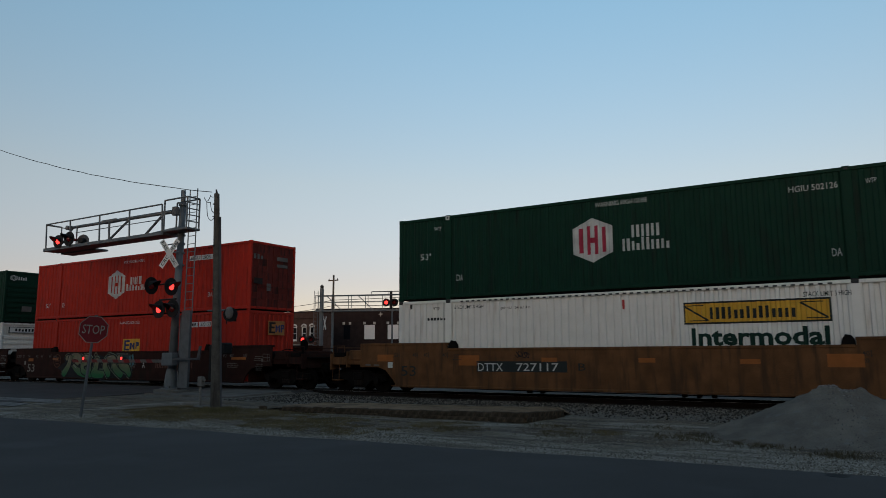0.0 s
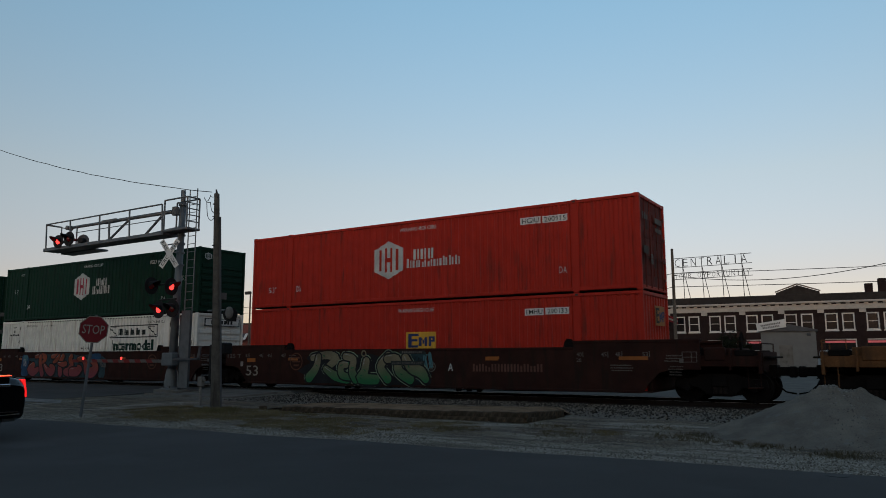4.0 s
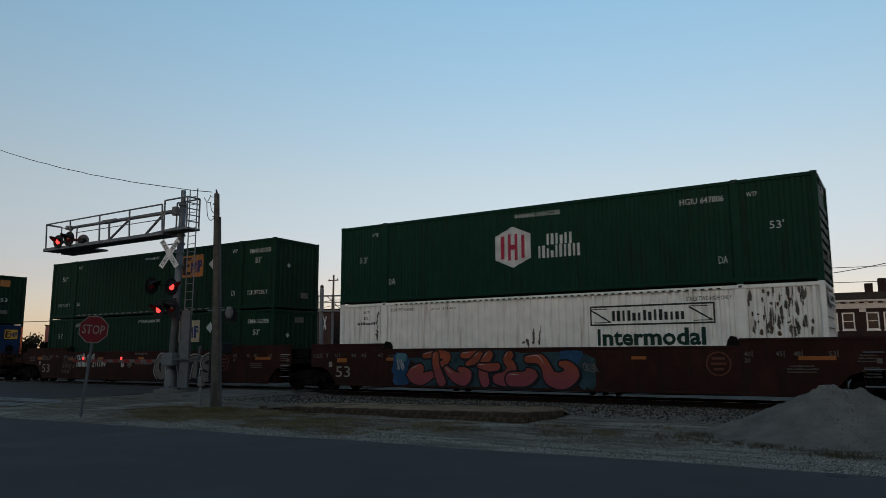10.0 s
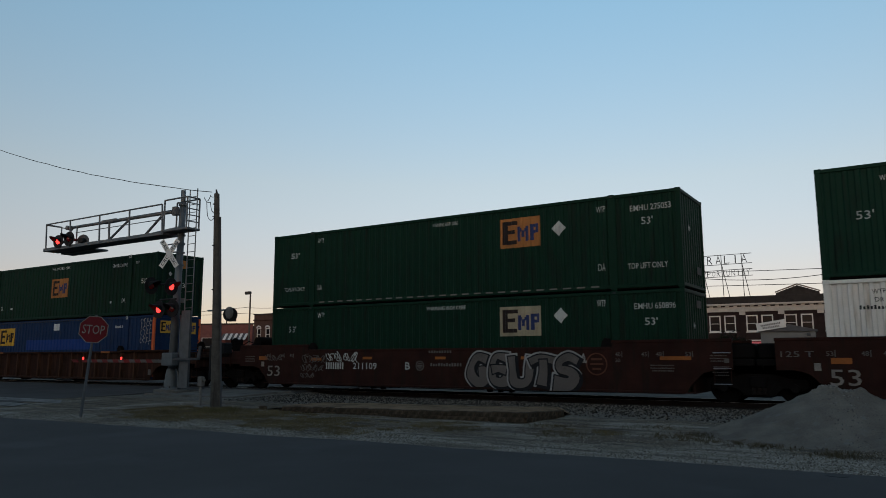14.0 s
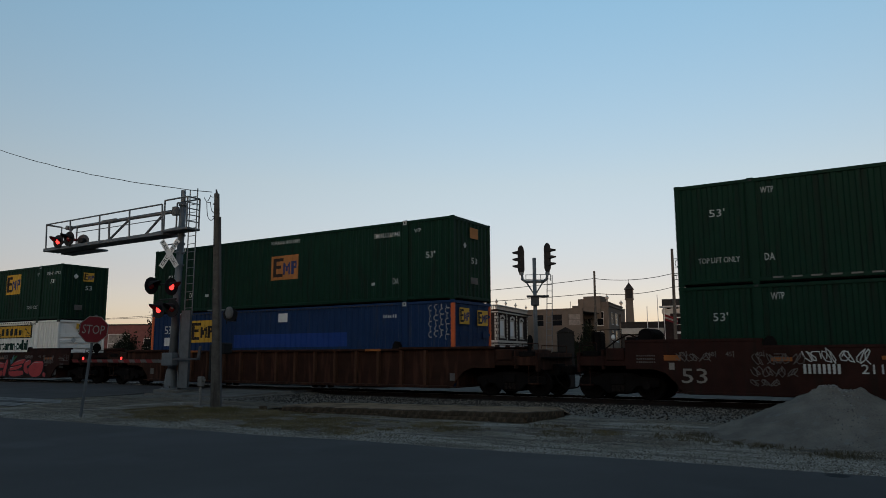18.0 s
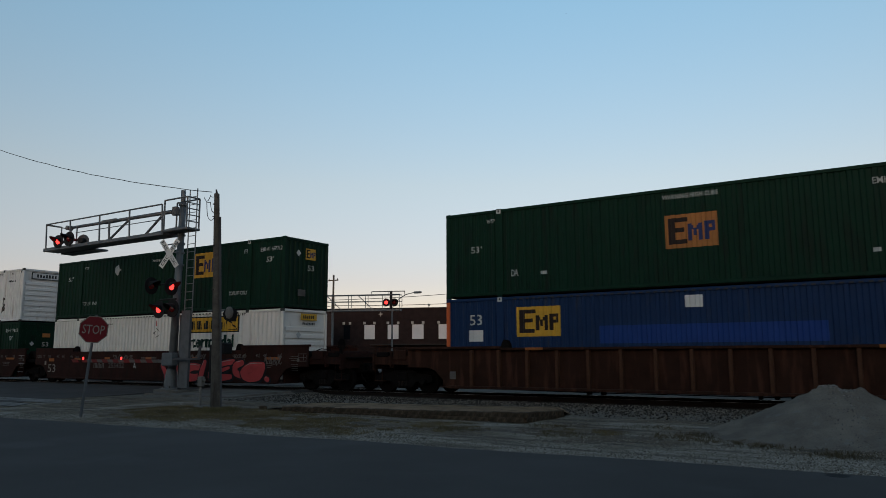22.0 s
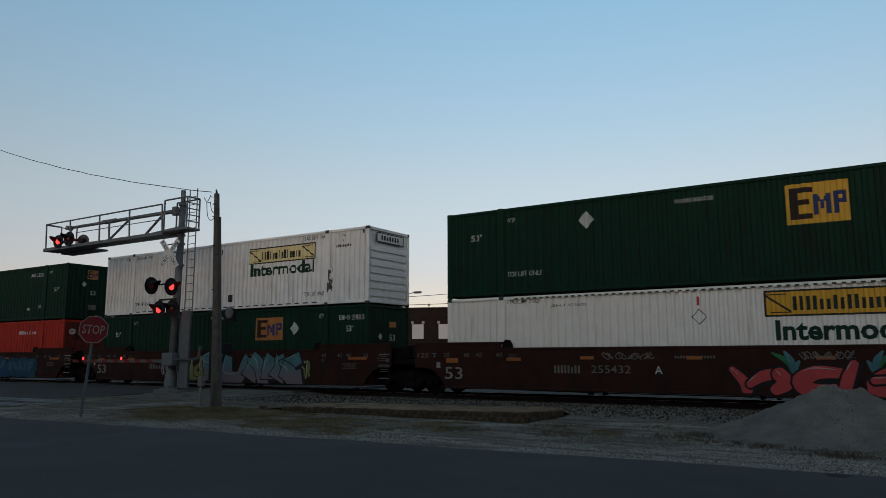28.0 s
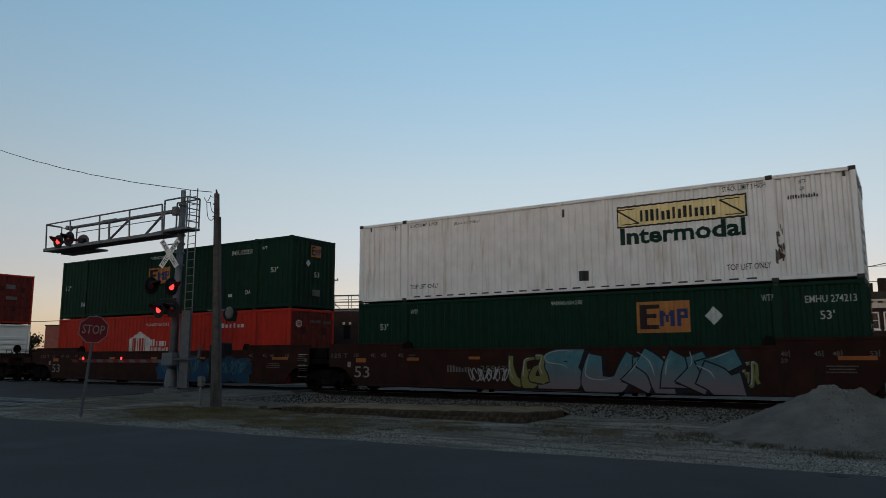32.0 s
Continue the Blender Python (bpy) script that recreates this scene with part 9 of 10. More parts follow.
def grey_block():
    t = thing("stone_building", (-58.1, 119.9, 0), "pale grey stone building with a rooftop house", "building")
    f = Front(t, (0, 0, 0), -0.47, 10.6, 9.4, M_STUCCO)
    f.window(4.74, 6.78, 6.5, 8.6, M_STUCCO, M_GLASS, 1, trim=0.08)
    f.window(7.87, 10.25, 6.5, 8.6, M_STUCCO, M_STENCIL, 1, trim=0.08)
    f.window(1.4, 3.2, 6.5, 8.6, M_STUCCO, M_GLASS, 1, trim=0.08)
    f.build()
    f.put("coping", Shape().box(-0.1, 10.7, -0.1, 0.4, 9.4, 9.55), M_STUCCO)
    f.put("rooftop_house", Shape().box(7.6, 10.9, 8.0, 12.0, 8.0, 12.15, 0.05), M_STUCCO)
    f.put("rooftop_house", Shape().box(6.4, 7.6, 8.3, 11.5, 8.0, 11.75, 0.05), M_STUCCO)
    f.put("antenna", Shape().cyl((7.6, 2, 9.3), (7.6, 2, 10.9), 0.04, seg=6), M_DARKGREY)
    f.put("side_wall", Shape().box(-0.35, 0.0, 0.0, 20, 0, 9.4), M_STUCCO)
    f.put("roof", Shape().box(0, 10.6, 0.36, 19.6, 8.9, 9.0), M_ROOF)
    f.put("back_wall", Shape().box(0, 10.6, 19.6, 20, 0, 9.3), M_STUCCO)
    t2 = thing("stone_building", (-50.94, 128.8, 0), "ornate grey stone building with urns on its parapet", "building")
    g = Front(t2, (0, 0, 0), -11.08, 5.44, 10.8, M_STUCCO)
    g.window(0.9, 1.7, 6.9, 9.3, M_FRAME, M_GLASS, 1)
    g.window(2.86, 4.36, 6.75, 9.3, M_FRAME, M_GLASS, 1)
    g.window(2.95, 4.26, 3.9, 5.7, M_FRAME, M_GLASS, 1)
    g.build()
    h = Front(t2, (5.44 * math.cos(radians(-11.08)), 5.44 * math.sin(radians(-11.08)), 0), 99.72, 16.05, 10.8, M_STUCCO)
    for a, b in ((3.04, 4.93), (7.38, 9.88), (12.0, 14.0)):
        h.window(a, b, 7.1, 9.3, M_FRAME, M_GLASS, 1)
        h.window(a, b, 3.9, 6.0, M_FRAME, M_GLASS, 1)
    h.build()
    for fr, ln in ((g, 5.44), (h, 16.05)):
        fr.put("cornice", Shape().box(-0.1, ln + 0.15, -0.2, 0.3, 10.2, 10.45, 0.04), M_STUCCO)
        fr.put("coping", Shape().box(-0.1, ln + 0.1, -0.12, 0.4, 10.8, 11.0, 0.03), M_STUCCO)
    urn(t2, g.m, 5.1, 11.0, 1.5)
    urn(t2, h.m, 15.5, 11.0, 1.5)
    g.put("roof", Shape().prism([(-2, 0.36), (4.9, 0.5), (-0.5, 14.4), (-2, 14.4)], 2, 9.9, 10.0), M_ROOF)
    g.put("back_wall", Shape().box(-2.35, 0.0, 0.0, 15.5, 0, 10.6), M_STUCCO)


grey_block()


def bell_tower():
    t = thing("bell_tower", (-49.6, 152.1, 0), "slim stone tower with an open belfry and pointed roof", "tower", turn=18)
    part("shaft", Shape().add([(-1.15, -1.15, 0), (1.15, -1.15, 0), (1.15, 1.15, 0), (-1.15, 1.15, 0), (-0.74, -0.74, 13.1), (0.74, -0.74, 13.1), (0.74, 0.74, 13.1), (-0.74, 0.74, 13.1)], [(0, 1, 2, 3), (4, 5, 6, 7), (0, 1, 5, 4), (1, 2, 6, 5), (2, 3, 7, 6), (3, 0, 4, 7)]), M_STUCCO, t)
    part("belfry_floor", Shape().box(-0.95, 0.95, -0.95, 0.95, 13.0, 13.25, 0.05), M_STUCCO, t)
    for a in (-0.75, 0.75):
        for b in (-0.75, 0.75):
            part("belfry_post", Shape().box(a - 0.13, a + 0.13, b - 0.13, b + 0.13, 13.25, 15.25), M_STUCCO, t)
    part("bell_louvre", Shape().box(-0.72, 0.72, -0.72, 0.72, 13.3, 15.2, 0.05), M_BLACK, t)
    part("tower_roof", Shape().add([(-1.02, -1.02, 15.25), (1.02, -1.02, 15.25), (1.02, 1.02, 15.25), (-1.02, 1.02, 15.25), (0, 0, 16.8)], [(0, 1, 2, 3), (0, 1, 4), (1, 2, 4), (2, 3, 4), (3, 0, 4)]), M_ROOF, t)
    part("finial", Shape().cyl((0, 0, 16.7), (0, 0, 17.5), 0.06, 0.02, 6), M_ROOF, t)


bell_tower()


def low_shops():
    t = thing("low_building", (-38.6, 113.8, 0), "low dark building with a pale fascia", "building", turn=12)
    f = Front(t, (0, 0, 0), 0, 9.5, 6.4, M_ROOF)
    for a in (0.6, 3.6, 6.6):
        f.window(a, a + 2.3, 0.6, 4.4, M_FRAME, M_GLASS, 1)
    f.build()
    f.put("fascia", Shape().box(-0.1, 9.6, -0.15, 0.0, 4.7, 5.6, 0.02), M_TERRACOTTA, None, "pale fascia")
    f.put("coping", Shape().box(-0.1, 9.6, -0.1, 0.4, 6.4, 6.6), M_ROOF)
    f.put("side_wall", Shape().box(0, 0.3, 0.36, 10, 0, 6.4), M_ROOF)
    f.put("roof", Shape().box(0.3, 9.4, 0.36, 10, 6.0, 6.15), M_ROOF)
    for x, h, kind in ((-29.56, 9.5, 0), (-28.11, 11.3, 1), (-27.27, 9.3, 0)):
        p = thing("flagpole", (x, 98.0, 0), "thin pale flagpole in front of the shops", "flagpole")
        part("pole", Shape().cyl((0, 0, 0), (0, 0, h * 0.82), 0.06, 0.04, 8), M_SIGNWHITE, p)
        part("finial", Shape().lathe([(0.02, 0), (0.08, 0.06), (0.02, 0.12)], (0, 0, h * 0.82), 2, 8), M_SIGNWHITE, p)
        if kind:
            s = Shape()
            n = 10
            for i in range(n + 1):
                for j in (0, 1):
                    s.v.append(Vector((0.9 + i * 0.17, 0.12 * math.sin(i * 0.9), h * 0.60 - j * 0.8 - i * 0.06)))
            s.f = [(2 * i, 2 * i + 2, 2 * i + 3, 2 * i + 1) for i in range(n)]
            part("flag", s, M_SIGNRED, p, "limp red and white flag")
            s2 = Shape()
            s2.v = [v + Vector((0, -0.012, -0.3)) for v in s.v[::2]] + [v + Vector((0, -0.012, -0.55)) for v in s.v[::2]]
            s2.f = [(i, i + 1, n + 2 + i, n + 1 + i) for i in range(n)]
            part("flag_stripe", s2, M_STENCIL, p)


low_shops()


def arched_house():
    """Brick house with a row of narrow arched windows."""
    t = thing("brick_building", (-81.49, 75.87, 0), "brown brick building with a row of arched windows", "building")
    f = Front(t, (0, 0, 0), -4.09, 13.25, 7.4, M_BRICK2)
    for i in range(7):
        u = 0.61 + i * 1.925 - (0.35 if i == 6 else 0)
        f.window(u, u + 1.0, 3.55, 5.45, M_FRAME, M_GLASS, 1, trim=0.15)
        f.put("arch", Shape().prism([(u - 0.1, 5.42), (u + 0.10, 5.72), (u + 0.5, 5.86), (u + 0.90, 5.72), (u + 1.10, 5.42), (u + 0.92, 5.47), (u + 0.5, 5.66), (u + 0.08, 5.47)], 1, -0.05, 0.02), M_FRAME)
    f.build()
    f.put("awning", Shape().box(0, 12.6, -1.2, 0.0, 2.85, 3.0), M_STENCIL)
    f.put("cornice", Shape().box(-0.1, 13.3, -0.18, 0.0, 6.55, 6.72, 0.03), M_BRICK2)
    f.put("coping", Shape().box(-0.1, 13.3, -0.1, 0.4, 7.4, 7.55), M_ROOF)
    f.put("side_wall", Shape().box(0, 0.35, 0.36, 3.2, 0, 7.3), M_BRICK2)
    f.put("side_wall", Shape().box(12.9, 13.25, 0.36, 3.2, 0, 7.3), M_BRICK2)
    f.put("roof", Shape().box(0.35, 12.9, 0.36, 3.2, 6.8, 7.0), M_ROOF)
    t2 = thing("brick_building", (-122.28, 67.43, 0), "low reddish brick building with a striped awning", "building")
    g = Front(t2, (0, 0, 0), 26.25, 36.1, 6.5, M_REDWALL)
    g.window(11.2, 15.1, 0.3, 5.1, M_FRAME, M_STENCIL, 2, False)
    for a in (17.5, 22.5, 27.5):
        g.window(a, a + 2.2, 1.4, 4.4, M_FRAME, M_GLASS, 1)
    g.build()
    for i in range(10):
        u = 31.2 + i * 0.42
        stripe = Shape().add([(u, -0.02, 5.05), (u + 0.415, -0.02, 5.05), (u + 0.415, -1.25, 4.05), (u, -1.25, 4.05), (u, -0.02, 4.95), (u + 0.415, -0.02, 4.95), (u + 0.415, -1.25, 3.98), (u, -1.25, 3.98)], [(0, 1, 2, 3), (4, 5, 6, 7), (0, 1, 5, 4), (1, 2, 6, 5), (2, 3, 7, 6), (3, 0, 4, 7)])
        g.put("awning_stripe", stripe, M_SIGNWHITE if i % 2 else M_DARKGREY)
    g.put("roof", Shape().box(0, 36.1, 0.36, 14, 6.1, 6.3), M_ROOF)
    g.put("side_wall", Shape().box(35.8, 36.1, 0.36, 14, 0, 6.1), M_REDWALL)
    g.put("coping", Shape().box(-0.1, 36.2, -0.1, 0.4, 6.5, 6.7), M_ROOF)


M_BRICK2 = mat("brown_brick", (0.055, 0.032, 0.026), 0.95, var=0.2, scale=1.5, fine=20, bump=0.3)
M_REDWALL = mat("pinkish_painted_brick", (0.12, 0.05, 0.045), 0.95, var=0.15)
arched_house()


def signal_hut():
    t = thing("equipment_shed", (-9.3, 59.0, 0), "pale grey equipment shed with a tilted white notice board", "shed", turn=7)
    part("wall", Shape().box(0, 3.7, 0, 2.4, 0, 3.1, 0.02), mat("pale_grey_sheet", (0.12, 0.12, 0.118), 0.8, var=0.08), t)
    part("roof", Shape().prism([(-0.15, 3.1), (3.85, 3.1), (3.85, 3.2), (1.85, 3.65), (-0.15, 3.2)], 1, -0.15, 2.55), M_DARKGREY, t)
    part("wall_lamp", Shape().box(3.1, 3.35, -0.12, 0.0, 2.75, 2.95, 0.02), M_DARKGREY, t)
    part("door", Shape().box(1.2, 2.1, -0.03, 0.0, 0.05, 2.1, 0.01), M_CONCRETE, t)
    b = new("notice_board", Shape().box(-1.0, 1.0, -0.06, 0.0, -0.3, 0.3, 0.02).mesh("notice_board", M_SIGNWHITE))
    b.parent, b.location, b.rotation_euler = t, (0.75, -0.25, 3.55), (0, radians(-9), 0)
    tagged(b, "tilted white notice board")
    bars(b, 0, 0.08, 1.4, 0.14, 12, M_DECALDIM, -0.068)
    bars(b, 0, -0.12, 1.2, 0.14, 10, M_DECALDIM, -0.068)
    return t


signal_hut()


def leaf_crown(seed, c, size, count, leaf):
    """A loose crown of many small leaves gathered in clumps."""
    rng, s = random.Random(seed), Shape()
    clumps = [Vector((c[0] + rng.gauss(0, 0.38) * size[0], c[1] + rng.gauss(0, 0.38) * size[1], c[2] + rng.gauss(0, 0.36) * size[2])) for _ in range(26)]
    for _ in range(count):
        k = rng.choice(clumps)
        p = k + Vector((rng.gauss(0, 0.16) * size[0], rng.gauss(0, 0.16) * size[1], rng.gauss(0, 0.15) * size[2]))
        t = Euler((rng.uniform(0, 6.28), rng.uniform(0, 6.28), rng.uniform(0, 6.28))).to_matrix()
        n, w = len(s.v), leaf * rng.uniform(0.6, 1.3)
        s.v += [p + t @ Vector(q) * w for q in ((-1, 0, 0), (0, -0.45, 0.05), (1, 0, 0), (0, 0.45, 0.05))]
        s.f.append((n, n + 1, n + 2, n + 3))
    return s


def tree(x, y, height, wide, seed, trunk=0.14, count=2600, leaf=0.14, low=0.35):
    t = thing("tree", (x, y, 0), "small dark leafy tree beyond the railway", "tree", "trees beyond the railway")
    rng, s = random.Random(seed), Shape()
    s.cyl((0, 0, -0.1), (0.05, 0.02, height * 0.5), trunk, trunk * 0.6, 8)
    for k in range(7):
        a, z = k * 0.9 + rng.uniform(0, 0.5), height * (low + 0.05 * k)
        s.cyl((0.03, 0, z * 0.8), (math.cos(a) * wide * 0.42, math.sin(a) * wide * 0.42, z + height * 0.22), trunk * 0.42, trunk * 0.12, 6)
    part("trunk", s, M_WOOD, t)
    part("crown", leaf_crown(seed, (0, 0, height * (0.5 + low / 2)), (wide, wide, height * (1 - low)), count, leaf), M_LEAF, t)


tree(-25.65, 65.0, 2.55, 1.55, 1, count=11000, leaf=0.16, low=0.0)
tree(-11.9, 61.5, 2.6, 1.3, 2, count=8000, leaf=0.16, low=0.0)
tree(-62.24, 46.0, 4.7, 2.0, 3)
tree(-68.04, 46.0, 3.1, 1.6, 4)
tree(-160.0, 70.0, 7.0, 5.0, 5, 0.25, 3000, 0.3)
tree(-172.0, 66.0, 6.0, 5.0, 6, 0.25, 3000, 0.3)
tree(-150.0, 78.0, 5.0, 5.0, 7, 0.25, 2500, 0.3)
tree(-185.0, 72.0, 6.5, 6.0, 8, 0.25, 2500, 0.3)


def railway_signal():
    """Mast with two three-lamp heads on a yoke."""
    t = thing("railway_signal", (-15.34, 32.53, -0.1), "grey railway signal mast with two black three-lamp heads", "railway signal", turn=25)
    part("footing", Shape().box(-0.5, 0.5, -0.5, 0.5, -0.1, 0.25, 0.03), M_CONCRETE, t)
    part("mast", Shape().cyl((0, 0, 0.2), (0, 0, 6.3), 0.10, 0.09, 14), M_GALV, t, "", True)
    yoke = [(-0.64, 0, 5.58), (-0.60, 0, 5.24), (-0.44, 0, 5.12), (0.44, 0, 5.12), (0.60, 0, 5.24), (0.64, 0, 5.58)]
    part("yoke", Shape().tube(yoke, 0.075, 10), M_GALV, t, "bent tubular yoke")
    for k in (-1, 1):
        x = 0.65 * k
        up = 0.03 + 0.05 * k
        head = part("signal_head", Shape().prism([(x + a, b + up) for a, b in ((-0.09, 5.52), (0.09, 5.52), (0.165, 5.72), (0.165, 6.68), (0.13, 6.84), (0.05, 6.95), (-0.05, 6.95), (-0.13, 6.84), (-0.165, 6.68), (-0.165, 5.72))], 1, -0.06, 0.14), M_BLACK, t, "black signal head with hoods")
        for z in (5.88 + up, 6.22 + up, 6.56 + up):
            h = Shape().prism([(x - 0.02, z + 0.14), (x + k * 0.42, z + 0.06), (x + k * 0.42, z + 0.02), (x - 0.02, z - 0.08)], 1, -0.14, 0.16)
            part("hood", h, M_BLACK, head)
        part("head_clamp", Shape().cyl((0.64 * k, 0, 5.46), (0.64 * k, 0, 5.58), 0.11, seg=10), M_GALV, t)
        part("strut", Shape().cyl((0.02 * k, 0, 4.46), (0.40 * k, 0, 5.08), 0.035, seg=6), M_GALV, t)
    part("platform", Shape().box(-0.40, 0.68, -0.4, 0.4, 4.36, 4.41), M_DARKGREY, t)
    part("equipment_box", Shape().box(-0.20, 0.20, -0.25, 0.05, 3.92, 4.35, 0.03), M_DARKGREY, t)
    for z in (5.20, 5.42):
        part("guard_rail", Shape().tube([(-0.42, -0.35, z), (0.78, -0.35, z), (0.78, 0.35, z)], 0.018), M_GALV, t)
    for a in (-0.42, 0.30, 0.78):
        part("guard_post", Shape().cyl((a, -0.35, 5.1), (a, -0.35, 5.44), 0.018, seg=6), M_GALV, t)
    rails = Shape().cyl((0.46, -0.2, 0.3), (0.62, -0.2, 5.4), 0.022, seg=6).cyl((0.74, -0.2, 0.3), (0.86, -0.2, 5.4), 0.022, seg=6)
    lad = part("ladder", rails, M_GALV, t)
    for i in range(15):
        z = 0.6 + i * 0.31
        part("rung", Shape().cyl((0.45 + 0.031 * z, -0.2, z), (0.735 + 0.0235 * z, -0.2, z), 0.015, seg=5), M_GALV, lad)


railway_signal()


def relay_cabinet():
    t = thing("relay_cabinet", (-12.72, 30.0, 0), "narrow dark grey relay cabinet with a gabled top", "cabinet", turn=25)
    part("body", Shape().box(-0.36, 0.36, -0.4, 0.4, 0, 2.41, 0.02), M_BLACK, t)
    part("roof", Shape().prism([(-0.41, 2.41), (0.41, 2.41), (0.0, 2.63)], 1, -0.46, 0.46), M_BLACK, t)
    door = part("door", Shape().box(-0.30, 0.30, -0.425, -0.40, 0.25, 2.1, 0.006), M_BLACK, t)
    part("handle", Shape().box(0.20, 0.23, -0.45, -0.425, 1.1, 1.28, 0.006), M_GALV, door)


relay_cabinet()


def far_crossing_signal():
    """The matching gantry on the far side of the crossing."""
    t = thing("crossing_signal", (-38.05, 42.27, 0), "far crossing signal with cantilever gantry and red lamps", "crossing signal", turn=22)
    part("footing", Shape().box(-0.5, 0.5, -0.5, 0.5, -0.1, 0.2, 0.03), M_CONCRETE, t)
    part("mast", Shape().cyl((0, 0, 0.1), (0, 0, 6.6), 0.18, 0.15, 14), M_GALV, t)
    part("post", Shape().cyl((0.9, 0, 0.1), (0.9, 0, 4.8), 0.09, 0.09, 10), M_GALV, t)
    ladder(t, -0.42, -0.1, 0.4, 6.4, 0.32)
    part("bell", Shape().lathe([(0.05, 6.6), (0.14, 6.66), (0.15, 6.75), (0.06, 6.86), (0.01, 6.9)], (0, 0, 0), 2, 12), M_CAST, t)
    part("walkway", Shape().box(-0.4, 6.3, -0.35, 0.35, 4.78, 4.88), M_GALV, t)
    for y in (-0.35, 0.35):
        part("guard_rail", Shape().cyl((-0.4, y, 6.0), (6.3, y, 6.0), 0.03, seg=6), M_GALV, t)
        part("guard_rail", Shape().cyl((-0.4, y, 5.5), (6.3, y, 5.5), 0.022, seg=6), M_GALV, t)
        for i in range(6):
            part("guard_post", Shape().cyl((-0.4 + i * 1.34, y, 4.85), (-0.4 + i * 1.34, y, 6.0), 0.026, seg=6), M_GALV, t)
    for a in (0.4, 2.9):
        part("brace", Shape().cyl((a, 0, 6.0), (a + 1.2, 0, 4.9), 0.035, seg=6), M_GALV, t)
    part("upper_chord", Shape().cyl((4.0, 0, 6.26), (6.6, 0, 6.26), 0.035, seg=8), M_GALV, t)
    for a in (4.0, 5.3, 6.6):
        part("rail_post", Shape().cyl((a, 0, 5.9), (a, 0, 6.27), 0.025, seg=6), M_GALV, t)
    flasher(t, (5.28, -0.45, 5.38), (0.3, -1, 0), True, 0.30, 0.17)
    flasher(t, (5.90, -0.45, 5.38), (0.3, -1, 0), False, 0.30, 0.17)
    part("lamp_hanger", Shape().box(5.5, 5.68, -0.3, -0.15, 4.8, 6.2), M_BLACK, t)
    crossbuck(t, (0.42, -0.35, 3.9), (-1.0, -0.75, 0), 1.2)
    part("cross_arm", Shape().cyl((-1.4, -0.3, 2.67), (0.0, -0.05, 2.67), 0.035, seg=8), M_BLACK, t)
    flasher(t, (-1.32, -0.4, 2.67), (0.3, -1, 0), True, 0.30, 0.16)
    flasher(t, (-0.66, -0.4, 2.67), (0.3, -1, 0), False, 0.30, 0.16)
    part("mechanism_box", Shape().box(-0.3, 0.3, -0.5, 0.0, 0.9, 1.5, 0.03), M_GALV, t)
    lamp = thing("street_lamp", (-34.4, 46.5, 0), "slim grey street lamp with a curved arm", "street lamp")
    part("pole", Shape().cyl((0, 0, 0), (0, 0, 5.0), 0.08, 0.06, 10), M_GALV, lamp)
    part("arm", Shape().tube([(0, 0, 4.9), (0.12, 0, 5.4), (0.55, 0.1, 5.85), (1.2, 0.2, 6.2), (2.0, 0.3, 6.34)], 0.035, 6), M_GALV, lamp)
    part("lamp_head", Shape().box(1.9, 2.55, 0.2, 0.45, 6.24, 6.40, 0.06), M_GALV, lamp)


far_crossing_signal()


def town_pole(x, y, h, arms=(), r=0.14, lamp=False):
    t = thing("utility_pole", (x, y, 0), "dark wooden utility pole beyond the railway", "utility pole", "utility poles beyond the railway")
    part("pole", Shape().cyl((0, 0, -0.1), (0.05, 0, h), r, r * 0.7, 10), M_WOOD, t)
    for z in arms:
        part("cross_arm", Shape().box(-0.7, 0.7, -0.05, 0.05, z - 0.06, z + 0.06), M_WOOD, t)
        for a in (-0.6, 0.6):
            part("insulator", Shape().cyl((a, 0, z + 0.06), (a, 0, z + 0.22), 0.05, 0.03, 8), M_CAST, t)
    if lamp:
        part("lamp_head", Shape().box(-0.9, 0.1, -0.2, 0.2, h - 0.1, h + 0.3, 0.06), M_CAST, t)


town_pole(-24.7, 65.5, 9.3)
town_pole(-17.9, 67.7, 11.15, r=0.17)
town_pole(-52.4, 60.0, 10.15, (9.55,))
town_pole(-73.97, 68.0, 9.7, lamp=True)
cable("town_wire", [(-73.97, 68.0, 7.8), (-52.4, 60.0, 7.4), (-24.7, 65.5, 8.6), (-17.9, 67.7, 8.85), (40.0, 80.0, 9.6)], 0.028, "thin dark overhead wire over the town", 0.35, 12)
cable("town_wire", [(-73.97, 68.0, 7.0), (-52.4, 60.0, 6.8), (-24.7, 65.5, 7.2), (-17.9, 67.7, 7.6), (40.0, 80.0, 8.2)], 0.028, "thin dark overhead wire over the town", 0.35, 12)
cable("town_wire", [(-17.9, 67.7, 8.7), (0.0, 62.0, 8.2), (30.0, 50.0, 13.0)], 0.028, "thin dark overhead wire over the town", 0.9, 14)
cable("town_wire", [(-73.97, 68.0, 7.9), (-130.0, 62.0, 7.2)], 0.028, "thin dark overhead wire over the town", 0.5, 12)
cable("town_wire", [(-73.97, 68.0, 7.1), (-200.0, 55.0, 8.0)], 0.028, "thin dark overhead wire over the town", 0.5, 12)


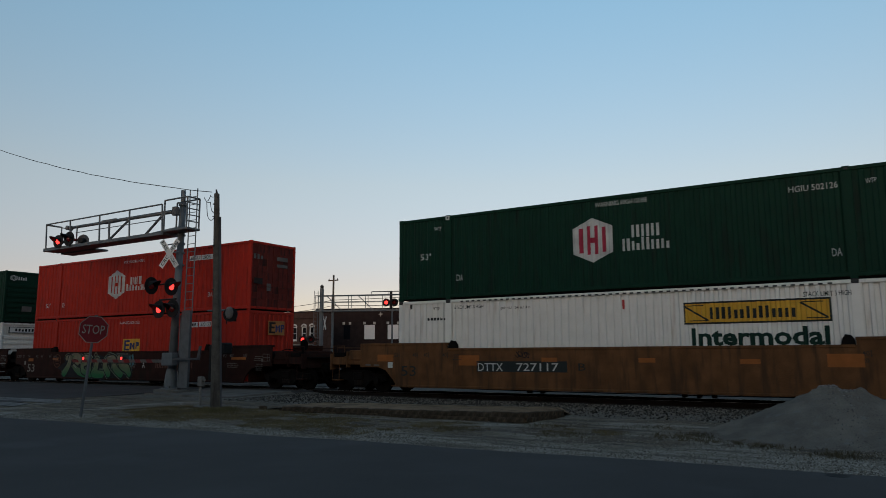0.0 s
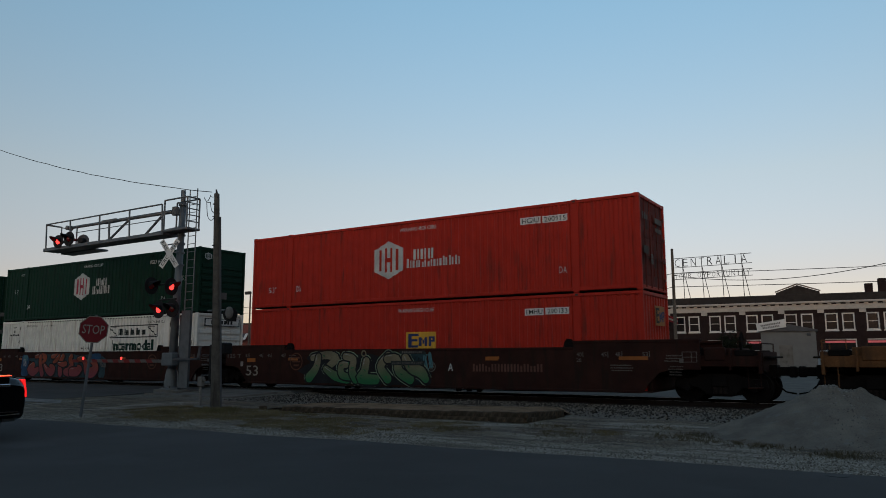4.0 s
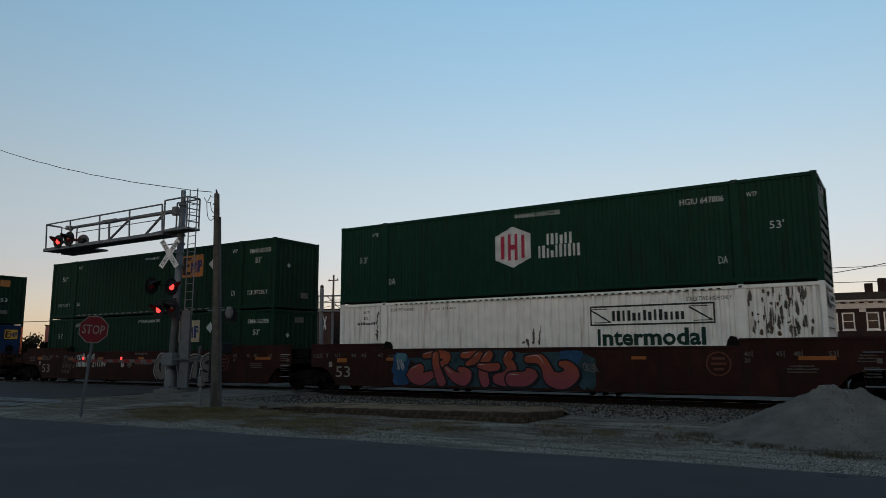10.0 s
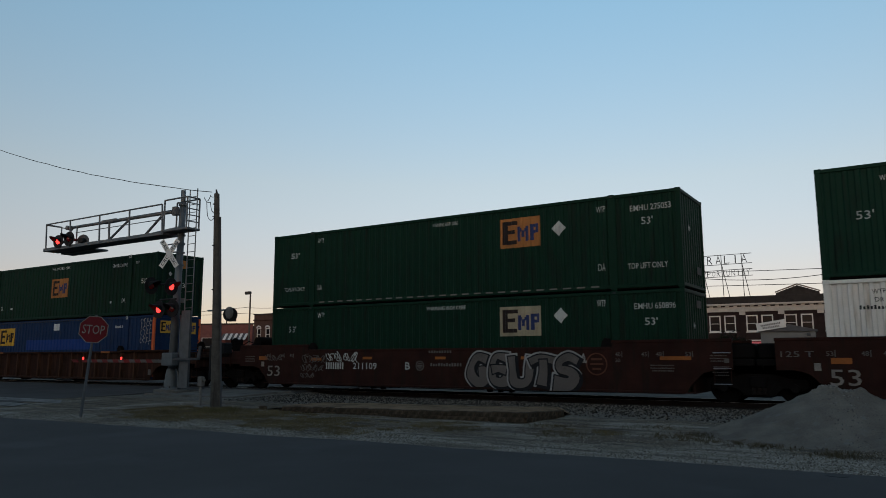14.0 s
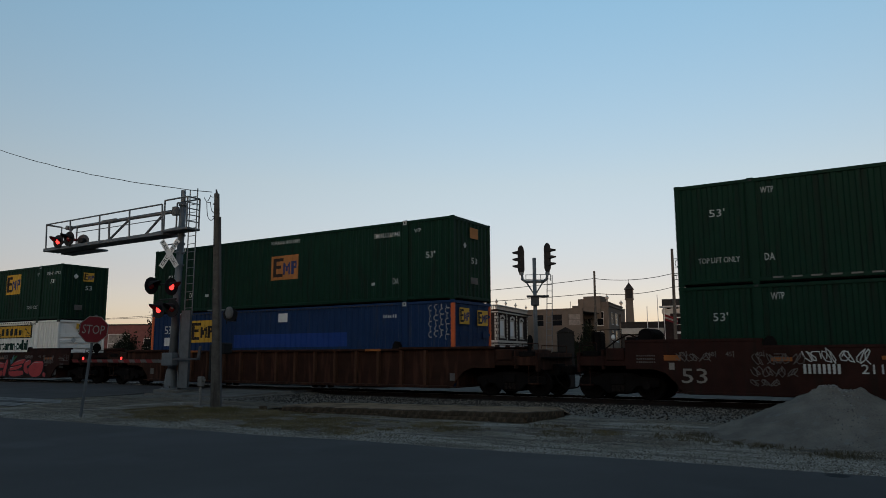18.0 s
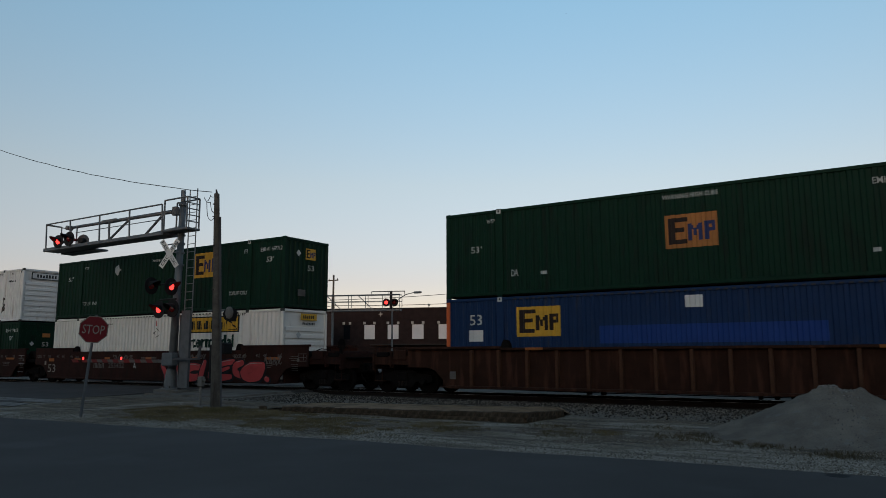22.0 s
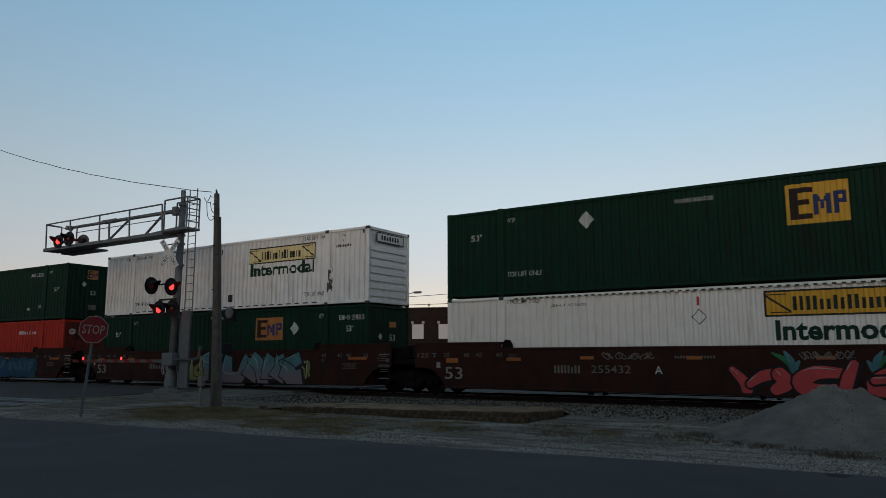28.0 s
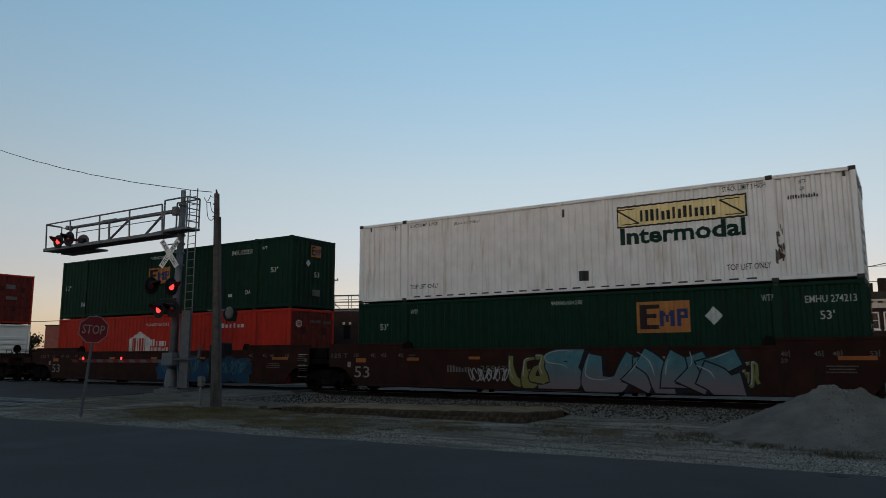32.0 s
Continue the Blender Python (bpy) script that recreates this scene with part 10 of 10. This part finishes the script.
def lantern(x, y, h):
    """Old-fashioned street lantern with a white globe."""
    t = thing("street_lamp", (x, y, 0), "black street lamp with a white acorn globe", "street lamp", "street lamps beyond the railway")
    part("pole", Shape().lathe([(0.16, 0.0), (0.16, 0.3), (0.09, 0.45), (0.06, 0.6), (0.05, h - 0.75), (0.09, h - 0.7), (0.09, h - 0.62)], (0, 0, 0), 2, 12), M_BLACK, t)
    part("globe", Shape().lathe([(0.09, h - 0.58), (0.17, h - 0.42), (0.16, h - 0.25), (0.10, h - 0.12)], (0, 0, 0), 2, 14), M_SIGNWHITE, t, "white acorn globe", True)
    part("cap", Shape().lathe([(0.15, h - 0.11), (0.09, h - 0.04), (0.02, h + 0.08)], (0, 0, 0), 2, 12), M_BLACK, t)


lantern(-21.79, 62.0, 3.3)
lantern(-27.28, 85.0, 3.25)


def parked_car(x, y, turn, colour, label, tall):
    """Parked vehicle seen small across the street."""
    t = thing("car", (x, y, 0.012), label, "car", "parked cars beyond the railway", turn)
    h = 1.72 if tall else 1.45
    low = [(-2.25, 0.45), (-2.3, 0.75), (-2.2, 0.98), (-1.0, 1.02), (0.9, 1.0), (1.9, 0.88), (2.25, 0.7), (2.25, 0.4), (1.9, 0.3), (-1.9, 0.3)]
    top = [(-2.15 if tall else -1.75, 0.99), (-1.95 if tall else -1.15, h - 0.06), (-1.5 if tall else -0.7, h), (0.0, h), (0.35, h - 0.08), (1.05, 0.99)]
    part("body", Shape().prism(low, 1, -0.88, 0.88), colour, t)
    part("cabin", Shape().prism(top, 1, -0.74, 0.74), colour, t)
    for k in (-1, 1):
        glass = [(a * 0.9 - 0.03, 1.02 + (b - 0.99) * 0.82) for a, b in top]
        part("side_window", Shape().prism(glass, 1, min(k * 0.74, k * 0.75), max(k * 0.74, k * 0.75)), M_CARGLASS, t, "dark glass")
        part("tail_light", Shape().box(-2.31, -2.24, k * 0.72 - 0.12, k * 0.72 + 0.12, 0.74, 0.94, 0.02), M_RED_DIM, t, "red tail light")
        for ax in (-1.38, 1.38):
            part("wheel", Shape().cyl((ax, k * 0.70, 0.33), (ax, k * 0.90, 0.33), 0.33, seg=18), M_TYRE, t)
    xb = top[0][0]
    xt = top[1][0]
    part("rear_window", Shape().add([(xb - 0.01, -0.62, 1.04), (xb - 0.01, 0.62, 1.04), (xt - 0.02, 0.56, h - 0.12), (xt - 0.02, -0.56, h - 0.12), (xb + 0.08, -0.6, 1.04), (xb + 0.08, 0.6, 1.04)], [(0, 1, 2, 3), (0, 1, 5, 4), (1, 2, 5), (0, 3, 4), (2, 3, 4, 5)]), M_CARGLASS, t, "dark glass")
    part("bumper", Shape().box(-2.36, -2.24, -0.82, 0.82, 0.42, 0.60, 0.03), colour, t)


M_PALECAR = mat("white_car_paint", (0.34, 0.36, 0.37), 0.4, var=0.05, bump=0)
parked_car(-6.1, 75.0, 108, M_PALECAR, "white parked estate car by the brick building", True)
parked_car(-2.4, 75.5, 98, M_PALECAR, "white parked saloon by the brick building", False)


# ---- the black saloon ----
def lerp_table(x, table):
    for (a, va), (b, vb) in zip(table, table[1:]):
        if a <= x <= b:
            f = (x - a) / (b - a)
            f = f * f * (3 - 2 * f) * 0.5 + f * 0.5
            return va + (vb - va) * f
    return table[0][1] if x < table[0][0] else table[-1][1]


AXLES = (-1.455, 1.455)
SHOULDER = ((-2.64, 0.90), (-2.50, 1.00), (-2.25, 1.035), (-1.6, 1.02), (-0.6, 0.97), (0.6, 0.935), (1.2, 0.905), (1.8, 0.845), (2.15, 0.76), (2.33, 0.66))
CROWN = ((-2.64, 0.93), (-2.5, 1.07), (-2.05, 1.08), (-1.4, 1.06), (0.4, 1.0), (0.95, 1.0), (1.5, 0.955), (1.95, 0.885), (2.2, 0.79), (2.33, 0.68))
HALF = ((-2.64, 0.72), (-2.55, 0.80), (-2.3, 0.87), (-1.6, 0.915), (0.0, 0.915), (1.5, 0.905), (1.72, 0.875), (1.9, 0.79), (2.05, 0.665), (2.17, 0.53), (2.27, 0.38), (2.33, 0.24))
LOWER = ((-2.64, 0.46), (-2.5, 0.32), (-2.2, 0.26), (-1.8, 0.20), (1.9, 0.19), (2.15, 0.22), (2.33, 0.30))


def body_loft():
    s, xs = Shape(), [-2.64 + i * (4.97 / 110) for i in range(111)]
    ring = []
    for x in xs:
        w, zs, zc, zl = lerp_table(x, HALF), lerp_table(x, SHOULDER), lerp_table(x, CROWN), lerp_table(x, LOWER)
        arch = zl
        for ax in AXLES:
            if abs(x - ax) < 0.385:
                arch = max(zl, 0.33 + math.sqrt(0.385 ** 2 - (x - ax) ** 2))
        h = zs - arch
        half = [(0.0, arch + 0.02), (w - 0.30, arch + 0.01), (w - 0.035, arch), (w - 0.005, arch + 0.05 * h), (w + 0.012, arch + 0.35 * h), (w, arch + 0.62 * h), (w - 0.006, arch + 0.80 * h), (w - 0.035, arch + 0.93 * h),
                (w - 0.085, zs), (w - 0.22, zs + (zc - zs) * 0.55), (w * 0.4, zs + (zc - zs) * 0.92), (0.0, zc)]
        ring.append([(x, y, z) for y, z in half] + [(x, -y, z) for y, z in half[-2:0:-1]])
    n = len(ring[0])
    for r in ring:
        s.v += [Vector(p) for p in r]
    for j in range(len(xs) - 1):
        for i in range(n):
            s.f.append((j * n + i, (j + 1) * n + i, (j + 1) * n + (i + 1) % n, j * n + (i + 1) % n))
    k = len(s.v)
    s.v += [Vector(p) for p in ring[0]] + [Vector(p) for p in ring[-1]]
    s.f += [tuple(range(k, k + n))[::-1], tuple(range(k + n, k + 2 * n))]
    return s


ROOF = ((-2.12, 1.055), (-1.85, 1.17), (-1.5, 1.30), (-1.1, 1.395), (-0.6, 1.44), (-0.2, 1.445), (0.10, 1.40), (0.43, 1.26), (0.72, 1.10), (0.90, 0.985))
BELT = ((-2.12, 1.04), (-1.5, 1.01), (0.5, 0.96), (0.90, 0.965))


def house_line(x):
    """Half widths and heights of the glasshouse at x: belt, roof edge, roof crown."""
    zr, zb = lerp_table(x, ROOF), lerp_table(x, BELT) - 0.03
    wb = 0.83 - 0.10 * max(0, (-1.2 - x)) - 0.12 * max(0, (x - 0.55))
    return wb, zb, wb - 0.42 * (zr - zb), zr


def house_strip(x0, x1, lo, hi, out=0.0, n=30, side=1):
    """A strip of the glasshouse between two fractions round its half section: 0 belt, 1 roof edge, 2 middle of the roof; those that reach the middle go on down the other side."""
    s = Shape()

    def pt(x, f):
        wb, zb, wr, zr = house_line(x)
        if f <= 1:
            y, z = wb + (wr - wb) * f ** 1.15, zb + (zr - 0.035 - zb) * f
        else:
            y, z = wr * (2 - f) ** 0.8, zr - 0.035 + 0.05 * math.sin((f - 1) * math.pi / 2)
        return y + out * (1 if f <= 1 else 0), z + (out if f > 1 else 0)

    m = 6 if hi <= 1.1 else 10
    cols = [(side, lo + (hi - lo) * k / m) for k in range(m + 1)]
    if hi > 1.9:
        cols += [(-side, lo + (hi - lo) * k / m) for k in range(m - 1, -1, -1)]
    c = len(cols)
    for i in range(n + 1):
        x = x0 + (x1 - x0) * i / n
        for sg, f in cols:
            y, z = pt(x, f)
            s.v.append(Vector((x - 0.08, sg * y, z)))
    for i in range(n):
        for k in range(c - 1):
            q = (i * c + k, (i + 1) * c + k, (i + 1) * c + k + 1, i * c + k + 1)
            s.f.append(q if side == 1 else q[::-1])
    return s


def car_wheel(parent, x, y, side):
    w = part("wheel", Shape().lathe([(0.288, -0.10), (0.312, -0.115), (0.336, -0.09), (0.34, 0.0), (0.336, 0.09), (0.312, 0.115), (0.288, 0.10)], (0, 0, 0), 1, 40).hollow(), M_TYRE, parent, "road wheel with a black tyre", True, at=(x, y, 0.34))
    rim = Shape().lathe([(0.266, side * 0.112), (0.272, side * 0.119), (0.284, side * 0.116), (0.288, side * 0.08), (0.262, side * 0.07), (0.262, -side * 0.07)][::side], (0, 0, 0), 1, 40)
    rim.f = rim.f[:-2]
    part("rim", rim, M_RIMDARK, w, "silver alloy rim", True)
    part("rim_disc", Shape().cyl((0, -0.02, 0), (0, 0.01, 0), 0.268, seg=28), M_BLACK, w)
    part("brake_disc", Shape().cyl((0, side * 0.01, 0), (0, side * 0.03, 0), 0.17, seg=24), M_RIMDARK, w)
    for i in range(14):
        # seven forked spokes, each arm rising to a ridge
        a = math.tau / 7 * (i // 2) + (0.17 if i % 2 else -0.17)
        b = math.tau / 7 * (i // 2) + (0.06 if i % 2 else -0.06)
        pts = []
        for r, q, hw, dep in ((0.045, b, 0.010, 0.082), (0.266, a, 0.024, 0.112)):
            c, d = math.cos(q), math.sin(q)
            pts += [(r * c - g * hw * d, side * (dep - back), r * d + g * hw * c) for g, back in ((-1, 0.012), (0.25, 0.0), (1, 0.016), (0, 0.04))]
        part("spoke", Shape().add(pts, [(0, 1, 5, 4), (1, 2, 6, 5), (2, 3, 7, 6), (3, 0, 4, 7), (0, 1, 2, 3), (4, 5, 6, 7)]), M_ALLOY, w)
    part("hub_cap", Shape().cyl((0, side * 0.06, 0), (0, side * 0.104, 0), 0.065, 0.045, 16), M_ALLOY, w)
    CAR_WHEELS.append((w, (x, y, 0.34)))


CAR_WHEELS = []
M_TAILCORE = mat("bright_tail_lamp_line", (1.0, 0.07, 0.03), 0.3, var=0.0, bump=0, emit=1.7)


def saloon():
    t = thing("car", (5.9, 9.0, 0.012), "glossy black four-door saloon with lit red tail lamps", "car")
    part("body", body_loft(), M_CARPAINT, t, "glossy black body", True)
    part("underbody", Shape().box(-2.2, 2.0, -0.68, 0.68, 0.16, 0.55, 0.05), M_BLACK, t)
    part("roof", house_strip(-1.02, 0.0, 1.0, 2.0, 0.004), M_CARPAINT, t, "", True)
    part("rear_window", house_strip(-2.12, -1.02, 1.0, 2.0), M_REARGLASS, t, "dark tinted glass", True)
    part("windscreen", house_strip(0.0, 0.90, 1.0, 2.0), M_CARGLASS, t, "dark tinted glass", True)
    for side in (1, -1):
        part("rear_pillar", house_strip(-2.12, -1.50, 0.0, 1.0, 0.003, side=side), M_CARPAINT, t, "", True)
        part("front_pillar", house_strip(0.54, 0.90, 0.0, 1.0, 0.003, side=side), M_CARPAINT, t, "", True)
        part("side_window", house_strip(-1.50, 0.54, 0.05, 0.97, side=side), M_CARGLASS, t, "dark tinted glass", True)
        part("roof_edge", house_strip(-1.50, 0.54, 0.96, 1.02, 0.003, side=side), M_CARPAINT, t, "", True)
        part("middle_pillar", house_strip(-0.42, -0.33, 0.0, 1.0, 0.004, 3, side), M_BLACK, t)

    def side_line(f, xs, side, lift=0.006):
        pts = []
        for x in xs:
            wb, zb, wr, zr = house_line(x)
            pts.append((x - 0.08, side * (wb + (wr - wb) * f ** 1.15 + lift), zb + (zr - 0.035 - zb) * f))
        return pts

    for side in (1, -1):
        part("chrome_strip", Shape().tube(side_line(0.06, [-1.60 + i * 0.1 for i in range(24)], side), 0.014, 6), M_CHROME, t, "bright chrome window strip")
        part("chrome_strip", Shape().tube(side_line(0.93, [-1.10 + i * 0.1 for i in range(19)], side), 0.009, 6), M_CHROME, t, "bright chrome window strip")
        arch = [(-1.10, 0.93), (-1.20, 0.88), (-1.34, 0.66), (-1.48, 0.36), (-1.60, 0.06)]
        part("chrome_strip", Shape().tube([side_line(f, [x], side)[0] for x, f in arch], 0.019, 6), M_CHROME, t, "bright chrome window strip")
        for x, z in ((-1.37, 0.895), (-0.28, 0.86)):
            part("door_handle", Shape().box(x - 0.12, x + 0.12, side * 0.925 - 0.03, side * 0.925 + 0.03, z - 0.02, z + 0.02, 0.014), M_CHROME, t, "chrome door handle")
        for x, low in ((0.80, 0.30), (-0.46, 0.30), (-1.53, 0.74)):
            part("door_gap", Shape().box(x - 0.004, x + 0.004, side * 0.905 - 0.022, side * 0.905 + 0.022, low, 0.86), M_BLACK, t)
        part("sill_strip", Shape().tube([(0.82, side * 0.910, 0.30), (0.3, side * 0.920, 0.30), (-0.15, side * 0.920, 0.30)], 0.005, 6), M_ALLOY, t, "thin bright sill strip")
        mir = part("mirror", Shape().box(0.32, 0.52, min(side * 0.86, side * 1.04), max(side * 0.86, side * 1.04), 0.96, 1.08, 0.04), M_CARPAINT, t)
        part("mirror_glass", Shape().box(0.314, 0.322, min(side * 0.89, side * 1.02), max(side * 0.89, side * 1.02), 0.975, 1.065), M_GLASS, mir)
        part("headlamp", Shape().add([(1.98, side * 0.74, 0.66), (2.20, side * 0.50, 0.62), (2.14, side * 0.53, 0.74), (1.62, side * 0.86, 0.845), (1.62, side * 0.895, 0.82), (1.9, side * 0.81, 0.72)], [(0, 1, 2, 5), (5, 2, 3, 4), (0, 1, 2), (0, 5, 4)]), M_CHROME, t, "clear headlamp")
        part("side_marker", Shape().box(1.98, 2.04, side * 0.69 - 0.02, side * 0.69 + 0.02, 0.50, 0.54, 0.006), M_AMBER, t, "small glowing orange side marker")
        tail = Shape()
        outer, inner = [], []
        for z, xa, xb, xc, wy in ((1.01, -2.43, -2.485, -2.53, 0.045), (0.93, -2.455, -2.51, -2.56, 0.045), (0.81, -2.49, -2.54, -2.60, 0.045), (0.70, -2.525, -2.57, -2.63, 0.045)):
            tail.v += [Vector((xa, side * (lerp_table(xa, HALF) + 0.006), z)), Vector((xb, side * (lerp_table(xb, HALF) + 0.012), z)), Vector((xc, side * (lerp_table(xb, HALF) - 0.02), z)), Vector((xc - 0.006, side * (lerp_table(xb, HALF) - 0.02 - wy), z)), Vector((xa - 0.02, side * 0.70, z))]
        for j in range(3):
            for i in range(5):
                q = (j * 5 + i, j * 5 + (i + 1) % 5, j * 5 + 5 + (i + 1) % 5, j * 5 + 5 + i)
                tail.f.append(q if side == 1 else q[::-1])
        tail.f += [(0, 1, 2, 3, 4) if side == -1 else (4, 3, 2, 1, 0), (15, 16, 17, 18, 19) if side == 1 else (19, 18, 17, 16, 15)]
        lamp = part("tail_lamp", tail, M_TAIL, t, "tall glowing red tail lamp")
        for k in range(9):
            z = 0.73 + 0.031 * k
            f = (1.01 - z) / 0.31
            xa, xb = -2.44 - 0.085 * f, -2.487 - 0.08 * f
            yb = lerp_table(xb, HALF) + 0.014
            part("lamp_rib", Shape().add([(xa, side * (lerp_table(xa, HALF) + 0.008), z - 0.003), (xb, side * yb, z - 0.003), (xa, side * (lerp_table(xa, HALF) + 0.008), z + 0.003), (xb, side * yb, z + 0.003), (xa, side * 0.75, z), (xb, side * 0.75, z)], [(0, 1, 3, 2), (2, 3, 5, 4), (0, 1, 5, 4), (0, 2, 4), (1, 3, 5)]), M_TAILCORE, lamp)
        part("exhaust_tip", Shape().prism([(-2.52, 0.28), (-2.50, 0.34), (-2.30, 0.345), (-2.30, 0.28)], 1, min(side * 0.42, side * 0.66), max(side * 0.42, side * 0.66)), M_CAST, t)
        for ax in AXLES:
            car_wheel(t, ax, side * 0.785, side)
            part("wheel_well", Shape().cyl((ax, side * 0.45, 0.36), (ax, side * 0.80, 0.36), 0.375, seg=24), M_BLACK, t)
    part("spoiler_lamp", Shape().box(-2.600, -2.565, -0.46, 0.46, 1.078, 1.096, 0.006), M_TAILCORE, t, "thin glowing red brake lamp")
    # Added lip: keeps the brake lamp's reflection off the boot lid.
    part("spoiler", Shape().box(-2.625, -2.46, -0.52, 0.52, 1.052, 1.077, 0.008), M_BLACK, t, "added black lip that blocks the brake lamp's reflection")
    part("boot_strip", Shape().box(-2.662, -2.60, -0.42, 0.42, 0.895, 0.945, 0.012), M_CHROME, t, "chrome strip on the boot lid")
    part("badge", Shape().cyl((-2.672, 0, 0.935), (-2.64, 0, 0.935), 0.04, seg=14), M_CHROME, t)
    plate = part("number_plate", Shape().box(-2.672, -2.655, -0.16, 0.16, 0.74, 0.86, 0.004), M_STENCIL, t, "white number plate")
    s = Shape()
    for i in range(6):
        s.box(-2.676, -2.672, -0.125 + i * 0.043, -0.097 + i * 0.043, 0.77, 0.83)
    part("plate_mark", s, M_DECALDIM, plate)
    part("bumper_strip", Shape().box(-2.62, -2.58, -0.66, 0.66, 0.40, 0.418, 0.006), M_CHROME, t)
    part("aerial_fin", Shape().prism([(-1.18, 1.40), (-0.98, 1.43), (-1.14, 1.50), (-1.18, 1.49)], 1, -0.02, 0.02), M_CARPAINT, t)
    part("grille", Shape().box(2.28, 2.335, -0.22, 0.22, 0.36, 0.62, 0.02), M_BLACK, t)
    return t


CAR = saloon()


def small_bird():
    t = thing("bird", (-10.0, 59.0, 13.0), "small dark bird in flight", "bird")
    body = Shape().lathe([(0.004, -0.16), (0.03, -0.10), (0.045, -0.02), (0.04, 0.06), (0.025, 0.10), (0.008, 0.13)], (0, 0, 0), 0, 10)
    part("body", body, M_BLACK, t, "", True)
    part("tail", Shape().add([(-0.14, -0.012, 0), (-0.14, 0.012, 0), (-0.26, 0.04, 0.0), (-0.26, -0.04, 0.0), (-0.2, 0, 0.008)], [(0, 1, 2, 3), (0, 1, 4), (1, 2, 4), (2, 3, 4), (3, 0, 4)]), M_BLACK, t)
    wings = []
    for k in (-1, 1):
        w = Shape().add([(0.06, 0, 0), (-0.06, 0, 0), (-0.05, k * 0.16, 0.0), (-0.02, k * 0.27, 0.0), (0.05, k * 0.15, 0.0), (0.0, k * 0.1, 0.012)], [(0, 1, 2, 3, 4), (0, 1, 5), (1, 2, 5), (2, 3, 5), (3, 4, 5), (4, 0, 5)])
        wings.append(part("wing", w, M_BLACK, t, at=(0, k * 0.03, 0.02)))
    return t, wings


BIRD, BIRD_WINGS = small_bird()


# ---- motion of the train ----
STEPS = ((0, 0.0), (4, 16.287), (8, 32.439), (12, 48.508), (16, 64.585), (20, 80.461), (24, 96.322), (28, 112.199), (32, 127.91))


def travelled(t):
    """Metres the train has rolled at t seconds."""
    i = min(int(t // 4), 7)
    (t0, s0), (t1, s1) = STEPS[i], STEPS[i + 1]
    return s0 + (s1 - s0) * (t - t0) / (t1 - t0)


# time, place and heading of the saloon as it brakes past the crossing
CAR_STEPS = ((0.0, 7.05, 8.75, 185.5), (0.5, 2.75, 8.25, 185.5), (1.0, -1.14, 7.87, 185.6), (1.4, -4.08, 7.61, 186.0), (1.7, -6.22, 7.48, 186.4), (2.0, -8.19, 7.33, 187.0), (2.4, -10.43, 7.07, 188.2), (2.7, -11.72, 6.86, 189.6), (3.0, -12.84, 6.58, 191.5),
             (3.5, -14.45, 6.20, 192.0), (4.5, -17.2, 5.6, 191.5), (6.0, -21.0, 4.9, 190.0), (8.0, -26.5, 4.1, 188.0), (10.0, -31.0, 3.6, 186.0), (32.0, -31.0, 3.6, 186.0))


def car_rolled(t):
    """Metres the saloon has driven at t seconds."""
    far = 0.0
    for (t0, x0, y0, _), (t1, x1, y1, _) in zip(CAR_STEPS, CAR_STEPS[1:]):
        step = math.hypot(x1 - x0, y1 - y0)
        if t <= t1:
            return far + step * (t - t0) / (t1 - t0)
        far += step
    return far


def motions():
    walk(CAR, [(t, pose(x, y, 0.012, 0, 0, turn)) for t, x, y, turn in CAR_STEPS])
    spins = [i / 15 for i in range(151)] + [SECONDS]
    for ob, (x, y, z) in CAR_WHEELS:
        walk(ob, [(t, pose(x, y, z, 0, math.degrees(car_rolled(t) / 0.34) % 360, 0)) for t in spins])
    flight = ((0.0, -10.0, 59.0, 13.0), (1.0, -8.5, 59.4, 16.2), (1.5, -7.5, 59.5, 18.1), (2.0, -6.42, 59.66, 19.84), (2.5, -5.56, 59.74, 22.2), (3.0, -5.16, 59.8, 24.7), (3.5, -5.8, 59.7, 27.6), (6.0, -12.0, 62.0, 42.0), (32.0, -160.0, 400.0, 160.0))
    walk(BIRD, [(t, pose(x, y, z, 0, -15, 60 if t < 3.2 else 130)) for t, x, y, z in flight])
    for k, ob in zip((-1, 1), BIRD_WINGS):
        beats = [(i * 0.1, (25 if i % 2 else -20)) for i in range(60)] + [(SECONDS, 5)]
        walk(ob, [(t, pose(0, k * 0.03, 0.02, k * a, 0, 0)) for t, a in beats])
    for ob, x, base in MOVERS:
        walk(ob, [(t, pose(x + s, SIDE_Y, base)) for t, s in STEPS])
    times = [i * 0.15 for i in range(int(SECONDS / 0.15) + 1)] + [SECONDS]
    for ob, (x, y, z) in WHEELS:
        walk(ob, [(t, pose(x, y, z, 0, math.degrees(travelled(t) / 0.419) % 360, 0)) for t in times])

    # the crossing lamps flash by turns once a second; added shades cover constant bulbs
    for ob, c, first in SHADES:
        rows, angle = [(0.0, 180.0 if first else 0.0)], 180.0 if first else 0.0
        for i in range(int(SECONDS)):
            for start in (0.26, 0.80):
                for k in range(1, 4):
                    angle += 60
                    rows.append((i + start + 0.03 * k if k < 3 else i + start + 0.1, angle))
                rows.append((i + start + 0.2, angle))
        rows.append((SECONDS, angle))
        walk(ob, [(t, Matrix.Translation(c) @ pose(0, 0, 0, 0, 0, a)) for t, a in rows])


motions()
